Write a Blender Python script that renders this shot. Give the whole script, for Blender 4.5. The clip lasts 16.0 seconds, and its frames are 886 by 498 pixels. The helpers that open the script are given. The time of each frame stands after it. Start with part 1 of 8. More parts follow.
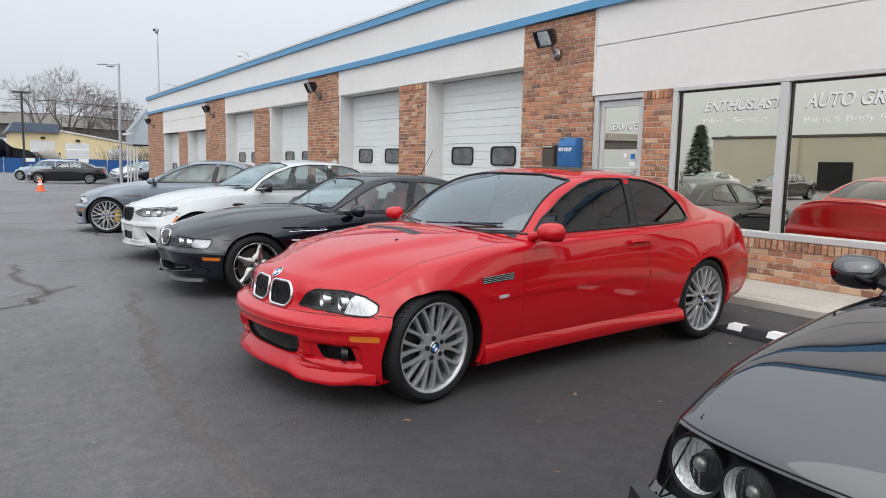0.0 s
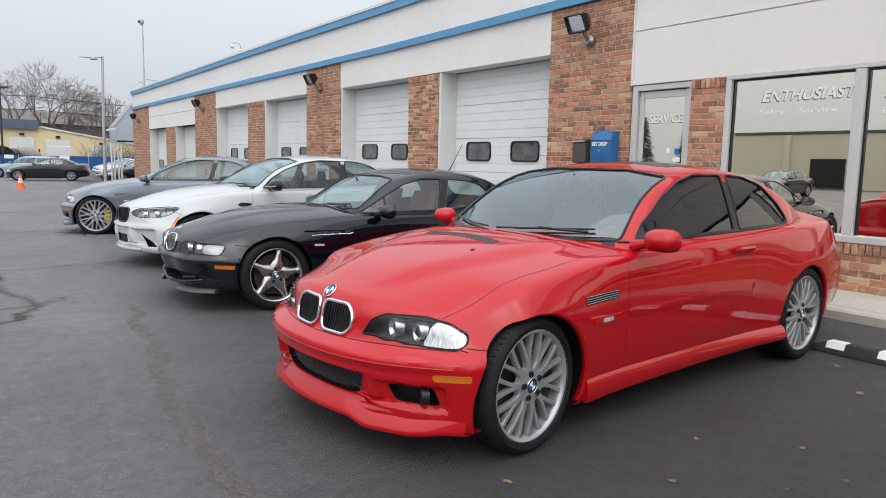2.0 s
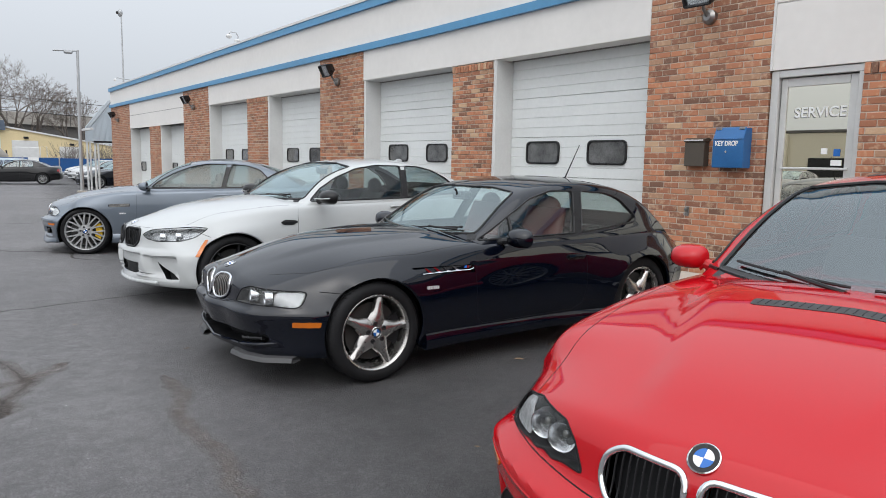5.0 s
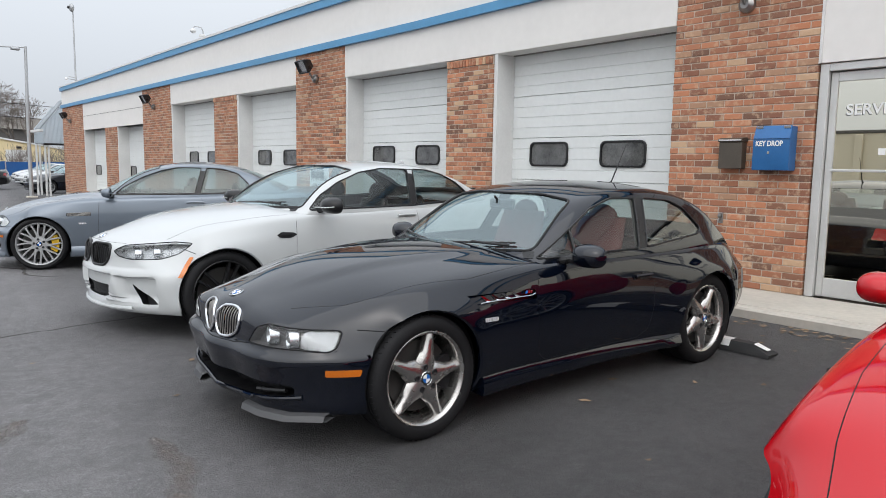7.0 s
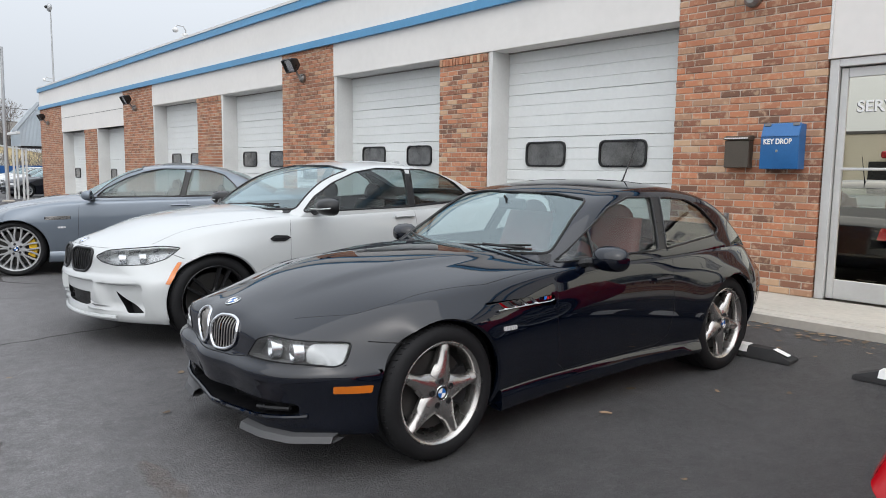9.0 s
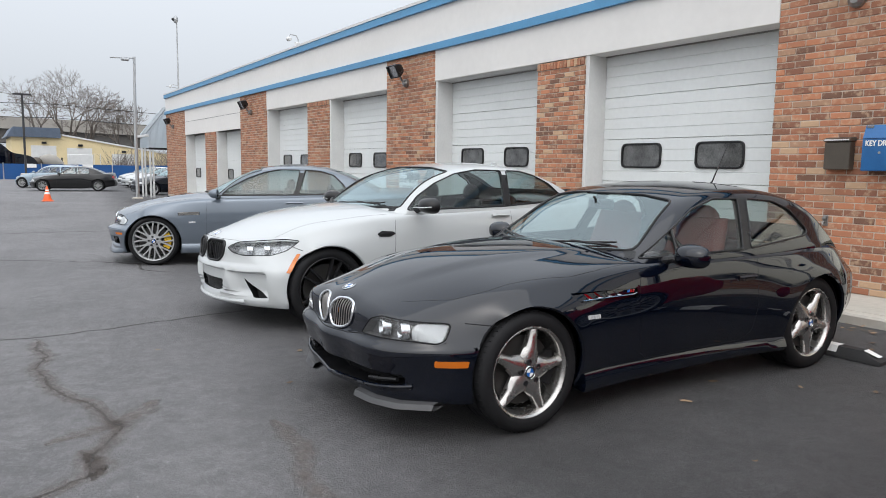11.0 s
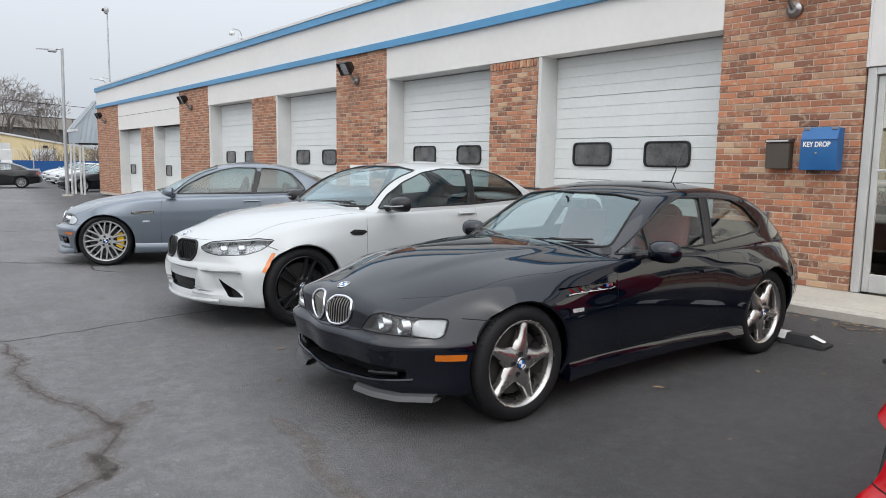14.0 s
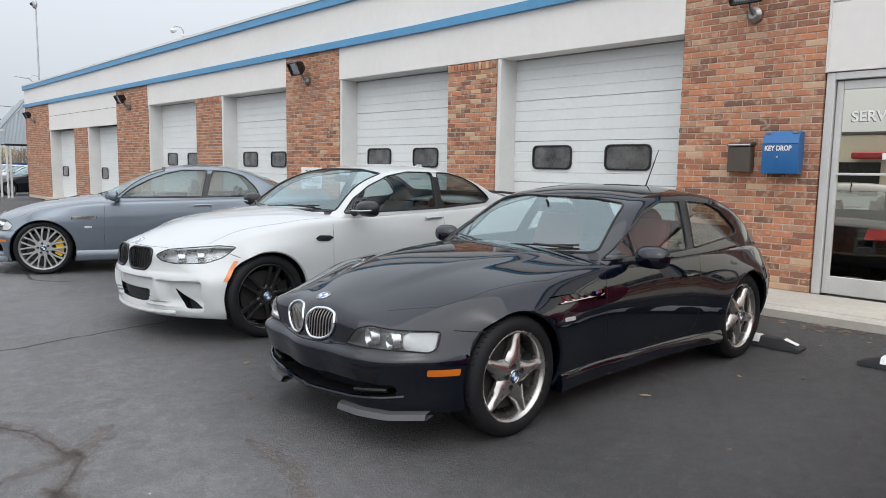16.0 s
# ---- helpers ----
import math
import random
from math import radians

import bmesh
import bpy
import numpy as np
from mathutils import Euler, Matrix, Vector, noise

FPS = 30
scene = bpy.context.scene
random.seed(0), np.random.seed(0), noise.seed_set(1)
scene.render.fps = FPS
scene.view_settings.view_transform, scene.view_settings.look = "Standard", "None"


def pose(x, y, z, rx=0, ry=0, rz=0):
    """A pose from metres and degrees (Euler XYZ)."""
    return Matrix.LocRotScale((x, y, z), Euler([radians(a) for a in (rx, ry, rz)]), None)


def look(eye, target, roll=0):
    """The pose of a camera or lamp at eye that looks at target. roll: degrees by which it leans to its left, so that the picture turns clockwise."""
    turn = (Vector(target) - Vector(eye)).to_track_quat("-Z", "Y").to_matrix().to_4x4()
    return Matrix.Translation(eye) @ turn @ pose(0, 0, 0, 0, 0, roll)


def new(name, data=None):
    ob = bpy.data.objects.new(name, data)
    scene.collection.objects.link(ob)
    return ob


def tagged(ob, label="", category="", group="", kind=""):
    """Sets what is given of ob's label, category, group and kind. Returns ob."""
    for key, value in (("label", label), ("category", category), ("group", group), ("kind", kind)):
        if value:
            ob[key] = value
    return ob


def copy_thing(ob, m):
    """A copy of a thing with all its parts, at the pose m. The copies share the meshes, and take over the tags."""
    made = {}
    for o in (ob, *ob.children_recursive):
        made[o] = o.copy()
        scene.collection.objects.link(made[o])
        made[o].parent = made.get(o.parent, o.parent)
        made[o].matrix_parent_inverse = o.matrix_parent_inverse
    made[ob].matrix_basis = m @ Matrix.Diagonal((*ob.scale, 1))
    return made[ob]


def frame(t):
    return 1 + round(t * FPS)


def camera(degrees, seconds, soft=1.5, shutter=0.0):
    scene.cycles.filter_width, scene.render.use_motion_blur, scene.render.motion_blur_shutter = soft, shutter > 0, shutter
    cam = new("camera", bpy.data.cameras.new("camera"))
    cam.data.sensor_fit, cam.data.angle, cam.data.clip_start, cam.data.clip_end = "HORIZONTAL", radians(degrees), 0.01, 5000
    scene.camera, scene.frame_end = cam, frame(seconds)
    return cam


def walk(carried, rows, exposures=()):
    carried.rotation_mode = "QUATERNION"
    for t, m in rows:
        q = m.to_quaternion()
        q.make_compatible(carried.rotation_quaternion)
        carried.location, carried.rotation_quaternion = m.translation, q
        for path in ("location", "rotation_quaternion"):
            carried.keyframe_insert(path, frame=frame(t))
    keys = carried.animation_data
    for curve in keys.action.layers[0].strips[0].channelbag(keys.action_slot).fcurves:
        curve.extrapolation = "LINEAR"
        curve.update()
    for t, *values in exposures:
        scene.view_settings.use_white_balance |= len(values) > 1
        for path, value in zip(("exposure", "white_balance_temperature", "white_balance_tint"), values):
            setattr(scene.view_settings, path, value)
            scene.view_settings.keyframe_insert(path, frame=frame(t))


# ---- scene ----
cam = camera(64.5, 16.0, 0.9)
PATH = [
    (0, (0.046, 0.887, 1.37), (1.161, 2.531, 1.134), 1.3),
    (0.5, (-0.004, 1.04, 1.379), (1.121, 2.677, 1.143), 1.3),
    (1, (-0.015, 1.25, 1.362), (1.118, 2.881, 1.122), 1.3),
    (1.5, (0.044, 1.551, 1.353), (1.185, 3.174, 1.107), 1.3),
    (2, (0.059, 1.856, 1.341), (1.21, 3.473, 1.098), 1.3),
    (2.5, (0.058, 2.192, 1.362), (1.224, 3.799, 1.118), 1.3),
    (3, (0.118, 2.591, 1.355), (1.3, 4.185, 1.104), 1.2),
    (3.5, (0.125, 2.992, 1.354), (1.317, 4.578, 1.104), 1.2),
    (4, (0.11, 3.399, 1.373), (1.312, 4.978, 1.126), 1.2),
    (4.5, (0.176, 3.772, 1.375), (1.383, 5.348, 1.127), 1.1),
    (5, (0.162, 4.115, 1.369), (1.37, 5.691, 1.127), 1.1),
    (5.2, (0.139, 4.245, 1.38), (1.349, 5.819, 1.14), 1.2),
    (7.3, (0.329, 5.23, 1.352), (1.645, 6.718, 1.121), 0.8),
    (7.5, (0.36, 5.278, 1.346), (1.688, 6.756, 1.116), 0.7),
    (8, (0.404, 5.348, 1.337), (1.743, 6.816, 1.108), 0.7),
    (8.5, (0.377, 5.408, 1.334), (1.716, 6.877, 1.11), 0.8),
    (9, (0.349, 5.444, 1.329), (1.682, 6.918, 1.105), 0.8),
    (9.5, (0.3, 5.407, 1.332), (1.563, 6.942, 1.109), 0.7),
    (10, (0.269, 5.35, 1.322), (1.417, 6.972, 1.1), 0.7),
    (12.5, (-0.234, 4.849, 1.388), (0.874, 6.498, 1.158), 0.9),
    (13, (-0.294, 4.947, 1.388), (0.845, 6.575, 1.154), 1.0),
    (13.5, (-0.303, 5.041, 1.387), (0.908, 6.615, 1.152), 1.0),
    (14, (-0.24, 5.176, 1.376), (1.022, 6.709, 1.138), 0.9),
    (14.5, (-0.177, 5.31, 1.37), (1.128, 6.807, 1.131), 0.9),
    (15, (-0.188, 5.387, 1.374), (1.14, 6.864, 1.14), 0.9),
    (15.5, (-0.258, 5.461, 1.377), (1.102, 6.91, 1.147), 1.0),
    (16, (-0.285, 5.489, 1.375), (1.099, 6.914, 1.147), 1.0),
]
EXPOSURE = [(0, 0.02), (2, 0.0), (3.5, -0.07), (5.2, -0.07), (7.3, 0.04), (10.2, 0.04), (12.3, 0.01), (16, 0.02)]
walk(cam, [(t, look(eye, target, roll)) for t, eye, target, roll in PATH], EXPOSURE)

from mathutils.bvhtree import BVHTree

# ---- light: an even overcast sky ----
world = bpy.data.worlds.new("sky")
scene.world = world
world.use_nodes = True
wn, wl = world.node_tree.nodes, world.node_tree.links
sky = wn.new("ShaderNodeTexSky")
sky.sky_type, sky.sun_disc = "NISHITA", False
sky.sun_elevation, sky.sun_rotation = radians(48), radians(215)
sky.air_density, sky.dust_density, sky.ozone_density = 1.0, 6.0, 1.0
hsv = wn.new("ShaderNodeHueSaturation")
hsv.inputs["Saturation"].default_value = 0.22
wl.new(sky.outputs[0], hsv.inputs["Color"])
cloud = wn.new("ShaderNodeMix")
cloud.data_type = "RGBA"
cloud.inputs["Factor"].default_value = 0.75
cloud.inputs["B"].default_value = (8.3, 8.9, 9.7, 1)
wl.new(hsv.outputs[0], cloud.inputs["A"])
# an overcast sky is brighter overhead than at the horizon
wtc, wsep, wmr, wmul = wn.new("ShaderNodeTexCoord"), wn.new("ShaderNodeSeparateXYZ"), wn.new("ShaderNodeMapRange"), wn.new("ShaderNodeVectorMath")
wmul.operation = "SCALE"
wl.new(wtc.outputs["Generated"], wsep.inputs[0])
wl.new(wsep.outputs[2], wmr.inputs["Value"])
wmr.inputs["To Min"].default_value, wmr.inputs["To Max"].default_value = 1.08, 2.6
wl.new(cloud.outputs["Result"], wmul.inputs[0])
wl.new(wmr.outputs[0], wmul.inputs["Scale"])
wl.new(wmul.outputs[0], wn["Background"].inputs[0])
wn["Background"].inputs[1].default_value = 0.08
sun = new("sun", bpy.data.lights.new("sun", "SUN"))
sun.data.energy, sun.data.angle, sun.data.color = 1.3, radians(110), (1.0, 0.97, 0.93)
sun.matrix_world = look((-20, -14, 30), (0, 0, 0))

# ---- materials ----
def mat_new(name):
    m = bpy.data.materials.new(name)
    m.use_nodes = True
    return m, m.node_tree.nodes, m.node_tree.links, m.node_tree.nodes["Principled BSDF"]


def plain(name, col, rough=0.5, metal=0.0, vary=0.12, scale=6.0, bump=0.0, coat=0.0, bscale=None, spec=None, rnd=0.0):
    """Surface with two scales of colour change, a little uneven gloss and relief."""
    m, n, l, b = mat_new(name)
    tc = n.new("ShaderNodeTexCoord")
    n1, n2 = n.new("ShaderNodeTexNoise"), n.new("ShaderNodeTexNoise")
    n1.inputs["Scale"].default_value, n2.inputs["Scale"].default_value = scale, scale * 11
    n1.inputs["Detail"].default_value = 5
    for q in (n1, n2):
        l.new(tc.outputs["Object"], q.inputs["Vector"])
    add = n.new("ShaderNodeMath")
    add.operation = "MULTIPLY_ADD"
    add.inputs[1].default_value = 0.5
    l.new(n2.outputs["Fac"], add.inputs[0])
    l.new(n1.outputs["Fac"], add.inputs[2])
    ramp = n.new("ShaderNodeMapRange")
    ramp.inputs["From Min"].default_value, ramp.inputs["From Max"].default_value = 0.45, 1.05
    ramp.inputs["To Min"].default_value, ramp.inputs["To Max"].default_value = 1 - vary, 1 + vary
    l.new(add.outputs[0], ramp.inputs["Value"])
    src = ramp.outputs[0]
    if rnd:
        info = n.new("ShaderNodeObjectInfo")
        mr = n.new("ShaderNodeMapRange")
        mr.inputs["To Min"].default_value, mr.inputs["To Max"].default_value = 1 - rnd, 1 + rnd
        l.new(info.outputs["Random"], mr.inputs["Value"])
        mm = n.new("ShaderNodeMath")
        mm.operation = "MULTIPLY"
        l.new(src, mm.inputs[0])
        l.new(mr.outputs[0], mm.inputs[1])
        src = mm.outputs[0]
    mul = n.new("ShaderNodeVectorMath")
    mul.operation = "SCALE"
    mul.inputs[0].default_value = col
    l.new(src, mul.inputs["Scale"])
    l.new(mul.outputs[0], b.inputs["Base Color"])
    rr = n.new("ShaderNodeMapRange")
    rr.inputs["From Min"].default_value, rr.inputs["From Max"].default_value = 0.3, 0.7
    rr.inputs["To Min"].default_value, rr.inputs["To Max"].default_value = rough * 0.85, min(1, rough * 1.15)
    l.new(n1.outputs["Fac"], rr.inputs["Value"])
    l.new(rr.outputs[0], b.inputs["Roughness"])
    b.inputs["Metallic"].default_value = metal
    if spec is not None:
        b.inputs["Specular IOR Level"].default_value = spec
    if coat:
        b.inputs["Coat Weight"].default_value, b.inputs["Coat Roughness"].default_value = coat, 0.02
    if bump:
        n3 = n.new("ShaderNodeTexNoise")
        n3.inputs["Scale"].default_value = bscale or scale * 25
        n3.inputs["Detail"].default_value = 4
        l.new(tc.outputs["Object"], n3.inputs["Vector"])
        bp = n.new("ShaderNodeBump")
        bp.inputs["Strength"].default_value, bp.inputs["Distance"].default_value = bump, 0.004
        l.new(n3.outputs["Fac"], bp.inputs["Height"])
        l.new(bp.outputs[0], b.inputs["Normal"])
    return m


def car_paint(name, col, flake=0.0, rough=0.35, metal=0.0, coat=1.0, ior=1.5, spec=0.1):
    """Coloured base under a clear coat, with a faint orange-peel and fine dust."""
    m, n, l, b = mat_new(name)
    tc = n.new("ShaderNodeTexCoord")
    n1, n2 = n.new("ShaderNodeTexNoise"), n.new("ShaderNodeTexNoise")
    n1.inputs["Scale"].default_value, n2.inputs["Scale"].default_value = 2.5, 900
    for q in (n1, n2):
        l.new(tc.outputs["Object"], q.inputs["Vector"])
    mr = n.new("ShaderNodeMapRange")
    mr.inputs["To Min"].default_value, mr.inputs["To Max"].default_value = 1 - 0.06 - flake, 1 + 0.06 + flake
    mx = n.new("ShaderNodeMath")
    mx.operation = "MULTIPLY_ADD"
    mx.inputs[1].default_value = 0.5
    l.new(n2.outputs["Fac"], mx.inputs[0])
    hv = n.new("ShaderNodeMath")
    hv.operation = "MULTIPLY"
    hv.inputs[1].default_value = 0.5
    l.new(n1.outputs["Fac"], hv.inputs[0])
    l.new(hv.outputs[0], mx.inputs[2])
    l.new(mx.outputs[0], mr.inputs["Value"])
    mul = n.new("ShaderNodeVectorMath")
    mul.operation = "SCALE"
    mul.inputs[0].default_value = col
    l.new(mr.outputs[0], mul.inputs["Scale"])
    l.new(mul.outputs[0], b.inputs["Base Color"])
    b.inputs["Metallic"].default_value, b.inputs["Roughness"].default_value = metal, rough
    b.inputs["Coat Weight"].default_value, b.inputs["Coat IOR"].default_value = coat, ior
    b.inputs["Specular IOR Level"].default_value = spec
    cr = n.new("ShaderNodeMapRange")
    cr.inputs["From Min"].default_value, cr.inputs["From Max"].default_value = 0.35, 0.75
    cr.inputs["To Min"].default_value, cr.inputs["To Max"].default_value = 0.004, 0.03
    l.new(n1.outputs["Fac"], cr.inputs["Value"])
    l.new(cr.outputs[0], b.inputs["Coat Roughness"])
    return m


def glass(name, tint, r0=0.06, rough=0.0, sheen=(1, 1, 1)):
    """Thin pane: sees through with a tint, mirrors more at a slant. r0 is what it mirrors straight on."""
    m, n, l, b = mat_new(name)
    n.remove(b)
    tr, gl, mx, lw = (n.new("ShaderNodeBsdfTransparent"), n.new("ShaderNodeBsdfGlossy"), n.new("ShaderNodeMixShader"), n.new("ShaderNodeLayerWeight"))
    tr.inputs[0].default_value, gl.inputs[0].default_value = (*tint, 1), (*sheen, 1)
    gl.inputs["Roughness"].default_value = rough
    lw.inputs["Blend"].default_value = 0.5
    pw, ma = n.new("ShaderNodeMath"), n.new("ShaderNodeMath")
    pw.operation, ma.operation = "POWER", "MULTIPLY_ADD"
    pw.inputs[1].default_value, ma.inputs[1].default_value, ma.inputs[2].default_value = 5.0, 1 - r0, r0
    l.new(lw.outputs["Facing"], pw.inputs[0])
    l.new(pw.outputs[0], ma.inputs[0])
    l.new(ma.outputs[0], mx.inputs[0])
    l.new(tr.outputs[0], mx.inputs[1])
    l.new(gl.outputs[0], mx.inputs[2])
    l.new(mx.outputs[0], n["Material Output"].inputs[0])
    return m


def ribbed(name, col):
    """Bright lamp reflector behind fine upright flutes."""
    m, n, l, b = mat_new(name)
    tc, sc, nz, cr, mul = n.new("ShaderNodeTexCoord"), n.new("ShaderNodeVectorMath"), n.new("ShaderNodeTexNoise"), n.new("ShaderNodeMapRange"), n.new("ShaderNodeVectorMath")
    sc.operation, mul.operation = "MULTIPLY", "SCALE"
    sc.inputs[1].default_value = (120, 150, 22)
    nz.inputs["Scale"].default_value, nz.inputs["Detail"].default_value = 1.0, 2
    l.new(tc.outputs["Object"], sc.inputs[0])
    l.new(sc.outputs[0], nz.inputs["Vector"])
    for k, v in zip(("From Min", "From Max", "To Min", "To Max"), (0.3, 0.7, 0.5, 1.1)):
        cr.inputs[k].default_value = v
    l.new(nz.outputs["Fac"], cr.inputs["Value"])
    mul.inputs[0].default_value = col
    l.new(cr.outputs[0], mul.inputs["Scale"])
    l.new(mul.outputs[0], b.inputs["Base Color"])
    b.inputs["Metallic"].default_value, b.inputs["Roughness"].default_value = 0.35, 0.3
    return m


def asphalt(name):
    m, n, l, b = mat_new(name)
    tc = n.new("ShaderNodeTexCoord")

    def nz(scale, detail=4, rough=0.6):
        q = n.new("ShaderNodeTexNoise")
        q.inputs["Scale"].default_value, q.inputs["Detail"].default_value, q.inputs["Roughness"].default_value = scale, detail, rough
        l.new(tc.outputs["Object"], q.inputs["Vector"])
        return q.outputs["Fac"]

    def rng(src, a, c, lo, hi):
        q = n.new("ShaderNodeMapRange")
        for k, v in zip(("From Min", "From Max", "To Min", "To Max"), (a, c, lo, hi)):
            q.inputs[k].default_value = v
        l.new(src, q.inputs["Value"])
        return q.outputs[0]

    def op(kind, a, c):
        q = n.new("ShaderNodeMath")
        q.operation = kind
        for i, v in enumerate((a, c)):
            if isinstance(v, float):
                q.inputs[i].default_value = v
            else:
                l.new(v, q.inputs[i])
        return q.outputs[0]
    big, mid, grit, blot = nz(0.35, 5), nz(2.2, 8, 0.75), nz(190, 4, 0.75), nz(9.0, 6, 0.7)
    vor = n.new("ShaderNodeTexVoronoi")
    vor.inputs["Scale"].default_value = 95
    l.new(tc.outputs["Object"], vor.inputs["Vector"])
    stone = rng(vor.outputs["Color"], 0.55, 1.0, 0.0, 1.0)
    val = op("MULTIPLY", rng(big, 0.3, 0.7, 0.75, 1.25), rng(mid, 0.3, 0.75, 0.8, 1.25))
    val = op("MULTIPLY", val, rng(grit, 0.36, 0.64, 0.2, 1.8))
    val = op("MULTIPLY", val, rng(blot, 0.3, 0.7, 0.78, 1.22))
    val = op("ADD", val, op("MULTIPLY", stone, 0.6))
    # pale chips and sand lying about, thicker in some places
    chip = n.new("ShaderNodeTexVoronoi")
    chip.inputs["Scale"].default_value = 17
    l.new(tc.outputs["Object"], chip.inputs["Vector"])
    few = op("MULTIPLY", rng(chip.outputs["Color"], 0.62, 0.72, 0.0, 1.0), rng(chip.outputs["Distance"], 0.05, 0.085, 1.0, 0.0))
    val = op("ADD", val, op("MULTIPLY", op("MULTIPLY", few, rng(big, 0.42, 0.6, 0.1, 1.0)), 3.6))
    # older, greyer asphalt along the drive lane; the fresh sealed bays are darker
    sep = n.new("ShaderNodeSeparateXYZ")
    l.new(tc.outputs["Object"], sep.inputs[0])
    edge = op("ADD", op("SUBTRACT", sep.outputs[0], op("MULTIPLY", op("SUBTRACT", sep.outputs[1], 5.5), 0.12)), op("MULTIPLY", mid, 0.8))
    lane = rng(edge, 1.1, 2.3, 1.05, 0.46)
    val = op("MULTIPLY", val, lane)
    # a brightness rise further along the lane, put into the colour
    val = op("MULTIPLY", val, rng(sep.outputs[1], 3.0, 9.0, 0.82, 1.06))
    mul = n.new("ShaderNodeVectorMath")
    mul.operation = "SCALE"
    mul.inputs[0].default_value = (0.152, 0.147, 0.150)
    l.new(val, mul.inputs["Scale"])
    l.new(mul.outputs[0], b.inputs["Base Color"])
    l.new(rng(mid, 0.3, 0.7, 0.55, 0.8), b.inputs["Roughness"])
    bp = n.new("ShaderNodeBump")
    bp.inputs["Strength"].default_value, bp.inputs["Distance"].default_value = 1.0, 0.012
    l.new(op("ADD", grit, op("MULTIPLY", vor.outputs["Distance"], 0.8)), bp.inputs["Height"])
    l.new(bp.outputs[0], b.inputs["Normal"])
    return m


def brick_mat(name, island=False):
    """Blend of orange-red, dark brown and tan bricks, each with its own tone, worn and smeared."""
    m, n, l, b = mat_new(name)
    tc = n.new("ShaderNodeTexCoord")
    if island:
        g = n.new("ShaderNodeNewGeometry")
        rnd = g.outputs["Random Per Island"]
    else:
        g = n.new("ShaderNodeObjectInfo")
        rnd = g.outputs["Random"]
    ramp = n.new("ShaderNodeValToRGB")
    ramp.color_ramp.interpolation = "CONSTANT"
    cols = [(0.0, (0.31, 0.132, 0.074)), (0.20, (0.39, 0.168, 0.092)), (0.38, (0.23, 0.102, 0.062)), (0.52, (0.45, 0.19, 0.10)),
            (0.70, (0.165, 0.085, 0.055)), (0.77, (0.22, 0.105, 0.065)), (0.84, (0.48, 0.32, 0.20)), (0.92, (0.36, 0.21, 0.13))]
    if island:
        cols = [(p, tuple(0.6 * a + 0.4 * q for a, q in zip(c, (0.30, 0.145, 0.09)))) for p, c in cols]
    cols = [(p, (1.10 * c[0], 1.08 * c[1], 1.08 * c[2])) for p, c in cols]
    e = ramp.color_ramp.elements
    e[0].position, e[0].color = cols[0][0], (*cols[0][1], 1)
    e[1].position, e[1].color = cols[1][0], (*cols[1][1], 1)
    for p, c in cols[2:]:
        q = e.new(p)
        q.color = (*c, 1)
    l.new(rnd, ramp.inputs[0])
    nz = n.new("ShaderNodeTexNoise")
    nz.inputs["Scale"].default_value, nz.inputs["Detail"].default_value = 16, 6
    l.new(tc.outputs["Object"], nz.inputs["Vector"])
    off = n.new("ShaderNodeVectorMath")
    off.operation = "ADD"
    l.new(tc.outputs["Object"], off.inputs[0])
    cmb = n.new("ShaderNodeCombineXYZ")
    k = n.new("ShaderNodeMath")
    k.operation = "MULTIPLY"
    k.inputs[1].default_value = 37.0
    l.new(rnd, k.inputs[0])
    l.new(k.outputs[0], cmb.inputs[0])
    l.new(k.outputs[0], cmb.inputs[1])
    l.new(cmb.outputs[0], off.inputs[1])
    l.new(off.outputs[0], nz.inputs["Vector"])
    mr = n.new("ShaderNodeMapRange")
    for kk, v in zip(("From Min", "From Max", "To Min", "To Max"), (0.52, 0.68, 0.0, 0.62)):
        mr.inputs[kk].default_value = v
    l.new(nz.outputs["Fac"], mr.inputs["Value"])
    mx = n.new("ShaderNodeMix")
    mx.data_type = "RGBA"
    mx.inputs["B"].default_value = (0.60, 0.42, 0.28, 1)
    l.new(mr.outputs[0], mx.inputs["Factor"])
    l.new(ramp.outputs[0], mx.inputs["A"])
    l.new(mx.outputs["Result"], b.inputs["Base Color"])
    b.inputs["Roughness"].default_value = 0.85
    n3 = n.new("ShaderNodeTexNoise")
    n3.inputs["Scale"].default_value = 120
    l.new(off.outputs[0], n3.inputs["Vector"])
    bp = n.new("ShaderNodeBump")
    bp.inputs["Strength"].default_value, bp.inputs["Distance"].default_value = 0.5, 0.004
    l.new(n3.outputs["Fac"], bp.inputs["Height"])
    l.new(bp.outputs[0], b.inputs["Normal"])
    return m


ASPHALT = asphalt("asphalt")
CONCRETE = plain("concrete", (0.46, 0.43, 0.38), 0.9, vary=0.16, scale=1.6, bump=0.4, bscale=150)
BRICK, BRICKS = brick_mat("brick"), brick_mat("brick_joined", True)
MORTAR = plain("mortar", (0.52, 0.44, 0.37), 0.95, vary=0.12, scale=5, bump=0.5, bscale=200)
STUCCO = plain("white_panel", (0.72, 0.70, 0.675), 0.75, vary=0.05, scale=0.7, bump=0.15, bscale=90)
TRIM = plain("white_trim_paint", (0.64, 0.64, 0.63), 0.55, vary=0.08, scale=2.5)
BLUE = plain("blue_metal_trim", (0.085, 0.27, 0.47), 0.4, vary=0.10, scale=1.2)
DOORM = plain("garage_door_paint", (0.71, 0.73, 0.725), 0.45, vary=0.06, scale=1.5)
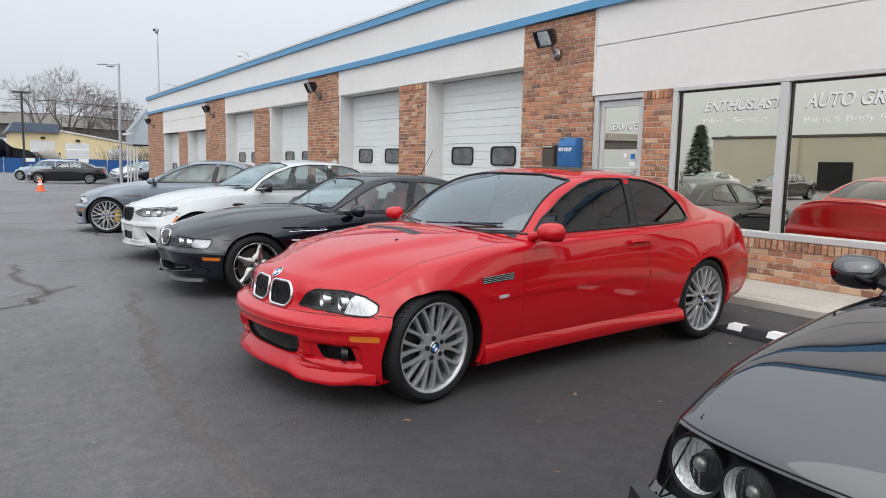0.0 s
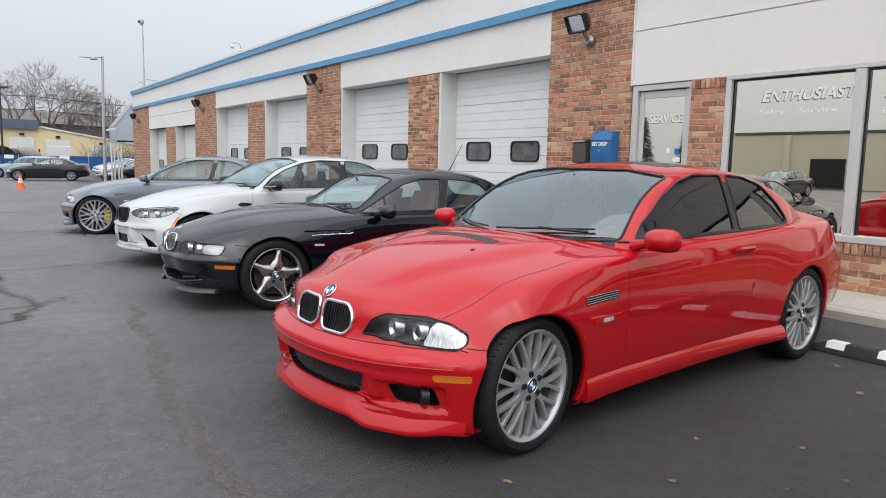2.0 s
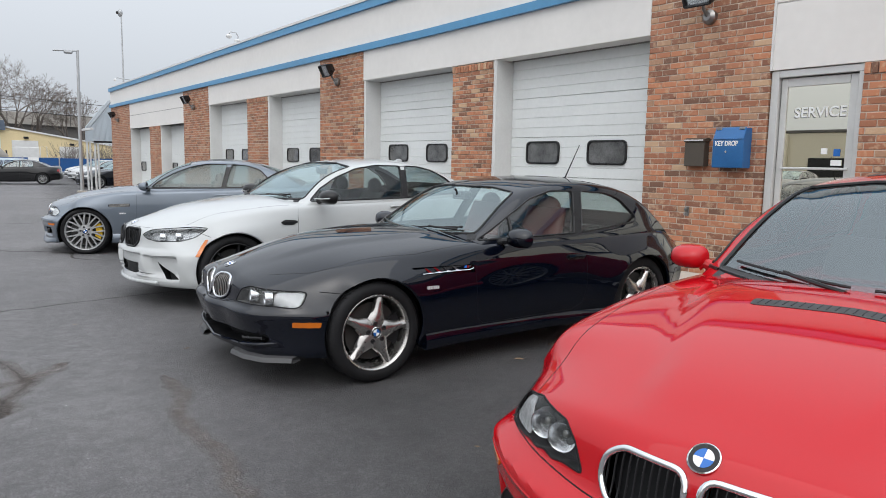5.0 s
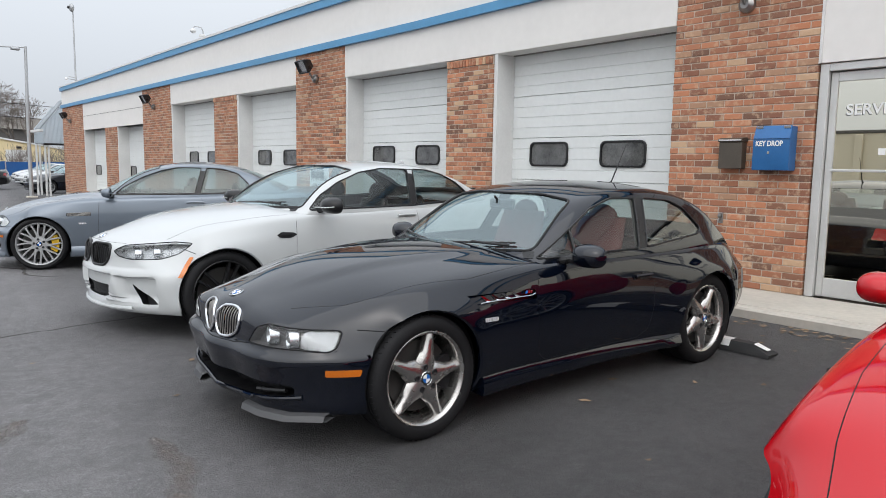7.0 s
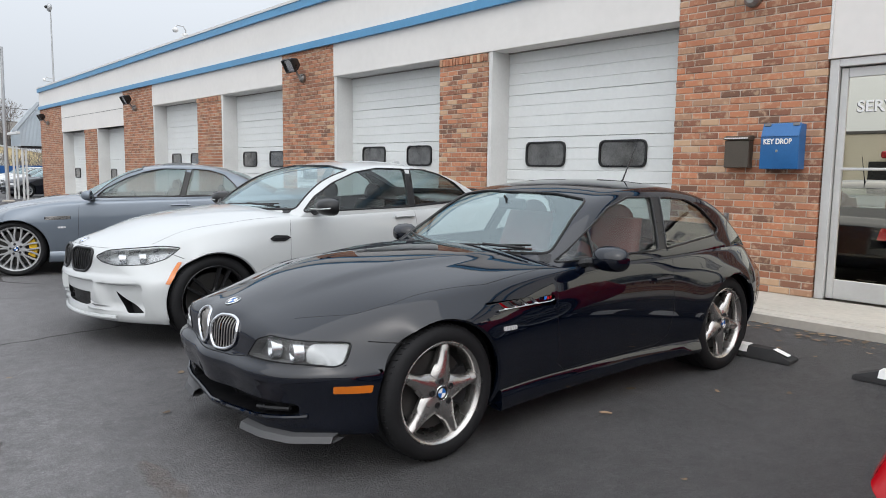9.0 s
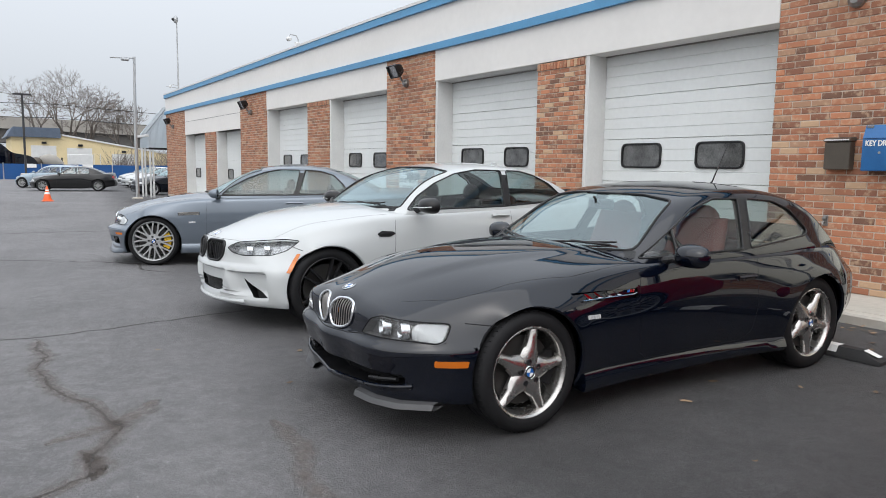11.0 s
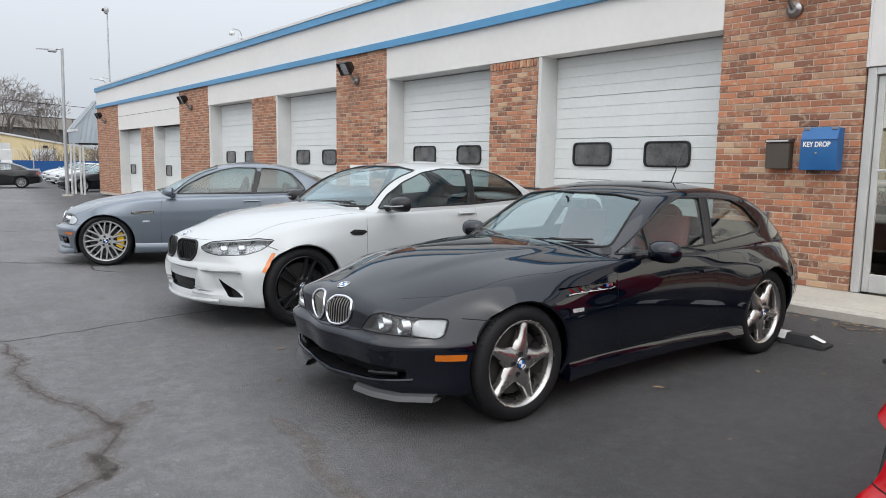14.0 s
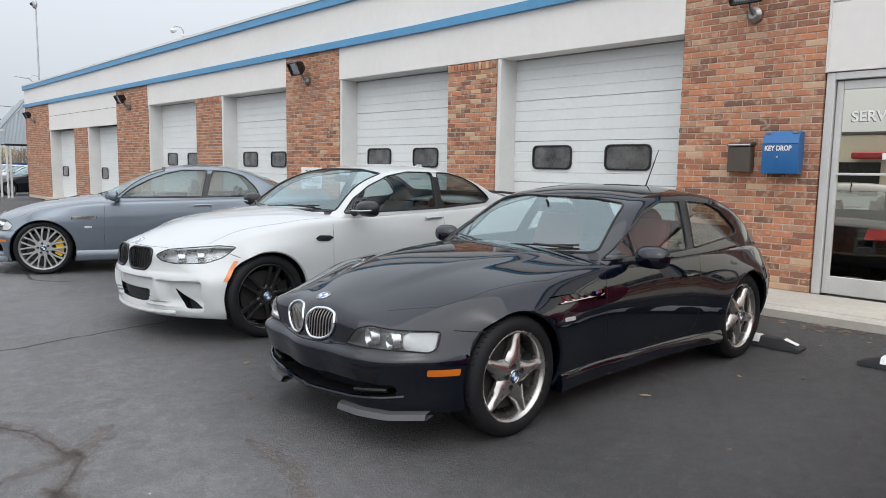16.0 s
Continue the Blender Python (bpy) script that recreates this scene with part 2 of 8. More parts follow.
ALU = plain("aluminium_frame", (0.58, 0.58, 0.57), 0.4, metal=0.3, vary=0.06, scale=3)
BLACK = plain("black_plastic", (0.008, 0.008, 0.009), 0.5, spec=0.2, vary=0.2, scale=8)
SATIN = plain("satin_black", (0.014, 0.014, 0.015), 0.3, spec=0.35, vary=0.1, scale=8)
RUBBER = plain("tyre_rubber", (0.012, 0.012, 0.013), 0.7, spec=0.2, vary=0.25, scale=9, bump=0.2, bscale=120)
CHROME = plain("chrome", (0.75, 0.76, 0.78), 0.08, metal=1.0, vary=0.03)
WHEEL = plain("silver_wheel_paint", (0.40, 0.405, 0.41), 0.33, metal=0.5, vary=0.05, scale=9)
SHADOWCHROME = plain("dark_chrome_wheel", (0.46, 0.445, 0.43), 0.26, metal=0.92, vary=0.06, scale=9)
WHEELBLACK = plain("black_wheel_paint", (0.014, 0.014, 0.015), 0.25, vary=0.1, coat=0.5)
STEEL = plain("brake_steel", (0.30, 0.29, 0.28), 0.35, metal=0.9, vary=0.15, scale=14)
DISC = plain("brake_disc_iron", (0.05, 0.048, 0.046), 0.5, metal=0.6, vary=0.15, scale=14)
YELLOW = plain("yellow_caliper_paint", (0.80, 0.50, 0.02), 0.35, vary=0.05)
AMBER = plain("amber_lens", (0.56, 0.14, 0.008), 0.12, vary=0.05, scale=30, coat=0.6)
WHITE = plain("white_paint", (0.80, 0.80, 0.79), 0.5, vary=0.05)
RED_LENS = plain("red_lens", (0.30, 0.01, 0.012), 0.12, vary=0.05, coat=0.8)
LOGOBLUE = plain("badge_blue", (0.02, 0.13, 0.45), 0.25, vary=0.03)
LAMPSHELL = plain("lamp_reflector", (0.62, 0.63, 0.65), 0.24, metal=0.9, vary=0.05, scale=20)
LAMPDARK = plain("lamp_housing", (0.016, 0.016, 0.018), 0.35, vary=0.1)
LENS = glass("clear_lens", (0.95, 0.96, 0.96), 0.03)
GLASS = glass("car_glass", (0.62, 0.69, 0.68), 0.09)
TINTED = glass("tinted_car_glass", (0.10, 0.105, 0.11), 0.06)
SCREEN = glass("windscreen_glass", (0.80, 0.89, 0.90), 0.20, 0.0, (0.84, 0.98, 1.0))
SCREEN_DARK = glass("tinted_windscreen_glass", (0.42, 0.47, 0.48), 0.19, 0.0, (0.88, 0.97, 1.0))
SMOKED_GREEN = glass("green_smoked_car_glass", (0.44, 0.52, 0.53), 0.06, 0.0, (0.92, 1.0, 1.0))
SMOKED = glass("smoked_car_glass", (0.62, 0.70, 0.70), 0.05)
SHOPGLASS = glass("shop_window_glass", (0.25, 0.24, 0.20), 0.84, 0.0, (1.0, 0.955, 0.82))
P_RED = car_paint("red_car_paint", (0.44, 0.005, 0.010), rough=0.4, ior=1.49, spec=0.0)
P_BLACK = car_paint("black_car_paint", (0.0018, 0.0032, 0.0080), rough=0.3, coat=1.0, ior=1.58, spec=0.0)
P_WHITE = car_paint("white_car_paint", (0.49, 0.505, 0.508), rough=0.4)
P_GREY = car_paint("grey_blue_car_paint", (0.140, 0.166, 0.200), flake=0.1, rough=0.32, metal=0.5)
P_DARK = car_paint("near_black_car_paint", (0.004, 0.004, 0.006), rough=0.3, coat=1.0, ior=2.2, spec=0.0)
P_SILVERBLUE = car_paint("pale_blue_car_paint", (0.30, 0.37, 0.43), rough=0.35, metal=0.4)
LEATHER = plain("dark_seat_leather", (0.028, 0.027, 0.028), 0.55, vary=0.2, scale=10, bump=0.15)
LEATHERGREY = plain("grey_seat_leather", (0.16, 0.155, 0.15), 0.55, vary=0.15, scale=10, bump=0.15)
LEATHERRED = plain("red_seat_leather", (0.16, 0.026, 0.019), 0.5, vary=0.2, scale=10, bump=0.15)
CABIN = plain("cabin_trim", (0.06, 0.06, 0.062), 0.7, vary=0.15, scale=8)

# ---- mesh tools ----
class Mesh:
    """Collects vertices and faces; m is an optional transform for what is added."""

    def __init__(self):
        self.v, self.f = [], []

    def add(self, v, f, m=None):
        o = len(self.v)
        self.v += [tuple(m @ Vector(p)) if m else tuple(float(c) for c in p) for p in v]
        self.f += [tuple(int(i) + o for i in q) for q in f]
        return self

    def box(self, a, c, bev=0.0, m=None):
        """Box between two corners; bev chamfers all edges."""
        (x0, y0, z0), (x1, y1, z1) = [min(p, q) for p, q in zip(a, c)], [max(p, q) for p, q in zip(a, c)]
        b = min(bev, 0.45 * min(x1 - x0, y1 - y0, z1 - z0))
        if b <= 0:
            v = [(x, y, z) for x in (x0, x1) for y in (y0, y1) for z in (z0, z1)]
            return self.add(v, [(0, 1, 3, 2), (4, 6, 7, 5), (0, 4, 5, 1), (2, 3, 7, 6), (0, 2, 6, 4), (1, 5, 7, 3)], m)
        v, idx = [], {}
        for i, (X, sx) in enumerate(((x0, 1), (x1, -1))):
            for j, (Y, sy) in enumerate(((y0, 1), (y1, -1))):
                for k, (Z, sz) in enumerate(((z0, 1), (z1, -1))):
                    for ax in range(3):
                        idx[i, j, k, ax] = len(v)
                        v.append((X + sx * b * (ax != 0), Y + sy * b * (ax != 1), Z + sz * b * (ax != 2)))
        f = []
        for s in (0, 1):
            f.append([idx[s, j, k, 0] for j, k in ((0, 0), (0, 1), (1, 1), (1, 0))][::1 if s == 0 else -1])
            f.append([idx[i, s, k, 1] for i, k in ((0, 0), (1, 0), (1, 1), (0, 1))][::1 if s == 0 else -1])
            f.append([idx[i, j, s, 2] for i, j in ((0, 0), (0, 1), (1, 1), (1, 0))][::1 if s == 0 else -1])
        for s in (0, 1):
            for t in (0, 1):
                f.append([idx[0, s, t, 1], idx[1, s, t, 1], idx[1, s, t, 2], idx[0, s, t, 2]])
                f.append([idx[s, 0, t, 0], idx[s, 1, t, 0], idx[s, 1, t, 2], idx[s, 0, t, 2]])
                f.append([idx[s, t, 0, 0], idx[s, t, 1, 0], idx[s, t, 1, 1], idx[s, t, 0, 1]])
                for k in (0, 1):
                    f.append([idx[s, t, k, a] for a in range(3)])
        return self.add(v, f, m)

    def lathe(self, prof, n=48, axis="y", m=None, closed=False):
        """Turns a profile of (radius, along) about an axis."""
        v, f = [], []
        for i in range(n):
            a = 2 * math.pi * i / n
            for r, t in prof:
                c, s = r * math.cos(a), r * math.sin(a)
                v.append({"y": (c, t, s), "z": (c, s, t), "x": (t, c, s)}[axis])
        k = len(prof)
        for i in range(n):
            for j in range(k if closed else k - 1):
                a, c = i * k + j, i * k + (j + 1) % k
                d, e = ((i + 1) % n) * k + j, ((i + 1) % n) * k + (j + 1) % k
                f.append((a, d, e, c))
        return self.add(v, f, m)

    def tube(self, pts, r, n=8, m=None, cap=True):
        """Round bar along points; r is one radius or one for each point."""
        pts = [Vector(p) for p in pts]
        rs = r if isinstance(r, (list, tuple)) else [r] * len(pts)
        v, f, up = [], [], None
        for i, p in enumerate(pts):
            d = (pts[min(i + 1, len(pts) - 1)] - pts[max(i - 1, 0)]).normalized()
            if up is None:
                up = Vector((0, 0, 1)) if abs(d.z) < 0.9 else Vector((1, 0, 0))
            s = d.cross(up).normalized()
            up = s.cross(d).normalized()
            for j in range(n):
                a = 2 * math.pi * j / n
                v.append(p + rs[i] * (math.cos(a) * s + math.sin(a) * up))
        for i in range(len(pts) - 1):
            for j in range(n):
                f.append((i * n + j, i * n + (j + 1) % n, (i + 1) * n + (j + 1) % n, (i + 1) * n + j))
        if cap:
            f += [tuple(range(n))[::-1], tuple((len(pts) - 1) * n + j for j in range(n))]
        return self.add(v, f, m)

    def prism(self, poly, lo, hi, axis="z", m=None):
        """Flat outline drawn out along an axis. Outline pairs: z (x, y), y (x, z), x (y, z)."""
        def at(p, t):
            return {"z": (p[0], p[1], t), "y": (p[0], t, p[1]), "x": (t, p[0], p[1])}[axis]
        k = len(poly)
        v = [at(p, lo) for p in poly] + [at(p, hi) for p in poly]
        f = [tuple(range(k))[::-1], tuple(range(k, 2 * k))] + [(i, (i + 1) % k, k + (i + 1) % k, k + i) for i in range(k)]
        return self.add(v, f, m)

    def grid(self, rows, m=None, loop=False):
        k = len(rows[0])
        v = [p for r in rows for p in r]
        f = []
        for i in range(len(rows) - 1):
            for j in range(k if loop else k - 1):
                f.append((i * k + j, i * k + (j + 1) % k, (i + 1) * k + (j + 1) % k, (i + 1) * k + j))
        return self.add(v, f, m)

    def ball(self, c, r, n=12, squash=(1, 1, 1), m=None):
        rows = []
        for i in range(n + 1):
            t = math.pi * i / n
            rows.append([(c[0] + r * squash[0] * math.sin(t) * math.cos(a), c[1] + r * squash[1] * math.sin(t) * math.sin(a), c[2] + r * squash[2] * math.cos(t))
                         for a in (2 * math.pi * j / (2 * n) for j in range(2 * n))])
        return self.grid(rows, m, True)


def data_of(mesh, name, material, sharp=35, fix=True):
    me = bpy.data.meshes.new(name)
    me.from_pydata(mesh.v, [], mesh.f)
    if fix:
        bm = bmesh.new()
        bm.from_mesh(me)
        bmesh.ops.recalc_face_normals(bm, faces=bm.faces)
        bm.to_mesh(me)
        bm.free()
    for q in material if isinstance(material, (list, tuple)) else [material]:
        me.materials.append(q)
    if sharp:
        me.shade_smooth()
        me.set_sharp_from_angle(angle=radians(sharp))
    return me


def part(name, mesh, material, parent=None, label="", sharp=35, fix=True):
    ob = new(name, data_of(mesh, name, material, sharp, fix))
    ob.parent = parent
    if label:
        ob["label"] = label
    return ob


def thing(name, m, label, category, group="", kind=""):
    ob = new(name)
    ob.empty_display_size = 0.2
    ob.matrix_world = m
    return tagged(ob, label, category, group, kind)


def solid(name, mesh, material, label="", category="", group="", kind="", m=None, sharp=35):
    ob = part(name, mesh, material, None, "", sharp)
    if m:
        ob.matrix_world = m
    return tagged(ob, label, category, group, kind)


def curve(keys):
    """Smooth curve through (x, value) keys with no overshoot."""
    X, Y = np.array([k[0] for k in keys], float), np.array([k[1] for k in keys], float)
    h, d = np.diff(X), np.diff(Y) / np.diff(X)
    t = np.zeros(len(X))
    for i in range(1, len(X) - 1):
        if d[i - 1] * d[i] > 0:
            w1, w2 = 2 * h[i] + h[i - 1], h[i] + 2 * h[i - 1]
            t[i] = (w1 + w2) / (w1 / d[i - 1] + w2 / d[i])
    t[0], t[-1] = d[0], d[-1]

    def at(x):
        x = np.clip(np.asarray(x, float), X[0], X[-1])
        i = np.clip(np.searchsorted(X, x) - 1, 0, len(X) - 2)
        s = (x - X[i]) / h[i]
        return ((1 + 2 * s) * (1 - s) ** 2 * Y[i] + s * (1 - s) ** 2 * h[i] * t[i] + s * s * (3 - 2 * s) * Y[i + 1] + s * s * (s - 1) * h[i] * t[i + 1])
    return at


def rounded(pts, r=0.02, n=4):
    """Rounds the corners of an outline."""
    out, k = [], len(pts)
    for i in range(k):
        p, a, c = Vector(pts[i]), Vector(pts[i - 1]), Vector(pts[(i + 1) % k])
        ra = min(r, 0.45 * (a - p).length, 0.45 * (c - p).length)
        s, e = p + (a - p).normalized() * ra, p + (c - p).normalized() * ra
        for j in range(n + 1):
            t = j / n
            out.append(tuple((1 - t) ** 2 * s + 2 * t * (1 - t) * p + t * t * e))
    return out


def resample(pts, step, closed=True):
    pts = [Vector(p) for p in pts]
    if closed:
        pts = pts + [pts[0]]
    out = []
    for a, c in zip(pts, pts[1:]):
        k = max(1, math.ceil((c - a).length / step))
        out += [tuple(a.lerp(c, j / k)) for j in range(k)]
    if not closed:
        out.append(tuple(pts[-1]))
    return out


def inside(poly, a, c):
    r = False
    for (x0, y0), (x1, y1) in zip(poly, poly[1:] + poly[:1]):
        if (y0 > c) != (y1 > c) and a < (x1 - x0) * (c - y0) / (y1 - y0) + x0:
            r = not r
    return r


def open_up(mesh, openings):
    """Cuts clean-edged openings into a shell. Each is (outline, axis, test): seen along that axis, where the test holds for a face's middle."""
    V, F = [tuple(p) for p in mesh.v], [tuple(f) for f in mesh.f]
    for poly, axis, test in openings:
        ia, ic = {"z": (0, 1), "y": (0, 2), "x": (1, 2)}[axis]
        lo, hi = [min(p[k] for p in poly) for k in (0, 1)], [max(p[k] for p in poly) for k in (0, 1)]

        def touches(f, m0, m1):
            a, c = [V[i][ia] for i in f], [V[i][ic] for i in f]
            return max(a) > m0[0] and min(a) < m1[0] and max(c) > m0[1] and min(c) < m1[1]

        def middle(f):
            n = len(f)
            return Vector((sum(V[i][0] for i in f) / n, sum(V[i][1] for i in f) / n, sum(V[i][2] for i in f) / n))
        near = [f for f in F if touches(f, lo, hi) and test(middle(f))]
        hit = set(near)
        F = [f for f in F if f not in hit]
        for p, q in zip(poly, poly[1:] + poly[:1]):
            d = (q[0] - p[0], q[1] - p[1])
            ln = math.hypot(*d)
            if ln < 1e-6:
                continue
            m0, m1 = [min(p[k], q[k]) - 0.004 for k in (0, 1)], [max(p[k], q[k]) + 0.004 for k in (0, 1)]
            seam, done = {}, []
            for f in near:
                if not touches(f, m0, m1):
                    done.append(f)
                    continue
                sd = [((V[i][ia] - p[0]) * -d[1] + (V[i][ic] - p[1]) * d[0]) / ln for i in f]
                sd = [0.0 if abs(e) < 1e-6 else e for e in sd]
                if min(sd) >= 0 or max(sd) <= 0:
                    done.append(f)
                    continue
                one, two, n = [], [], len(f)
                for k in range(n):
                    i, j, si, sj = f[k], f[(k + 1) % n], sd[k], sd[(k + 1) % n]
                    if si >= 0:
                        one.append(i)
                    if si <= 0:
                        two.append(i)
                    if si * sj < 0:
                        key = (min(i, j), max(i, j))
                        if key not in seam:
                            t = si / (si - sj)
                            seam[key] = len(V)
                            V.append(tuple(V[i][w] + (V[j][w] - V[i][w]) * t for w in range(3)))
                        one.append(seam[key])
                        two.append(seam[key])
                done += [tuple(g) for g in (one, two) if len(g) > 2]
            near = done
        for f in near:
            m = middle(f)
            if not inside(poly, m[ia], m[ic]):
                F.append(f)
    out = Mesh()
    out.v, out.f = V, F
    return out

# ---- cars: local x runs rearwards from the front axle, y across (left side negative), z up ----



def smoothstep(t):
    t = np.clip(t, 0, 1)
    return t * t * (3 - 2 * t)


def lower_body(s):
    """Closed shell from bumper to bumper, up to the shoulder, the bonnet and the boot lid."""
    C = {k: curve(s[k]) for k in ("top", "shz", "shw", "midw", "midz", "rockw", "botz")}
    xf, xr = curve(s["xf"]), curve(s["xr"])
    x0, x1 = s["x0"], s["x1"]
    n = s.get("n", 130)
    ends = 0.035
    xs = np.concatenate([x0 + 0.12 * np.linspace(0, 1, 10)[:-1] ** 1.6, np.linspace(x0 + 0.12, x1 - 0.12, n), x1 - 0.12 * np.linspace(1, 0, 10)[1:] ** 1.6])

    def offset(x, y, z, w):
        q = np.abs(y) / 0.9
        f = (1 - smoothstep((x - x0) / s.get("reachf", 0.75)))
        r = (1 - smoothstep((x1 - x) / 0.7))
        dent = s["sculpt"](np.abs(y), z) if "sculpt" in s else 0.0
        return x + f * (xf(z) + dent + s["bowf"] * q ** s.get("bowp", 2.6) + s.get("prow", 0.0) * smoothstep(np.abs(y) / 0.24)) - r * (xr(z) + s["bowr"] * q ** 2.6)

    def section(x):
        top, sz, sw, mw, mz, rw, bz = (float(C[k](x)) for k in ("top", "shz", "shw", "midw", "midz", "rockw", "botz"))
        side_z = np.array([bz + 0.0, bz + 0.06, 0.5 * (bz + mz), mz, 0.5 * (mz + sz), sz - 0.05, sz])
        side_y = np.array([rw - 0.035, rw, rw + (mw - rw) * 0.72, mw, mw - (mw - sw) * 0.22, mw - (mw - sw) * 0.72, sw - 0.008])
        side = curve(list(zip(side_z, side_y)))
        zz = np.concatenate([np.linspace(bz, bz + 0.06, 4)[:-1], np.linspace(bz + 0.06, sz - 0.05, 20)[:-1], np.linspace(sz - 0.05, sz, 5)])
        yy = side(zz)
        for _ in range(5):
            yy[3:-1] = (yy[2:-2] + 2 * yy[3:-1] + yy[4:]) / 4
        for hx, hz, hr, fl in s["arch"]:
            r = np.maximum(np.hypot(offset(x, yy, zz, 1) - hx, zz - hz), hr) - hr
            up = smoothstep((sz - zz) / 0.16)
            yy = yy + fl * (0.45 * np.exp(-(r / 0.09) ** 2) + 0.9 * np.exp(-(r / 0.22) ** 2)) * up
        yy = yy + s["side"](x, zz) if "side" in s else yy
        ty = np.linspace(1, 0, 19)[1:] * (yy[-1])
        tz = sz + (top - sz) * (1 - (ty / yy[-1]) ** s.get("crown", 2.3))
        if "bonnet" in s:
            tz = tz + s["bonnet"](x, ty) * smoothstep((x - x0) / 0.12)
        by = np.linspace(0, 1, 6)[:-1] * yy[0]
        y, z = np.concatenate([by, yy, ty]), np.concatenate([np.full(5, bz), zz, tz])
        k0, k1 = 5 + len(zz) - 6, 5 + len(zz) + 5
        for _ in range(s.get("soft", 3)):
            y[k0:k1], z[k0:k1] = (y[k0 - 1:k1 - 1] + 2 * y[k0:k1] + y[k0 + 1:k1 + 1]) / 4, (z[k0 - 1:k1 - 1] + 2 * z[k0:k1] + z[k0 + 1:k1 + 1]) / 4
        for xe, sg in ((x0, 1), (x1, -1)):
            d = (x - xe) * sg
            if d < ends:
                inset = ends * (1 - math.sqrt(max(0, 1 - (1 - d / ends) ** 2)))
                zc = 0.5 * (bz + top)
                y = y * (1 - inset / 0.8)
                z = zc + (z - zc) * (1 - inset / (0.5 * (top - bz)))
        return np.concatenate([y, -y[1:-1][::-1]]), np.concatenate([z, z[1:-1][::-1]])
    rows = []
    for i, x in enumerate(xs):
        y, z = section(x)
        if i == 0:
            zc = 0.5 * (z.min() + z.max())
            for k in np.linspace(0.02, 1, s.get("rings", 16))[:-1]:
                yk, zk = y * k, zc + (z - zc) * k
                rows.append(np.stack([offset(x, yk, zk, 1), yk, zk], 1))
        rows.append(np.stack([offset(x, y, z, 1), y, z], 1))
        if i == len(xs) - 1:
            zc = 0.5 * (z.min() + z.max())
            for k in np.linspace(0.03, 1, 14)[:-1][::-1]:
                yk, zk = y * k, zc + (z - zc) * k
                rows.append(np.stack([offset(x, yk, zk, 1), yk, zk], 1))
    # fair the panels along the car, so that reflections run smoothly
    g = np.array(rows)
    a, c = s.get("rings", 16) + 10, len(rows) - 24
    for _ in range(s.get("fair", 14)):
        g[a:c] = (g[a - 1:c - 1] + 2 * g[a:c] + g[a + 1:c + 1]) / 4
    m = Mesh()
    m.grid(g, None, True)
    k = len(rows[0])
    m.f += [tuple(range(k))[::-1], tuple((len(rows) - 1) * k + j for j in range(k))]
    return m


def greenhouse(g, inset=0.0, drop=0.0):
    """Closed shell of roof, pillars and screens; inset gives the hollow inside."""
    top, w, belt = curve(g["top"]), curve(g["w"]), curve(g["belt"])
    x0, x1 = g["x0"] + inset * 0.8, g["x1"] - inset * 0.8
    xs = np.linspace(x0, x1, g.get("n", 90))
    rows = []
    for x in xs:
        b = float(belt(x))
        zb, zt = b - 0.07 - drop, float(top(x)) - inset
        wb = float(w(x)) - inset
        crown = g.get("crown", 0.055) * min(1.0, max(0.15, (zt - zb) / 0.4))
        ze = max(zt - crown, zb + 0.004)
        zt = max(zt, ze + 0.004)
        zz = np.linspace(zb, ze, 16)
        h = np.maximum(zz - b, 0)
        yy = np.maximum(wb - g["lean"] * h - g.get("lean2", 0.0) * h * h, 0.05)
        ty = np.linspace(1, 0, 20)[1:] * yy[-1]
        tz = ze + (zt - ze) * (1 - (ty / yy[-1]) ** 2.2)
        y, z = np.concatenate([[0.0], [yy[0] * 0.5], yy, ty]), np.concatenate([[zb, zb], zz, tz])
        a, c = 2 + 16 - 5, 2 + 16 + 4
        for _ in range(g.get("soft", 3)):
            y[a:c], z[a:c] = (y[a - 1:c - 1] + 2 * y[a:c] + y[a + 1:c + 1]) / 4, (z[a - 1:c - 1] + 2 * z[a:c] + z[a + 1:c + 1]) / 4
        y, z = np.concatenate([y, -y[1:-1][::-1]]), np.concatenate([z, z[1:-1][::-1]])
        f = 1 - smoothstep((x - g["x0"]) / g.get("reachf", 0.9))
        r = 1 - smoothstep((g["x1"] - x) / 0.9)
        q = (np.abs(y) / 0.75) ** 2
        rows.append(np.stack([x + f * g["bowf"] * q - r * g["bowr"] * q, y, z], 1))
    rows = np.array(rows)
    for _ in range(4):
        rows[1:-1] = (rows[:-2] + 2 * rows[1:-1] + rows[2:]) / 4
    m = Mesh()
    m.grid(rows, None, True)
    k = len(rows[0])
    m.f += [tuple(range(k))[::-1], tuple((len(rows) - 1) * k + j for j in range(k))]
    return m


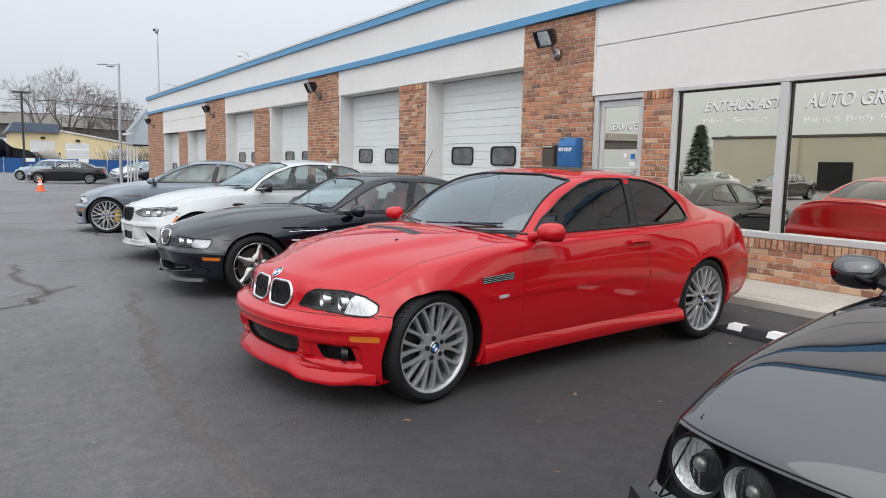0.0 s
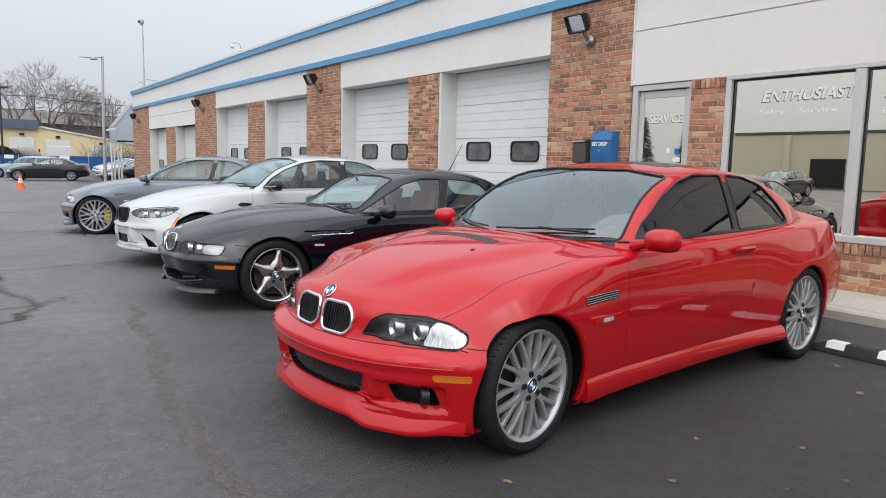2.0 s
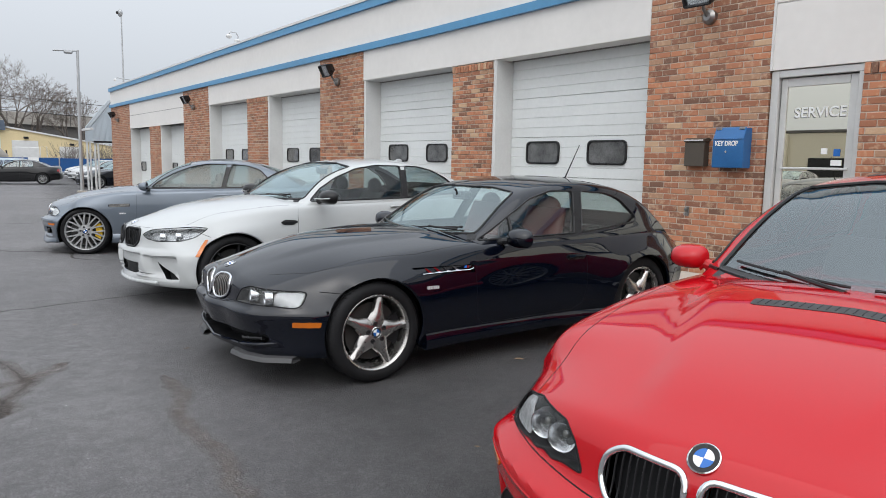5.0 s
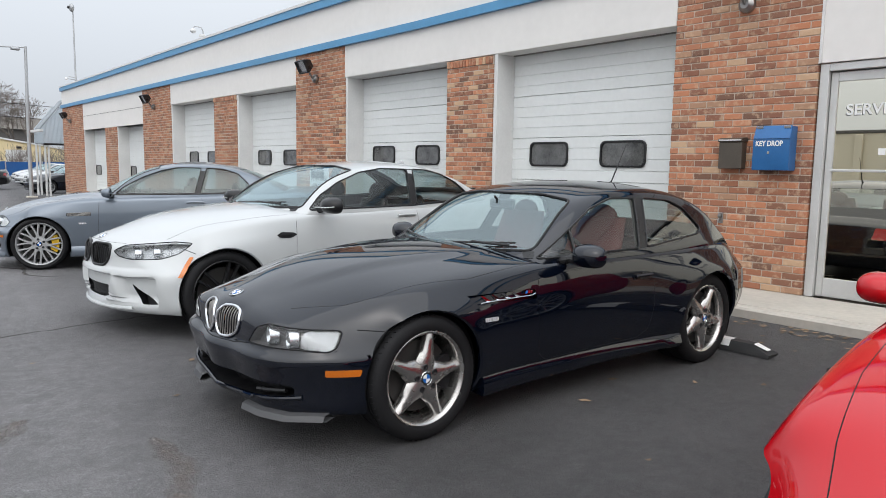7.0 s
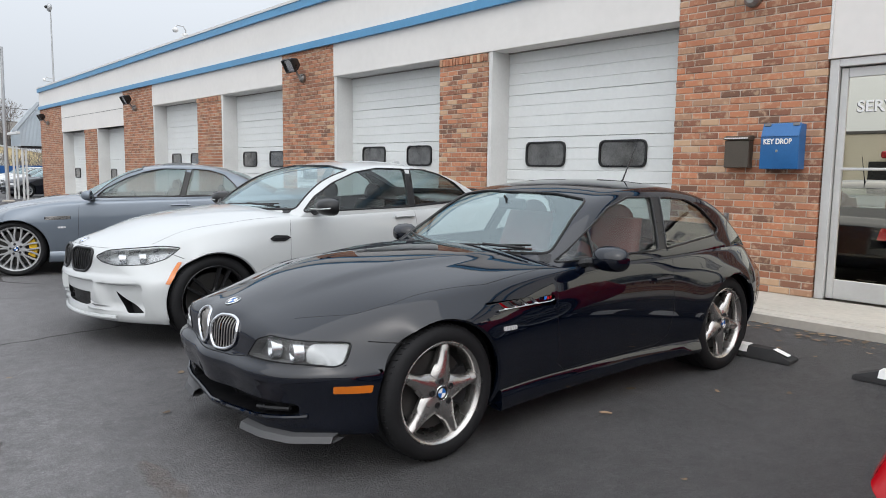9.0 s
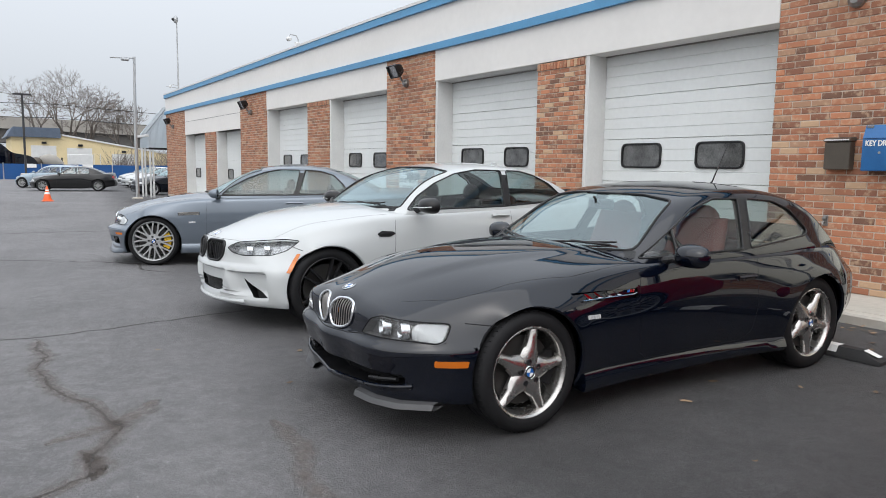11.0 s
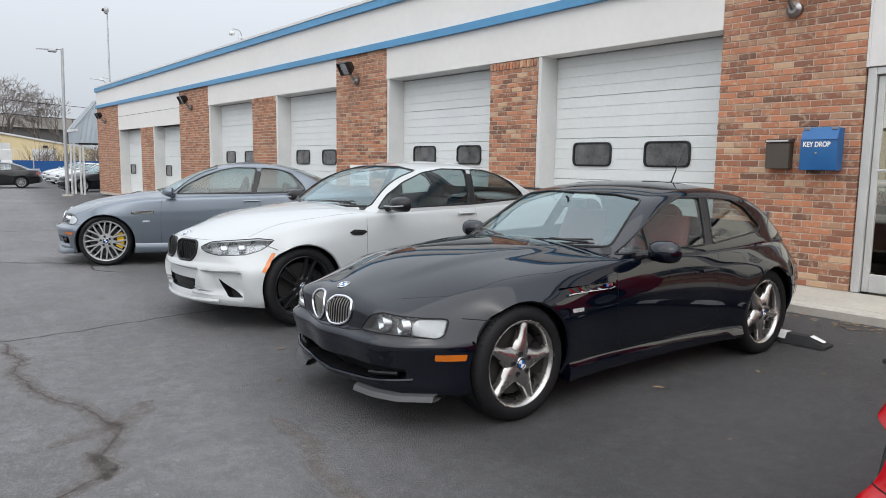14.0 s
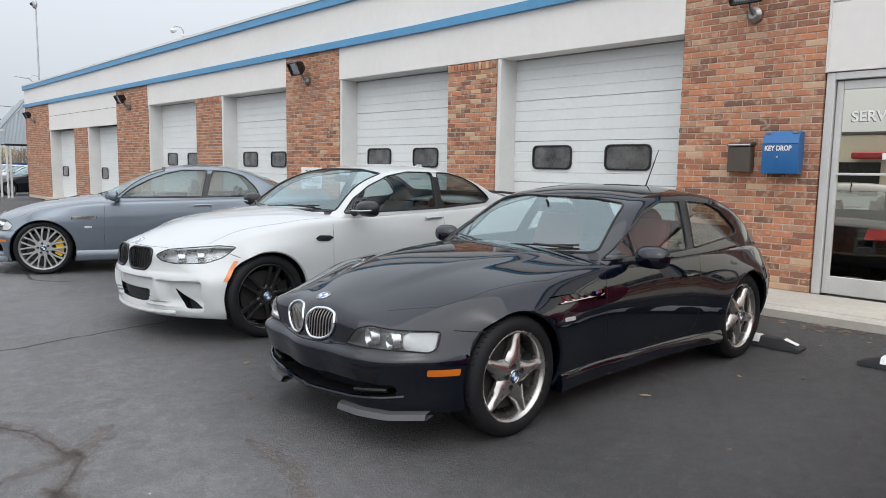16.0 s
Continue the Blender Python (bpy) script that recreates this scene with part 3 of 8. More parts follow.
class Skin:
    """The outside of a shell, on which outlines are laid from the side, front, rear or above."""

    def __init__(self, *shells):
        v, f = [], []
        for sh in shells:
            o = len(v)
            v += sh.v
            f += [tuple(i + o for i in q) for q in sh.f]
        self.tree = BVHTree.FromPolygons([Vector(p) for p in v], f)

    def lay(self, p, way, lift=0.0):
        a, c = p
        o, d = {"left": ((a, -3, c), (0, 1, 0)), "right": ((a, 3, c), (0, -1, 0)), "front": ((-3, a, c), (1, 0, 0)),
                "rear": ((7, a, c), (-1, 0, 0)), "top": ((a, c, 4), (0, 0, -1))}[way]
        hit = self.tree.ray_cast(Vector(o), Vector(d))
        if hit[0] is None:
            near = self.tree.find_nearest({"left": Vector((a, -0.85, c)), "right": Vector((a, 0.85, c)), "front": Vector((-0.5, a, c)), "rear": Vector((3.7, a, c)), "top": Vector((a, c, 1.0))}[way])
            return near[0] + near[1] * lift
        nrm = hit[1]
        if nrm.dot(Vector(d)) > 0:
            nrm = -nrm
        return hit[0] + (nrm * 0.6 - Vector(d) * 0.4) * lift

    def pane(self, outline, way, lift=0.0, thick=0.006, step=0.04, rings=6):
        """Sheet that follows the skin inside an outline."""
        pts = resample(outline, step)
        k = len(pts)
        cx, cy = sum(p[0] for p in pts) / k, sum(p[1] for p in pts) / k
        m = Mesh()
        for lf in (lift, lift - thick) if thick else (lift,):
            rows = [[self.lay((cx + (p[0] - cx) * s, cy + (p[1] - cy) * s), way, lf) for p in pts] for s in np.linspace(1, 0.02, rings)]
            o = len(m.v)
            m.grid(rows, None, True)
            m.f.append(tuple(o + (rings - 1) * k + j for j in range(k)))
        n = len(m.v) // 2
        if thick:
            m.f += [(j, (j + 1) % k, n + (j + 1) % k, n + j) for j in range(k)]
        return m

    def line(self, pts, way, r=0.003, lift=0.0, step=0.03, closed=False, n=6):
        p = [self.lay(q, way, lift) for q in resample(pts, step, closed)]
        if closed:
            p.append(p[0].copy())
        return Mesh().tube(p, r, n)


def flip(poly):
    return [(-a, c) for a, c in poly]


BOLT = data_of(Mesh().lathe([(0.0, -0.002), (0.0085, -0.002), (0.0095, -0.0075), (0.0145, -0.0075), (0.0145, 0.03)], 14, "y"), "bolt", LAMPDARK)


def badge(parent, m, r):
    """Round badge: dark rim, chrome edge, blue and white quarters; local z is its outward axis."""
    ring = Mesh().lathe([(r, 0.0), (r, 0.004), (r * 0.93, 0.006), (r * 0.9, 0.0045)], 28, "z", m)
    b = part("badge", ring, CHROME, parent, "round blue and white badge")
    part("badge_rim", Mesh().lathe([(r * 0.92, 0.001), (r * 0.92, 0.0045), (r * 0.62, 0.0045), (r * 0.62, 0.001)], 28, "z", m), SATIN, b)
    for k, q in enumerate((LOGOBLUE, WHITE, LOGOBLUE, WHITE)):
        seg = Mesh()
        pts = [(0, 0)] + [(r * 0.62 * math.cos(a), r * 0.62 * math.sin(a)) for a in (math.pi / 2 * (k + j / 6) for j in range(7))]
        seg.prism(pts, 0.0, 0.005, "z", m)
        part("badge_quarter", seg, q, b)
    return b


def wheel(parent, m, style, R=0.325, rim=0.245, width=0.235, paint=None, caliper=None, spin=0.0):
    """Wheel whose outer face looks along local -y, centre at its hub's outer plane."""
    w = new("wheel")
    w.parent = parent
    w.matrix_local = m @ pose(0, 0, 0, 0, spin, 0)
    paint = paint or WHEEL
    # tyre: bead, bulged sidewall, shoulder, grooved tread
    tp = [(rim - 0.004, -0.004), (rim + 0.008, -0.016), (rim + 0.02, -0.019), (0.5 * (rim + R), -0.022), (R - 0.018, -0.014), (R - 0.006, 0.0), (R - 0.001, 0.018)]
    for g in range(3):
        gy = 0.045 + g * (width - 0.09) / 2
        tp += [(R, gy - 0.006), (R - 0.007, gy - 0.005), (R - 0.007, gy + 0.005), (R, gy + 0.006)]
    tp += [(R - 0.001, width - 0.018), (R - 0.012, width), (0.5 * (rim + R), width + 0.012), (rim - 0.004, width)]
    ty = part("tyre", Mesh().lathe(tp, 72, "y"), RUBBER, w, "black rubber tyre", 40)
    tr = Mesh()
    for i in range(64):
        a = 2 * math.pi * i / 64
        mm = Matrix.Rotation(a, 4, "Y") @ Matrix.Translation((R - 0.0085, 0, 0))
        tr.box((0, 0.002, -0.0022), (0.0095, 0.034, 0.0022), 0, mm @ pose(0, 0, 0, 14, 0, 0))
    part("tread", tr, RUBBER, ty, "", 0)["kind"] = "stuff"
    dish = 0.012 if style != "star" else 0.02
    rp = [(rim + 0.002, -0.014), (rim + 0.006, -0.006), (rim - 0.004, -0.010), (rim - 0.014, -0.004), (rim - 0.02, dish), (rim - 0.026, 0.05), (rim - 0.03, width - 0.02), (rim - 0.002, width)]
    part("rim", Mesh().lathe(rp, 72, "y"), paint, w, "", 50)
    sp = Mesh()
    hub = 0.090 if style == "csl" else 0.075

    def spoke(pts, y0, y1, th=0.028, edge=0.009, ridge=0.003, flat=0.68):
        """Bar along (angle, radius, width) keys with a raised rounded face; y runs from y0 at the hub to y1 at the rim."""
        T = np.linspace(0, 1, len(pts))
        fx = curve([(t, r * math.cos(a)) for t, (a, r, _) in zip(T, pts)])
        fz = curve([(t, r * math.sin(a)) for t, (a, r, _) in zip(T, pts)])
        fw = curve([(t, 0.5 * q[2]) for t, q in zip(T, pts)])
        rows = []
        for t in np.linspace(0, 1, 11):
            c = np.array([float(fx(t)), float(fz(t))])
            e, f = max(0, t - 0.03), min(1, t + 0.03)
            d = np.array([float(fx(f) - fx(e)), float(fz(f) - fz(e))])
            d /= np.linalg.norm(d)
            nrm = np.array([-d[1], d[0]])
            hw, y = float(fw(t)), y0 + (y1 - y0) * t * t
            rows.append([(c[0] + nrm[0] * k * hw, y + e, c[1] + nrm[1] * k * hw) for k, e in ((-1, edge), (-flat, 0.0), (0, -ridge), (flat, 0.0), (1, edge), (0.85, th), (-0.85, th))])
        o = len(sp.v)
        sp.grid(rows, None, True)
        sp.f += [tuple(o + j for j in range(7)), tuple(o + 70 + j for j in range(7))]
    if style == "csl":
        for i in range(10):
            a = 2 * math.pi * i / 10
            spoke([(a, 0.05, 0.054), (a, 0.10, 0.036), (a, 0.128, 0.034)], 0.005, 0.003, 0.028, 0.005, 0.001, 0.82)
            for sg in (-1, 1):
                spoke([(a + sg * 0.045, 0.10, 0.020), (a + sg * 0.092, 0.15, 0.020), (a + sg * 0.145, 0.205, 0.021), (a + sg * 0.184, rim - 0.008, 0.029)], 0.003, 0.006, 0.030, 0.005, 0.0012, 0.78)
    elif style == "star":
        for i in range(5):
            a = 2 * math.pi * i / 5 + math.pi / 2
            spoke([(a, 0.030, 0.125), (a, 0.080, 0.120), (a, 0.12, 0.090), (a, 0.165, 0.064), (a, rim - 0.008, 0.055)], 0.004, 0.014, 0.045, 0.020, 0.009)
            spoke([(a, rim - 0.05, 0.030), (a, rim - 0.022, 0.062), (a, rim - 0.004, 0.105)], 0.020, 0.026, 0.03, 0.004, 0.0)
    elif style == "double":
        for i in range(5):
            a = 2 * math.pi * i / 5 + math.pi / 2
            for sg in (-1, 1):
                spoke([(a + sg * 0.40, 0.055, 0.040), (a + sg * 0.22, 0.13, 0.027), (a + sg * 0.16, rim - 0.008, 0.026)], 0.006, 0.0, 0.035)
    else:
        for i in range(10):
            a = 2 * math.pi * i / 10
            spoke([(a, 0.04, 0.034), (a, 0.13, 0.03), (a, rim - 0.012, 0.03)], 0.004, 0.002)
    part("spokes", sp, paint, w, "", 45)
    hb = Mesh().lathe([(0.0, 0.0), (0.036, 0.0), (0.045, -0.002), (hub, 0.008), (hub + 0.006, 0.03), (0.0, 0.03)], 32, "y")
    part("hub", hb, paint, w)
    for i in range(5):
        bo = new("bolt", BOLT)
        bo.parent = w
        a = 2 * math.pi * (i + 0.5) / 5
        bo.matrix_local = Matrix.Translation((0.058 * math.cos(a), 0, 0.058 * math.sin(a)))
    if style != "plain":
        badge(w, pose(0, 0.001, 0, 90, 0, 0), 0.036)
    ds = Mesh().lathe([(0.06, 0.07), (rim * 0.76, 0.07), (rim * 0.76, 0.094), (0.06, 0.094)], 40, "y", None, True)
    part("brake_disc", ds, DISC, w)
    ca = Mesh()
    pts = [(r * math.cos(t), r * math.sin(t)) for r, ts in ((rim * 0.82, np.linspace(-0.55, 0.55, 7)), (rim * 0.50, np.linspace(0.55, -0.55, 7))) for t in ts]
    ca.prism(pts, 0.045, 0.11, "y")
    cal = part("brake_caliper", ca, caliper or SATIN, w)
    cal.matrix_local = pose(0, 0, 0, 0, -spin, 0)
    return w


def seat(parent, x, y, material, z=0.32, back=0.62, name="seat", top=1.06):
    s = Mesh()
    s.box((x - 0.26, y - 0.25, z), (x + 0.24, y + 0.25, z + 0.17), 0.05)
    o = part(name, s, material, parent, "", 60)
    b = Mesh()
    rows = []
    for t in np.linspace(0, 1, 10):
        cx, cz = x + 0.20 + 0.20 * t, z + 0.1 + t * back
        hw, d = 0.25 - 0.05 * t * t, 0.075 - 0.02 * t
        rows.append([(cx + d * math.cos(a) * (1 + 0.25 * abs(math.sin(a))), y + hw * math.copysign(abs(math.sin(a)) ** 0.6, math.sin(a)), cz) for a in np.linspace(0, 2 * math.pi, 21)[:-1]])
    b.grid(rows, None, True)
    b.f += [tuple(range(20)), tuple(180 + j for j in range(20))]
    part("seat_back", b, material, o, "", 60)
    h = Mesh().ball((x + 0.42, y, top), 0.1, 8, (0.5, 1.25, 0.95))
    part("headrest", h, material, o, "", 60)
    for sy in (-0.06, 0.06):
        part("headrest_post", Mesh().tube([(x + 0.40, y + sy, z + 0.1 + back - 0.04), (x + 0.42, y + sy, top)], 0.007, 6), CHROME, o)
    return o


def mirror(parent, base, paint, arm, flipped=False, size=(0.10, 0.115, 0.075), label=""):
    """Door mirror: rounded shell on a foot, with its glass facing the rear. base is where the foot meets the door."""
    sg = -1 if not flipped else 1
    bx, by, bz = base
    c = Vector((bx + arm[0], by + sg * arm[1], bz + arm[2]))
    sh = Mesh()
    rows = []
    for t in np.linspace(0, 1, 9):
        k = math.sqrt(max(0.0, 1 - (1 - t) ** 2.4))
        rows.append([(c.x - size[0] * (1 - t) + 0.02, c.y + size[1] * k * math.copysign(abs(math.cos(a)) ** 0.75, math.cos(a)), c.z + size[2] * k * math.copysign(abs(math.sin(a)) ** 0.8, math.sin(a)))
                     for a in np.linspace(0, 2 * math.pi, 25)[:-1]])
    rows[0] = [(c.x - size[0] + 0.02, c.y + 0.012 * math.cos(a), c.z + 0.01 * math.sin(a)) for a in np.linspace(0, 2 * math.pi, 25)[:-1]]
    sh.grid(rows, None, True)
    sh.f.append(tuple(range(24)))
    sh.grid([rows[-1], [(c.x + 0.03, c.y + (p[1] - c.y) * 0.9, c.z + (p[2] - c.z) * 0.88) for p in rows[-1]], [(c.x + 0.015, c.y + (p[1] - c.y) * 0.86, c.z + (p[2] - c.z) * 0.84) for p in rows[-1]]], None, True)
    o = part("mirror", sh, paint, parent, label, 60)
    gm = Mesh().add([(c.x + 0.016, c.y + (p[1] - c.y) * 0.87, c.z + (p[2] - c.z) * 0.85) for p in rows[-1]], [tuple(range(24))])
    part("mirror_glass", gm, CHROME, o)
    ft = Mesh().tube([(bx, by - sg * 0.03, bz), (bx + arm[0] * 0.3, by + sg * arm[1] * 0.35, bz + arm[2] * 0.45), (c.x, c.y - sg * size[1] * 0.6, c.z - size[2] * 0.55)], [0.035, 0.024, 0.03], 10)
    part("mirror_foot", ft, SATIN if paint != P_RED else paint, o)
    return o


def car_shell(s, car, paint, glass_mat, seats=LEATHER, inner=CABIN):
    """Body, roof, glazing, cabin and gaps that all the cars share. Returns the skins for details."""
    lb = lower_body(s)
    g = s["gh"]
    gh = greenhouse(g)
    skin, gskin = Skin(lb), Skin(gh)
    ways = {"left": lambda c: c.y < -0.25, "right": lambda c: c.y > 0.25, "front": lambda c: c.x < 0.1, "rear": lambda c: c.x > 2.0, "top": lambda c: c.z > 0.55}
    axes = {"left": "y", "right": "y", "front": "x", "rear": "x", "top": "z"}
    px0, px1, pw = s["pit"]
    ops = [(rounded([(px0 + 0.12, -pw), (px1, -pw), (px1, pw), (px0 + 0.12, pw), (px0, 0.45), (px0, -0.45)], 0.12, 3), "z", ways["top"])]
    for hx, hz, hr, fl in s["arch"]:
        ring = [(hx + hr * math.cos(a), hz + hr * math.sin(a)) for a in np.linspace(0, 2 * math.pi, 49)[:-1]]
        ops += [(ring, "y", lambda c: c.y < -0.6), (ring, "y", lambda c: c.y > 0.6)]
        for sg in (-1, 1):
            rim = [(hr + 0.001, sg * y) for y in (0.45, 0.60, 0.70)] + [(hr - 0.002, sg * (0.5 * (skin.lay((hx + hr * 0.999, hz + 0.02), "right")[1] + skin.lay((hx - hr * 0.999, hz + 0.02), "right")[1]) - 0.03))]
            low = math.asin(min(0.9, (hz - 0.17) / hr))
            arcs = [[(hx + q * math.cos(t), y, hz + q * math.sin(t)) for q, y in [(0.04, sg * 0.45)] + rim] for t in np.linspace(-low, math.pi + low, 40)]
            part("wheel_arch_liner", Mesh().grid(arcs), BLACK, car)
            edge = [skin.lay((hx + hr * math.cos(a), hz + hr * math.sin(a)), "left" if sg < 0 else "right", 0.0) for a in np.linspace(-0.35, math.pi + 0.35, 60)]
            lip = Mesh().grid([[p for p in edge], [Vector((p.x, p.y - sg * 0.012, p.z)) + (Vector((hx, 0, hz)) - Vector((p.x, 0, p.z))).normalized() * 0.010 for p in edge],
                               [Vector((hx, p.y - sg * 0.03, hz)) + (Vector((p.x, 0, p.z)) - Vector((hx, 0, hz))) * 0.985 for p in edge], [Vector((hx, p.y - sg * 0.036, hz)) + (Vector((p.x, 0, p.z)) - Vector((hx, 0, hz))) * 0.99 for p in edge]])
            part("arch_lip", lip, paint, car, "", 50)
    for poly, way in s.get("holes", []):
        ops.append((poly, axes[way], ways[way]))
        if way == "front":
            ops.append((flip(poly), axes[way], ways[way]))
        if way == "left":
            ops.append((poly, "y", ways["right"]))
    body = part("body", open_up(lb, ops), paint, car, "", 32)
    wins = []
    for poly in g["side"]:
        wins += [(poly, "y", lambda c: c.y < -0.2), (poly, "y", lambda c: c.y > 0.2)]
    sx, rx = g["x0"] + g.get("screen_deep", 1.35), g["x1"] - 1.0
    wins += [(g["screen"], "x", lambda c: c.x < sx), (g["rear"], "x", lambda c: c.x > rx)]
    roof = part("roof", open_up(gh, wins), paint, car, "", 32)
    part("headlining", open_up(greenhouse(g, 0.035), wins), inner, car, "", 32)
    if glass_mat:
        for k, poly in enumerate(g["side"]):
            for way in ("left", "right"):
                part("side_window", gskin.pane(poly, way, -0.004, 0, 0.05, 5), glass_mat, car, "" if k else "door glass", 60).visible_shadow = False
                part("window_seal", gskin.line(poly, way, 0.007, 0.001, 0.03, True), SATIN, car)
        part("windscreen", gskin.pane(g["screen"], "front", -0.004, 0, 0.05, 7), SCREEN_DARK if paint == P_RED else SCREEN, car, "", 60).visible_shadow = False
        part("window_seal", gskin.line(g["screen"], "front", 0.008, 0.001, 0.03, True), SATIN, car)
        part("rear_window", gskin.pane(g["rear"], "rear", -0.004, 0, 0.06, 5), glass_mat, car, "", 60).visible_shadow = False
    # cabin: lining, dashboard, steering wheel, seats
    tub = Mesh()
    i = 0.012
    tub.add([(x, y, z) for x in (px0 + i, px1 - i) for y in (-pw + i, pw - i) for z in (0.25, s["pit_top"])], [(0, 1, 3, 2), (4, 6, 7, 5), (0, 4, 5, 1), (2, 3, 7, 6), (0, 2, 6, 4)])
    part("cabin_lining", tub, inner, car, "", 0)
    db = Mesh()
    dx = px0 + 0.02
    dz = s["pit_top"]
    db.prism(rounded([(dx, 0.5), (dx + 0.42, 0.5), (dx + 0.50, dz - 0.12), (dx + 0.40, dz + 0.0), (dx, dz - 0.02)], 0.05), -pw + 0.02, pw - 0.02, "y")
    part("dashboard", db, SATIN, car)
    st = Mesh()
    c = Vector((dx + 0.56, -0.36, dz - 0.07))
    tilt = Matrix.Translation(c) @ Matrix.Rotation(radians(-25), 4, "Y")
    st.lathe([(0.185 + 0.015 * math.cos(a), 0.015 * math.sin(a)) for a in np.linspace(0, 2 * math.pi, 9)[:-1]], 32, "x", tilt, True)
    st.lathe([(0.0, -0.03), (0.06, -0.02), (0.07, 0.01), (0.0, 0.02)], 16, "x", tilt)
    for a in (0, math.pi, -math.pi / 2):
        st.box((-0.01, 0.05, -0.018), (0.008, 0.18, 0.018), 0.005, tilt @ Matrix.Rotation(a, 4, "X"))
    part("steering_wheel", st, SATIN, car)
    for y in (-0.37, 0.37):
        seat(car, s["seat_x"], y, seats, top=s.get("rest_z", 1.06))
    if s.get("bench"):
        bx = s["bench"]
        bn = Mesh().box((bx - 0.35, -0.6, 0.3), (bx, 0.6, 0.5), 0.05).box((bx - 0.05, -0.6, 0.45), (bx + 0.12, 0.6, 0.95), 0.06)
        part("rear_bench", bn, seats, car, "", 60)
        for y in (-0.33, 0.33):
            part("headrest", Mesh().ball((bx + 0.05, y, 1.0), 0.09, 8, (0.55, 1.3, 0.8)), seats, car, "", 60)
    part("rear_view_mirror", Mesh().box((g["mirror"][0], -0.12, g["mirror"][1] - 0.035), (g["mirror"][0] + 0.025, 0.12, g["mirror"][1] + 0.035), 0.012).tube([(g["mirror"][0], 0, g["mirror"][1]), (g["mirror"][0] - 0.06, 0, g["mirror"][1] + 0.05)], 0.008, 6), SATIN, car)
    return skin, gskin, body, roof


def gap(car, skin, pts, way, r=0.0020, both=True, name="panel_gap"):
    part(name, skin.line(pts, way, r, -0.001), BLACK, car)
    if both:
        if way in ("left",):
            part(name, skin.line(pts, "right", r, -0.001), BLACK, car)
        else:
            q = flip(pts) if way in ("front", "rear") else [(a, -c) for a, c in pts]
            part(name, skin.line(q, way, r, -0.001), BLACK, car)


def wheels(s, car, style, paint, R, rim, face, caliper=None, spins=(0, 0), steer=0.0):
    for k, (hx, hz, hr, fl) in enumerate(s["arch"]):
        for sg in (-1, 1):
            m = pose(hx, sg * face[k], R[k], 0, 0, (0 if sg < 0 else 180) + (steer if k == 0 else 0))
            wheel(car, m, style, R[k], rim, 0.225 + 0.03 * k, paint, caliper, spins[k])

# ---- ground ----
def ground_z(x, y):
    """The bays rise a little towards the kerb."""
    t = max(0.0, min(1.0, (x - 4.6) / 1.6))
    rise = 0.085 * t * t * (3 - 2 * t) * max(0.0, min(1.0, (38 - y) / 4))
    return rise - 0.013 * max(0.0, min(17.0, y - 28))


gm = Mesh()
gx = [-400, -120, -60, -30, -15, -8, -4, -2, 0, 2, 4, 4.6] + [4.6 + 0.2 * i for i in range(1, 9)] + [6.6, 7.2, 8, 12, 30, 60, 120, 400]
gy = [-300, -100, -40, -15, -5, 0, 3, 6, 9, 12, 16, 20, 25, 30, 37.5, 38.5, 45, 55, 70, 100, 200, 600]
rows = [[(x, y, ground_z(x, y)) for y in gy] for x in gx]
gm.grid(rows)
solid("ground", gm, ASPHALT, "dark grey sealed asphalt car park, worn and cracked", "ground", kind="structure", sharp=60)

# ---- pavement and kerb ----
PAVE = 0.18
pv = thing("pavement", pose(0, 0, 0), "pale concrete pavement with a low kerb along the shop front", "pavement", kind="structure")
yy = [-6.0, -3.0, 0.0, 3.0, 6.05, 9.45]
for a, c in zip(yy, yy[1:]):
    part("paving_slab", Mesh().box((6.402, a + 0.004, 0.0), (7.30, c - 0.004, PAVE), 0.006), CONCRETE, pv)
    part("kerb_stone", Mesh().box((6.25, a + 0.003, -0.05), (6.40, c - 0.003, PAVE - 0.004), 0.02), CONCRETE, pv)
part("kerb_stone", Mesh().box((6.25, 9.452, -0.05), (7.3, 9.60, PAVE - 0.02), 0.03), CONCRETE, pv)

# ---- the workshop ----
FX = 7.28       # face of the brick piers
DX = 7.64       # plane of the garage doors
END = 36.7
BELT0, BELT1 = 3.47, 3.59
CAP0, CAP1 = 4.13, 4.27


def belt_z(y):
    return 0.07 * max(0.0, min(1.0, (14 - y) / 6)) - 0.0022 * max(0, y - 14)


def cap_z(y):
    return belt_z(y) + 0.09 * max(0.0, min(1.0, (35 - y) / 15))


piers = [(7.95, 9.45, BELT0, 0), (16.03, 17.80, BELT0, 0), (24.70, 27.0, BELT0 - 0.03, 0), (33.65, END, BELT0 - 0.06, 0)]
short = [(12.26, 13.23, 2.90), (20.55, 21.81, 2.92), (29.6, 30.9, 2.48)]
bays = [(9.45, 12.26, 2.93), (13.23, 16.03, 2.91), (17.80, 20.55, 2.90), (21.81, 24.70, 2.92), (27.0, 29.6, 2.48), (30.9, 33.65, 2.48)]

# upper wall: long fascia between the blue bands, lintel panels below, parapet cap
up = thing("wall_upper", pose(0, 0, 0), "white panelled upper wall with two blue metal bands", "wall", kind="structure")


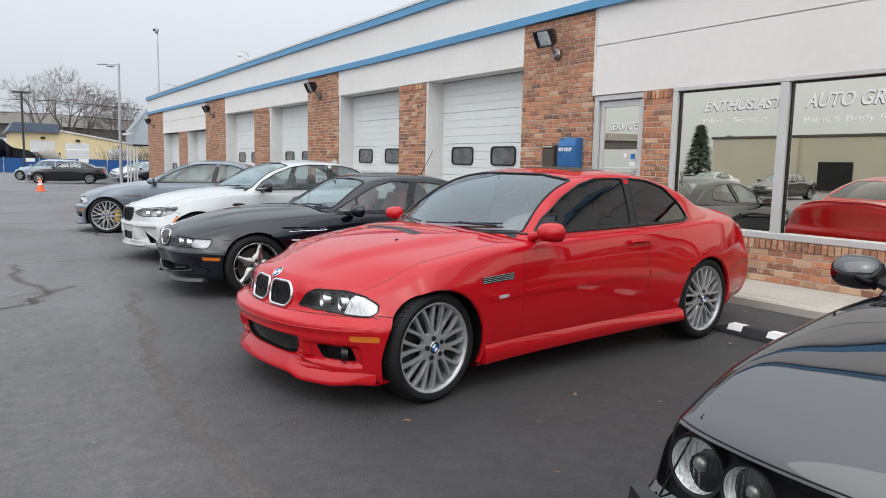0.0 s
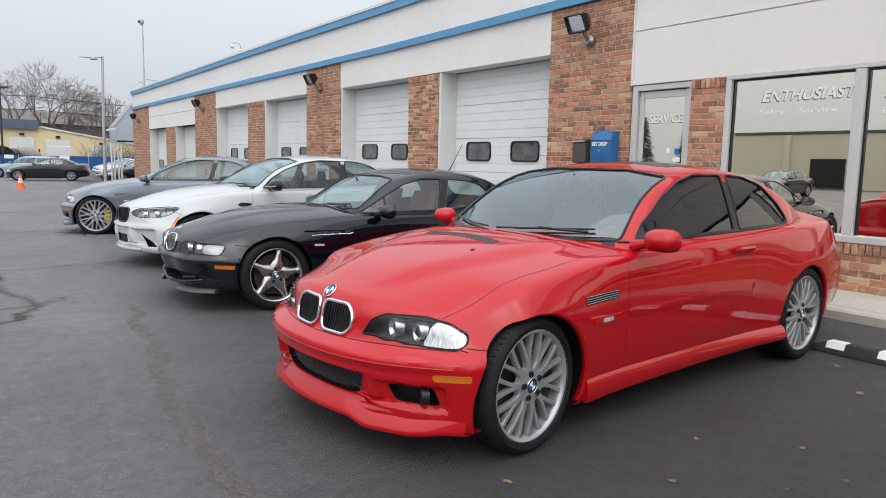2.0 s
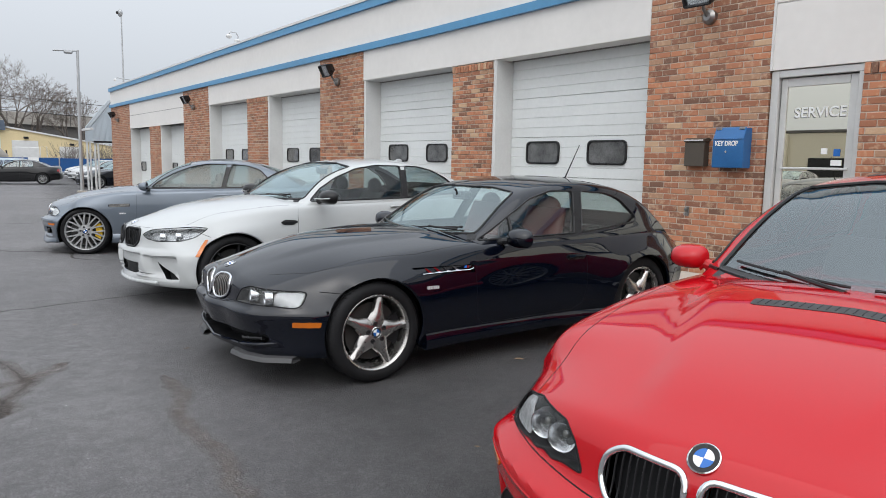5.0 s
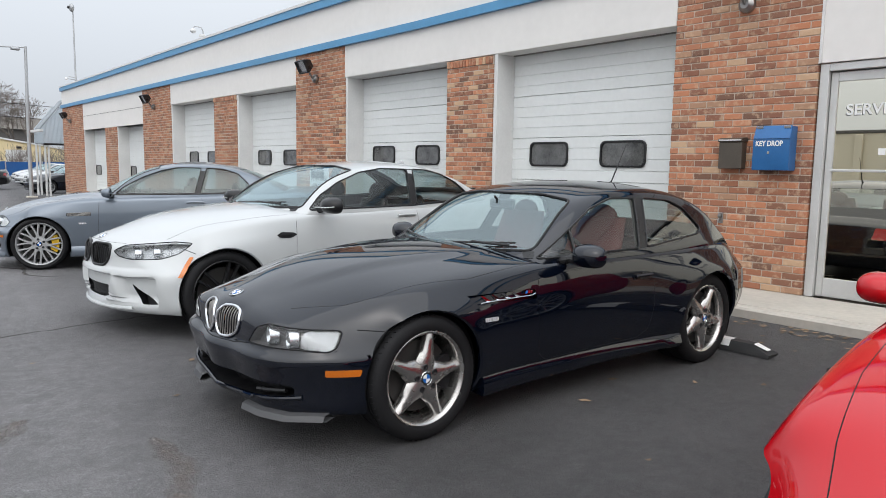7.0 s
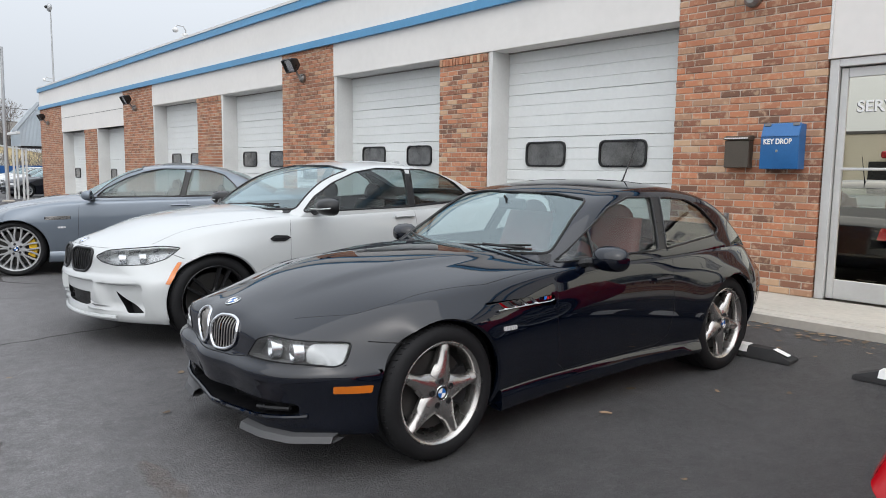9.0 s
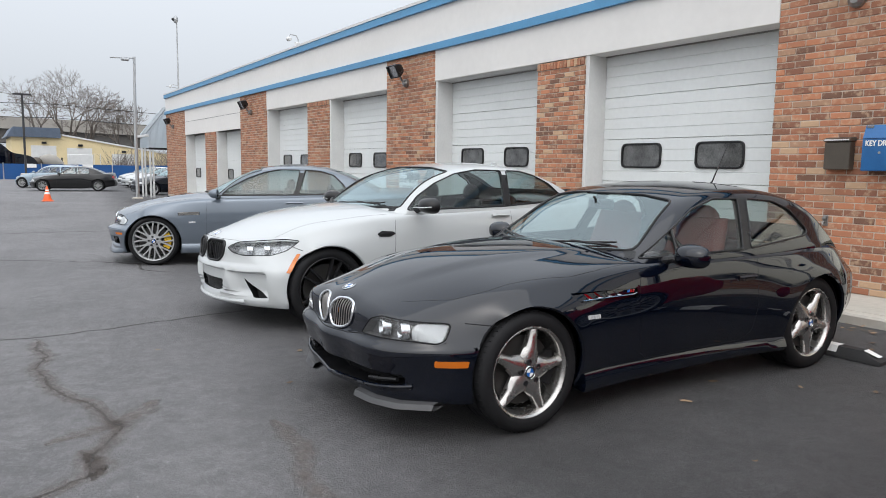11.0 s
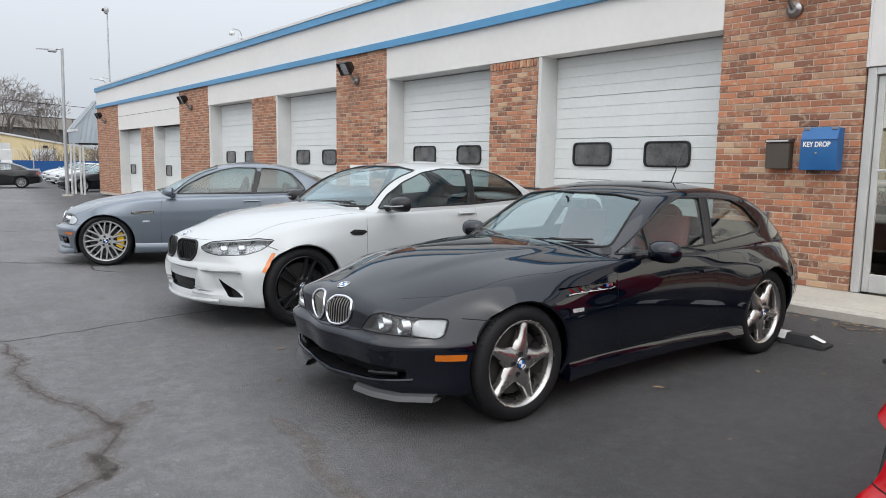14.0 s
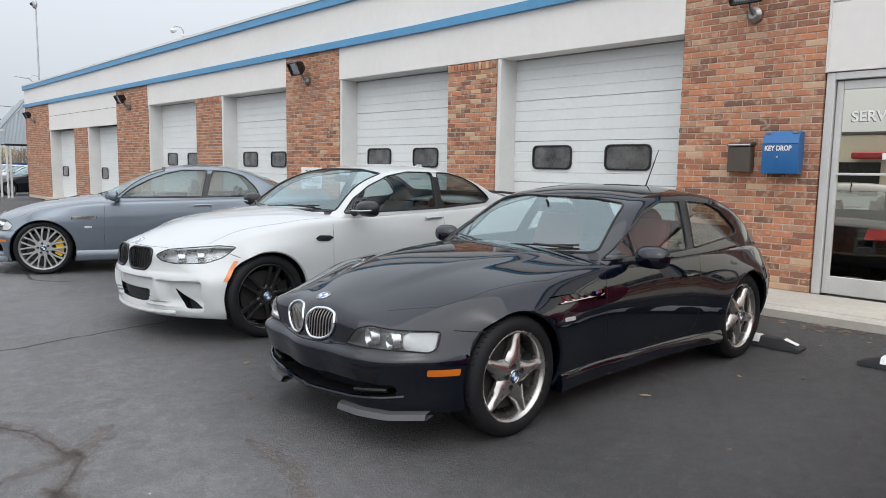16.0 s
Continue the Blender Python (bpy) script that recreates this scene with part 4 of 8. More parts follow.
def long_box(m, x0, x1, za, zb, y0=-6.0, y1=END + 0.02, lo=belt_z, hi=belt_z):
    ys = [y0, 2, 5, 8, 9.5, 11, 12.5, 14, 18, 24, 30, y1]
    r = []
    for y in ys:
        d, e = lo(y), hi(y)
        r.append([(x0, y, za + d), (x1, y, za + d), (x1, y, zb + e), (x0, y, zb + e)])
    m.grid(r, None, True)
    k = len(r) * 4
    m.f += [tuple(len(m.v) - k + j for j in (3, 2, 1, 0)), tuple(len(m.v) - 4 + j for j in range(4))]
    return m


part("fascia", long_box(Mesh(), FX - 0.005, FX + 0.25, BELT1, CAP0, hi=cap_z), STUCCO, up)
part("blue_band", long_box(Mesh(), FX - 0.06, FX + 0.2, BELT0, BELT1), BLUE, up, "blue metal band")
part("blue_band", long_box(Mesh(), FX - 0.07, FX + 0.2, CAP0, CAP1, lo=cap_z, hi=cap_z), BLUE, up, "blue metal band")
part("parapet_cap", long_box(Mesh(), FX - 0.085, FX + 0.35, CAP1, CAP1 + 0.05, lo=cap_z, hi=cap_z), TRIM, up, "white metal cap")
for y0, y1, zb in ((9.452, 16.028, 2.92), (17.802, 24.698, 2.915), (27.002, 33.648, 2.48)):
    part("lintel_panel", Mesh().box((FX + 0.005, y0, zb), (FX + 0.30, y1, BELT0 + 0.05), 0.004), STUCCO, up)
part("panel_seam", Mesh().box((FX + 0.002, 27.01, 2.972), (FX + 0.01, 33.64, 2.982)), SATIN, up)
part("office_panel", Mesh().box((FX + 0.01, -6.0, 3.045), (FX + 0.30, 7.945, BELT0 + 0.12), 0.004), STUCCO, up)
part("office_panel", Mesh().box((FX + 0.01, -6.0, 2.375), (FX + 0.30, 7.945, 3.03), 0.004), STUCCO, up)
part("seam_backing", Mesh().box((FX + 0.03, -6.0, 3.0), (FX + 0.29, 7.94, 3.06)), TRIM, up)
part("corner_strip", Mesh().box((FX - 0.012, 7.925, 2.37), (FX + 0.02, 7.948, BELT0 + 0.06), 0.003), TRIM, up)

# body of the building behind: end wall, back wall, roof
solid("wall_end", Mesh().box((FX + 0.02, END - 0.2, 0), (22, END - 0.002, 4.25)), STUCCO, "white end wall of the workshop", "wall", kind="structure")
solid("wall_back", Mesh().box((22, -6, 0), (22.2, END, 4.25)), STUCCO, "plain back wall of the workshop", "wall", kind="structure")
solid("wall_south", Mesh().box((FX + 0.3, -6.2, 0), (22.2, -6.0, 4.25)), STUCCO, "plain side wall of the workshop", "wall", kind="structure")
solid("roof_slab", Mesh().box((FX + 0.26, -5.99, 4.0), (21.99, END - 0.21, 4.15)), CONCRETE, "flat workshop roof behind the parapet", "roof", kind="structure")
solid("workshop_floor", Mesh().box((FX + 0.3, -5.99, 0.05), (21.99, END - 0.21, 0.1)), CONCRETE, "dull concrete workshop floor", "floor", kind="structure")

# jambs and garage doors
BAYMAT = plain("dark_interior", (0.05, 0.05, 0.05), 0.8, vary=0.2, scale=2)


def garage_door(y0, y1, h, wins):
    base = 0.06
    g = thing("garage_door", pose(DX, 0, 0), "closed white ribbed sectional garage door with small rounded windows", "garage door", "workshop garage doors")
    n = 5
    sh = (h - base) / n
    for i in range(n):
        z0, z1 = base + i * sh + 0.001, base + (i + 1) * sh - 0.001
        m = Mesh()
        # section with three shallow steps, as pressed steel
        k = 4
        prof = []
        for j in range(k):
            a, c = z0 + (z1 - z0) * j / k, z0 + (z1 - z0) * (j + 1) / k
            prof += [(0.0, a), (0.0, c - 0.016), (0.008, c - 0.011), (0.008, c - 0.006), (0.0, c - 0.002)]
        r = [[(x, y, z) for x, z in prof] + [(0.045, y, z1), (0.045, y, z0)] for y in (y0, y1)]
        m.grid(r, None, True)
        q = len(r[0])
        m.f += [tuple(range(q)), tuple(q + j for j in range(q))]
        part("door_section", m, DOORM, g, "", 20)
    for (wa, wb), (za, zb) in wins:
        o = rounded([(wa, za), (wb, za), (wb, zb), (wa, zb)], 0.09, 6)
        cy, cz = (wa + wb) / 2, (za + zb) / 2
        m = Mesh()
        rings = []
        for s, x in ((1.0, -0.002), (1.0, -0.022), (0.96, -0.026), (0.90, -0.024), (0.88, -0.010), (0.88, -0.002)):
            d = 1 - s
            rings.append([(x, p[0] - (p[0] - cy) * d * 0.7, p[1] - (p[1] - cz) * d * 1.3) for p in o])
        m.grid(rings, None, True)
        w = part("door_window", m, SATIN, g, "rounded window in a thick black rubber frame", 40)
        inn = [(p[0] - (p[0] - cy) * 0.085, p[1] - (p[1] - cz) * 0.155) for p in o]
        part("pane", Mesh().prism(inn, -0.008, -0.004, "x"), DOORGLASS, w)
    return g


DOORGLASS = plain("smoked_door_pane", (0.085, 0.085, 0.083), 0.2, vary=0.75, scale=5, coat=1.0)
jm = thing("door_jambs", pose(0, 0, 0), "white painted jambs and heads of the garage bays", "trim", kind="structure")
for k, (y0, y1, h) in enumerate(bays):
    part("jamb", Mesh().box((FX + 0.02, y1 - 0.07, 0.0), (DX + 0.1, y1 - 0.002, h + 0.03), 0.006), TRIM, jm)
    part("jamb", Mesh().box((DX - 0.03, y0 + 0.002, 0.0), (DX + 0.1, y0 + 0.025, h + 0.03), 0.006), TRIM, jm)
    part("door_head", Mesh().box((FX + 0.03, y0 + 0.027, h), (DX + 0.1, y1 - 0.072, h + 0.2), 0.006), TRIM, jm)
    part("door_seal", Mesh().box((DX - 0.03, y0 + 0.027, h - 0.02), (DX - 0.004, y1 - 0.072, h - 0.002), 0.004), STEEL, jm)
    part("bay_back", Mesh().box((DX + 0.11, y0 - 0.3, 0.0), (DX + 0.15, y1 + 0.3, h + 0.3)), BAYMAT, jm)
    part("threshold", Mesh().box((FX - 0.25, y0 + 0.002, 0.0), (DX + 0.1, y1 - 0.002, 0.095), 0.01), CONCRETE, jm)
    if k == 0:
        wins = [((11.17, 11.84), (1.39, 1.72)), ((9.98, 10.65), (1.39, 1.72))]
    else:
        wins = {1: [((14.98, 15.63), (1.39, 1.71)), ((13.79, 14.40), (1.39, 1.71))], 2: [((19.55, 20.18), (1.34, 1.67)), ((18.38, 18.98), (1.34, 1.67))],
                3: [((23.70, 24.30), (1.33, 1.66)), ((22.50, 23.08), (1.33, 1.66))], 4: [((28.87, 29.42), (0.86, 1.22))], 5: [((32.84, 33.48), (0.86, 1.22))]}[k]
    garage_door(y0 + 0.027, y1 - 0.072, h, wins)

# ---- office: door, windows, low wall ----
d1 = thing("door_1", pose(FX, 0, 0), "closed aluminium and glass service door", "door", kind="structure")
fr = Mesh()
fr.box((0.03, 7.862, PAVE), (0.20, 7.94, 2.368), 0.004).box((0.03, 7.05, 2.30), (0.20, 7.860, 2.368), 0.004).box((0.03, 7.052, PAVE), (0.20, 7.10, 2.298), 0.004)
part("door_frame", fr, ALU, d1)
lf = Mesh()
lf.box((0.08, 7.795, PAVE + 0.01), (0.13, 7.855, 2.29), 0.004).box((0.08, 7.105, PAVE + 0.01), (0.13, 7.19, 2.29), 0.004)
lf.box((0.08, 7.192, 2.205), (0.13, 7.793, 2.29), 0.004).box((0.08, 7.192, PAVE + 0.01), (0.13, 7.793, 0.37), 0.004)
part("door_leaf", lf, ALU, d1)
part("push_bar", Mesh().box((0.055, 7.15, 1.375), (0.085, 7.80, 1.40), 0.006), ALU, d1)
part("pane", Mesh().box((0.10, 7.192, 0.37), (0.11, 7.793, 2.205)), SHOPGLASS, d1).visible_shadow = False

w1 = thing("window_1", pose(FX, 0, 0), "wide shop windows in aluminium frames with white lettering", "window", kind="structure")
wf = Mesh()
wf.box((0.0, -6.0, 2.335), (0.14, 6.6, 2.372), 0.004).box((-0.015, -6.0, 0.655), (0.14, 6.6, 0.725), 0.006).box((0.0, 6.535, 0.727), (0.14, 6.6, 2.333), 0.004)
part("window_frame", wf, ALU, w1)
mul = [5.17, 3.78, 2.39, 1.0, -0.4, -1.8, -3.2, -4.6]
for c in mul:
    part("mullion", Mesh().box((0.002, c - 0.05, 0.727), (0.138, c + 0.05, 2.333), 0.004), ALU, w1)
eg = [6.535] + [v for c in mul for v in (c + 0.05, c - 0.05)] + [-6.0]
for a, c in zip(eg[::2], eg[1::2]):
    part("pane", Mesh().box((0.07, c + 0.002, 0.727), (0.078, a - 0.002, 2.333)), SHOPGLASS, w1).visible_shadow = False
    part("glazing_bead", Mesh().box((0.05, a - 0.02, 0.727), (0.069, a - 0.002, 2.333)).box((0.05, c + 0.002, 0.727), (0.069, c + 0.02, 2.333)).box((0.05, c + 0.021, 2.313), (0.069, a - 0.021, 2.333)), SATIN, w1)
# room behind the panes; its dimness is put into the wall colour
DIM = plain("office_dimness_colour", (0.20, 0.18, 0.15), 0.8, vary=0.15, scale=1.5)
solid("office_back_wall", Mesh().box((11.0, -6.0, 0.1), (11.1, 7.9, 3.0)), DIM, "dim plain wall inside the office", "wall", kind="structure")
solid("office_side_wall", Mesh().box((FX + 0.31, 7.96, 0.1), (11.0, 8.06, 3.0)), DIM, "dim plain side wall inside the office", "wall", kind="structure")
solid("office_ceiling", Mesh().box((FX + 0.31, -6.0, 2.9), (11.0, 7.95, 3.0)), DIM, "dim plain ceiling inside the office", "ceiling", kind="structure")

# ---- floodlights, boxes, tap ----
def floodlight(y, z):
    f = thing("floodlight", pose(FX, y, z) @ Matrix.Scale(1.45, 4), "dark metal wall floodlight tilted down on a bracket", "floodlight", "wall floodlights")
    part("bracket", Mesh().lathe([(0.0, 0.0), (0.055, 0.0), (0.055, -0.035), (0.03, -0.06), (0.0, -0.06)], 16, "x", pose(0, 0, -0.09)).tube([(-0.05, 0, -0.09), (-0.09, 0.01, -0.04), (-0.12, 0.0, 0.02)], 0.014, 8), STEEL, f)
    m = pose(-0.16, 0.0, 0.07, 0, 62, 0)
    hd = Mesh()
    rings = []
    for t, k in ((0.0, 0.55), (0.05, 0.8), (0.10, 1.0), (0.135, 1.0), (0.135, 0.88), (0.11, 0.84)):
        rings.append([(a * 0.085 * k, c * 0.115 * k, -t + 0.06) for a, c in rounded([(-1, -1), (1, -1), (1, 1), (-1, 1)], 0.2)])
    hd.grid(rings, m, True)
    hd.f.append(tuple(range(len(rings[0]))))
    part("housing", hd, SATIN, f)
    part("reflector", Mesh().add([m @ Vector((a * 0.07, c * 0.095, -0.052)) for a, c in ((-1, -1), (1, -1), (1, 1), (-1, 1))], [(0, 1, 2, 3)]), LAMPSHELL, f)
    return f


floodlight(8.66, 3.14)
floodlight(17.0, 3.10)
floodlight(25.95, 3.05)
floodlight(35.4, 3.0)

BOXBLUE = plain("box_blue_paint", (0.022, 0.125, 0.33), 0.38, vary=0.12, scale=5)
kd = thing("key_drop_box", pose(FX, 8.27, 1.38), "blue metal key drop box fixed to the brick wall", "drop box")
part("box", Mesh().prism(rounded([(-0.002, 0.0), (-0.15, 0.0), (-0.15, 0.30), (-0.10, 0.42), (-0.002, 0.42)], 0.012, 2), -0.176, 0.176, "y"), BOXBLUE, kd)
part("flap", Mesh().prism([(-0.152, 0.305), (-0.158, 0.305), (-0.106, 0.428), (-0.10, 0.428)], -0.172, 0.172, "y"), BOXBLUE, kd)
for s in (-0.13, 0.13):
    part("hinge", Mesh().box((-0.125, s - 0.03, 0.40), (-0.10, s + 0.03, 0.425), 0.004), STEEL, kd)
part("lock", Mesh().lathe([(0, -0.158), (0.012, -0.158), (0.012, -0.15)], 12, "x", pose(0, 0.02, 0.17)), CHROME, kd)


def words(txt, size, m, material, parent, name="lettering", depth=0.002, shear=0.0, bold=0.0, width=None):
    c = bpy.data.curves.new(name, "FONT")
    c.body, c.size, c.extrude, c.shear, c.offset = txt, size, depth, shear, bold
    c.align_x, c.align_y = "CENTER", "CENTER"
    tmp = bpy.data.objects.new(name, c)
    scene.collection.objects.link(tmp)
    bpy.context.view_layer.update()
    me = bpy.data.meshes.new_from_object(tmp.evaluated_get(bpy.context.evaluated_depsgraph_get()))
    bpy.data.objects.remove(tmp)
    bpy.data.curves.remove(c)
    if width:
        xs = [v.co.x for v in me.vertices]
        k = width / (max(xs) - min(xs))
        for v in me.vertices:
            v.co.x *= k
    me.materials.clear()
    me.materials.append(material)
    ob = new(name, me)
    ob.parent = parent
    ob.matrix_local = m
    return ob


def facing(x, y, z):
    """Pose of writing on a wall that looks towards -x, as read from there."""
    return Matrix.Translation((x, y, z)) @ Matrix(((0, 0, -1, 0), (-1, 0, 0, 0), (0, 1, 0, 0), (0, 0, 0, 1)))


words("KEY DROP", 0.07, facing(-0.153, 0.02, 0.255), WHITE, kd, bold=0.002, width=0.26)
words("SERVICE", 0.14, facing(0.095, 7.46, 1.94), WHITE, d1, bold=0.002, width=0.50)
# the letters' shadow on the glass, painted as dark copies set lower left
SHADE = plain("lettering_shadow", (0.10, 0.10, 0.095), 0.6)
for tx, sz, py, pz, ww in (("ENTHUSIAST", 0.155, 5.72, 2.125, 0.98), ("AUTO GROUP", 0.20, 4.40, 2.12, 1.15)):
    words(tx, sz, facing(0.0682, py + 0.010, pz - 0.010), SHADE, w1, "drop_shadow", 0.0006, 0.25, 0.003, ww)
words("SERVICE", 0.14, facing(0.0975, 7.467, 1.933), SHADE, d1, "drop_shadow", 0.0006, 0.0, 0.002, 0.50)
words("ENTHUSIAST", 0.155, facing(0.066, 5.72, 2.125), WHITE, w1, shear=0.25, bold=0.003, width=0.98)
words("Sales    Service", 0.075, facing(0.066, 5.80, 1.965), WHITE, w1, width=0.82)
words("AUTO GROUP", 0.20, facing(0.066, 4.40, 2.12), WHITE, w1, shear=0.25, bold=0.003, width=1.15)
words("Paint & Body Repair", 0.08, facing(0.066, 4.42, 1.93), WHITE, w1, width=1.1)
part("flag_emblem", Mesh().add([(0.067, 6.44 - 0.05 * i + 0.02 * j, 2.02 + 0.035 * j + 0.012 * i + 0.03 * dz) for i in range(4) for j in range(4) if (i + j) % 2 == 0 for dz in (0, 1)], [(0, 1, 3, 2)]), WHITE, w1)
part("sticker", Mesh().box((0.093, 7.22, 1.42), (0.095, 7.32, 1.475)), WHITE, d1, "white window sticker")
part("sticker", Mesh().box((0.093, 7.24, 1.51), (0.095, 7.30, 1.58)), LOGOBLUE, d1, "small blue sticker")
part("sticker", Mesh().box((0.093, 7.36, 1.53), (0.095, 7.42, 1.59)), WHITE, d1, "small white sticker")

mb = thing("mailbox", pose(FX, 8.70, 1.39), "dark bronze metal mailbox on the brick wall", "mailbox")
BRONZE = plain("bronze_paint", (0.09, 0.075, 0.06), 0.45, vary=0.12, metal=0.3)
part("box", Mesh().box((-0.11, -0.122, 0.0), (-0.003, 0.122, 0.27), 0.008), BRONZE, mb)
part("lid", Mesh().prism(rounded([(-0.002, 0.275), (-0.125, 0.272), (-0.125, 0.295), (-0.06, 0.315), (-0.002, 0.315)], 0.008, 2), -0.127, 0.127, "y"), BRONZE, mb)
part("edge_strip", Mesh().box((-0.128, -0.118, 0.282), (-0.1255, 0.118, 0.294)), TRIM, mb)
tp = thing("wall_tap", pose(FX, 8.81, 0.88) @ Matrix.Scale(0.7, 4), "small grey metal hose tap on the brick wall", "tap")
part("plate", Mesh().box((-0.02, -0.04, -0.08), (-0.002, 0.04, 0.08), 0.01), STEEL, tp)
part("spout", Mesh().tube([(-0.02, 0, -0.02), (-0.07, 0, -0.02), (-0.09, 0, -0.06)], 0.012, 8), STEEL, tp)
part("tap_handle", Mesh().lathe([(0, -0.06), (0.03, -0.055), (0.03, -0.045), (0, -0.04)], 12, "x", pose(0, 0, 0.03)), STEEL, tp)

# notice on the brick pier
sg = thing("notice_sign", pose(FX, 16.90, 1.10), "white notice board with dark lettering on the brick pier", "sign")
part("board", Mesh().box((-0.018, -0.34, -0.25), (-0.004, 0.34, 0.25), 0.004), WHITE, sg)
INK = plain("dark_ink", (0.03, 0.03, 0.04), 0.6)
for k, tx in enumerate(("PLEASE", "DO NOT BLOCK", "BAY DOOR")):
    words(tx, 0.12, facing(-0.019, 0.0, 0.15 - 0.15 * k), INK, sg, bold=0.001, width=(0.36, 0.58, 0.42)[k])


def shell_of(kind):
    """Key curves of each car's shape, in metres from the front axle."""
    if kind == "coupe":
        def dome(x, y):
            yc = 0.25 + 0.28 * smoothstep((x + 0.6) / 1.1)
            return 0.027 * smoothstep((yc - np.abs(y)) / 0.035 + 0.5) * (1 - smoothstep((x - 0.35) / 0.3)) * smoothstep((x + 0.72) / 0.35)


        def chin(y, z):
            """Sunken mouth, fog-lamp pockets and the crease along the bumper."""
            mouth = smoothstep((0.44 - y) / 0.05) * smoothstep((0.405 - z) / 0.02) * smoothstep((z - 0.215) / 0.05)
            fog = smoothstep((y - 0.46) / 0.03) * smoothstep((0.77 - y) / 0.03) * smoothstep((0.385 - z) / 0.02) * smoothstep((z - 0.25) / 0.03)
            return 0.045 * mouth + 0.03 * fog + 0.006 * smoothstep((0.455 - z) / 0.008) * smoothstep((z - 0.40) / 0.03)
        return dict(
            x0=-0.735, x1=3.715, bowp=2.4, bonnet=dome, rings=60, sculpt=chin,
            top=[(-0.735, 0.685), (-0.70, 0.715), (-0.58, 0.745), (-0.3, 0.80), (0, 0.855), (0.4, 0.925), (0.62, 0.955), (0.8, 0.95), (2.9, 0.98), (3.05, 1.03), (3.4, 1.045), (3.64, 1.045), (3.715, 0.96)],
            shz=[(-0.735, 0.635), (-0.6, 0.675), (-0.3, 0.735), (0, 0.80), (0.5, 0.875), (1.0, 0.90), (2.0, 0.93), (2.8, 0.965), (3.3, 0.975), (3.715, 0.90)],
            shw=[(-0.735, 0.70), (-0.6, 0.76), (-0.3, 0.815), (0, 0.84), (0.5, 0.84), (1, 0.835), (2, 0.845), (2.8, 0.845), (3.4, 0.78), (3.715, 0.70)],
            midw=[(-0.735, 0.85), (-0.45, 0.885), (0, 0.885), (0.5, 0.868), (1.2, 0.865), (2.2, 0.872), (2.73, 0.885), (3.3, 0.85), (3.715, 0.78)],
            midz=[(-0.735, 0.42), (-0.45, 0.51), (-0.2, 0.635), (0.1, 0.665), (0.5, 0.63), (1.5, 0.64), (2.4, 0.68), (2.75, 0.70), (3.1, 0.67), (3.715, 0.6)],
            rockw=[(-0.735, 0.84), (-0.45, 0.875), (0.4, 0.835), (1.3, 0.82), (2.3, 0.84), (2.9, 0.85), (3.715, 0.77)],
            botz=[(-0.735, 0.170), (-0.4, 0.150), (0.4, 0.155), (2.3, 0.185), (2.9, 0.2), (3.715, 0.28)],
            xf=[(0.18, 0.055), (0.3, 0.036), (0.42, 0.010), (0.462, 0.0), (0.488, 0.005), (0.512, 0.055), (0.53, 0.09), (0.64, 0.12), (0.72, 0.145)], bowf=0.377,
            xr=[(0.2, 0.12), (0.45, 0.0), (0.62, 0.0), (0.7, 0.05), (1.0, 0.10)], bowr=0.2,
            arch=[(0, 0.306, 0.368, 0.014), (2.731, 0.320, 0.362, 0.022)],
            pit=(0.74, 2.62, 0.70), pit_top=0.90, seat_x=1.35, bench=2.3,
            gh=dict(
                x0=0.40, x1=3.16, bowf=0.30, bowr=0.18, lean=0.42, lean2=0.22,
                top=[(0.40, 0.86), (0.62, 0.975), (0.9, 1.125), (1.15, 1.245), (1.35, 1.318), (1.6, 1.358), (1.85, 1.372), (2.1, 1.363), (2.35, 1.325), (2.6, 1.255), (2.85, 1.155), (3.05, 1.06), (3.16, 0.99)],
                w=[(0.40, 0.79), (0.9, 0.80), (2.0, 0.81), (2.7, 0.79), (3.16, 0.70)],
                belt=[(0.40, 0.87), (1, 0.90), (2, 0.93), (2.8, 0.965), (3.16, 0.98)],
                side=[rounded([(0.87, 0.945), (1.84, 0.957), (1.92, 1.292), (1.62, 1.292), (1.42, 1.250), (1.2, 1.165), (0.97, 1.035)], 0.03),
                      rounded([(1.90, 0.96), (2.50, 0.972), (2.57, 1.0), (2.51, 1.10), (2.38, 1.225), (2.2, 1.278), (1.985, 1.294)], 0.03)],
                screen=rounded([(-0.695, 0.938), (-0.3, 0.925), (0.3, 0.925), (0.695, 0.938), (0.588, 1.28), (0.3, 1.317), (-0.3, 1.317), (-0.588, 1.28)], 0.03),
                rear=rounded([(-0.62, 1.05), (0.62, 1.05), (0.52, 1.28), (-0.52, 1.28)], 0.05), mirror=(1.30, 1.23)))
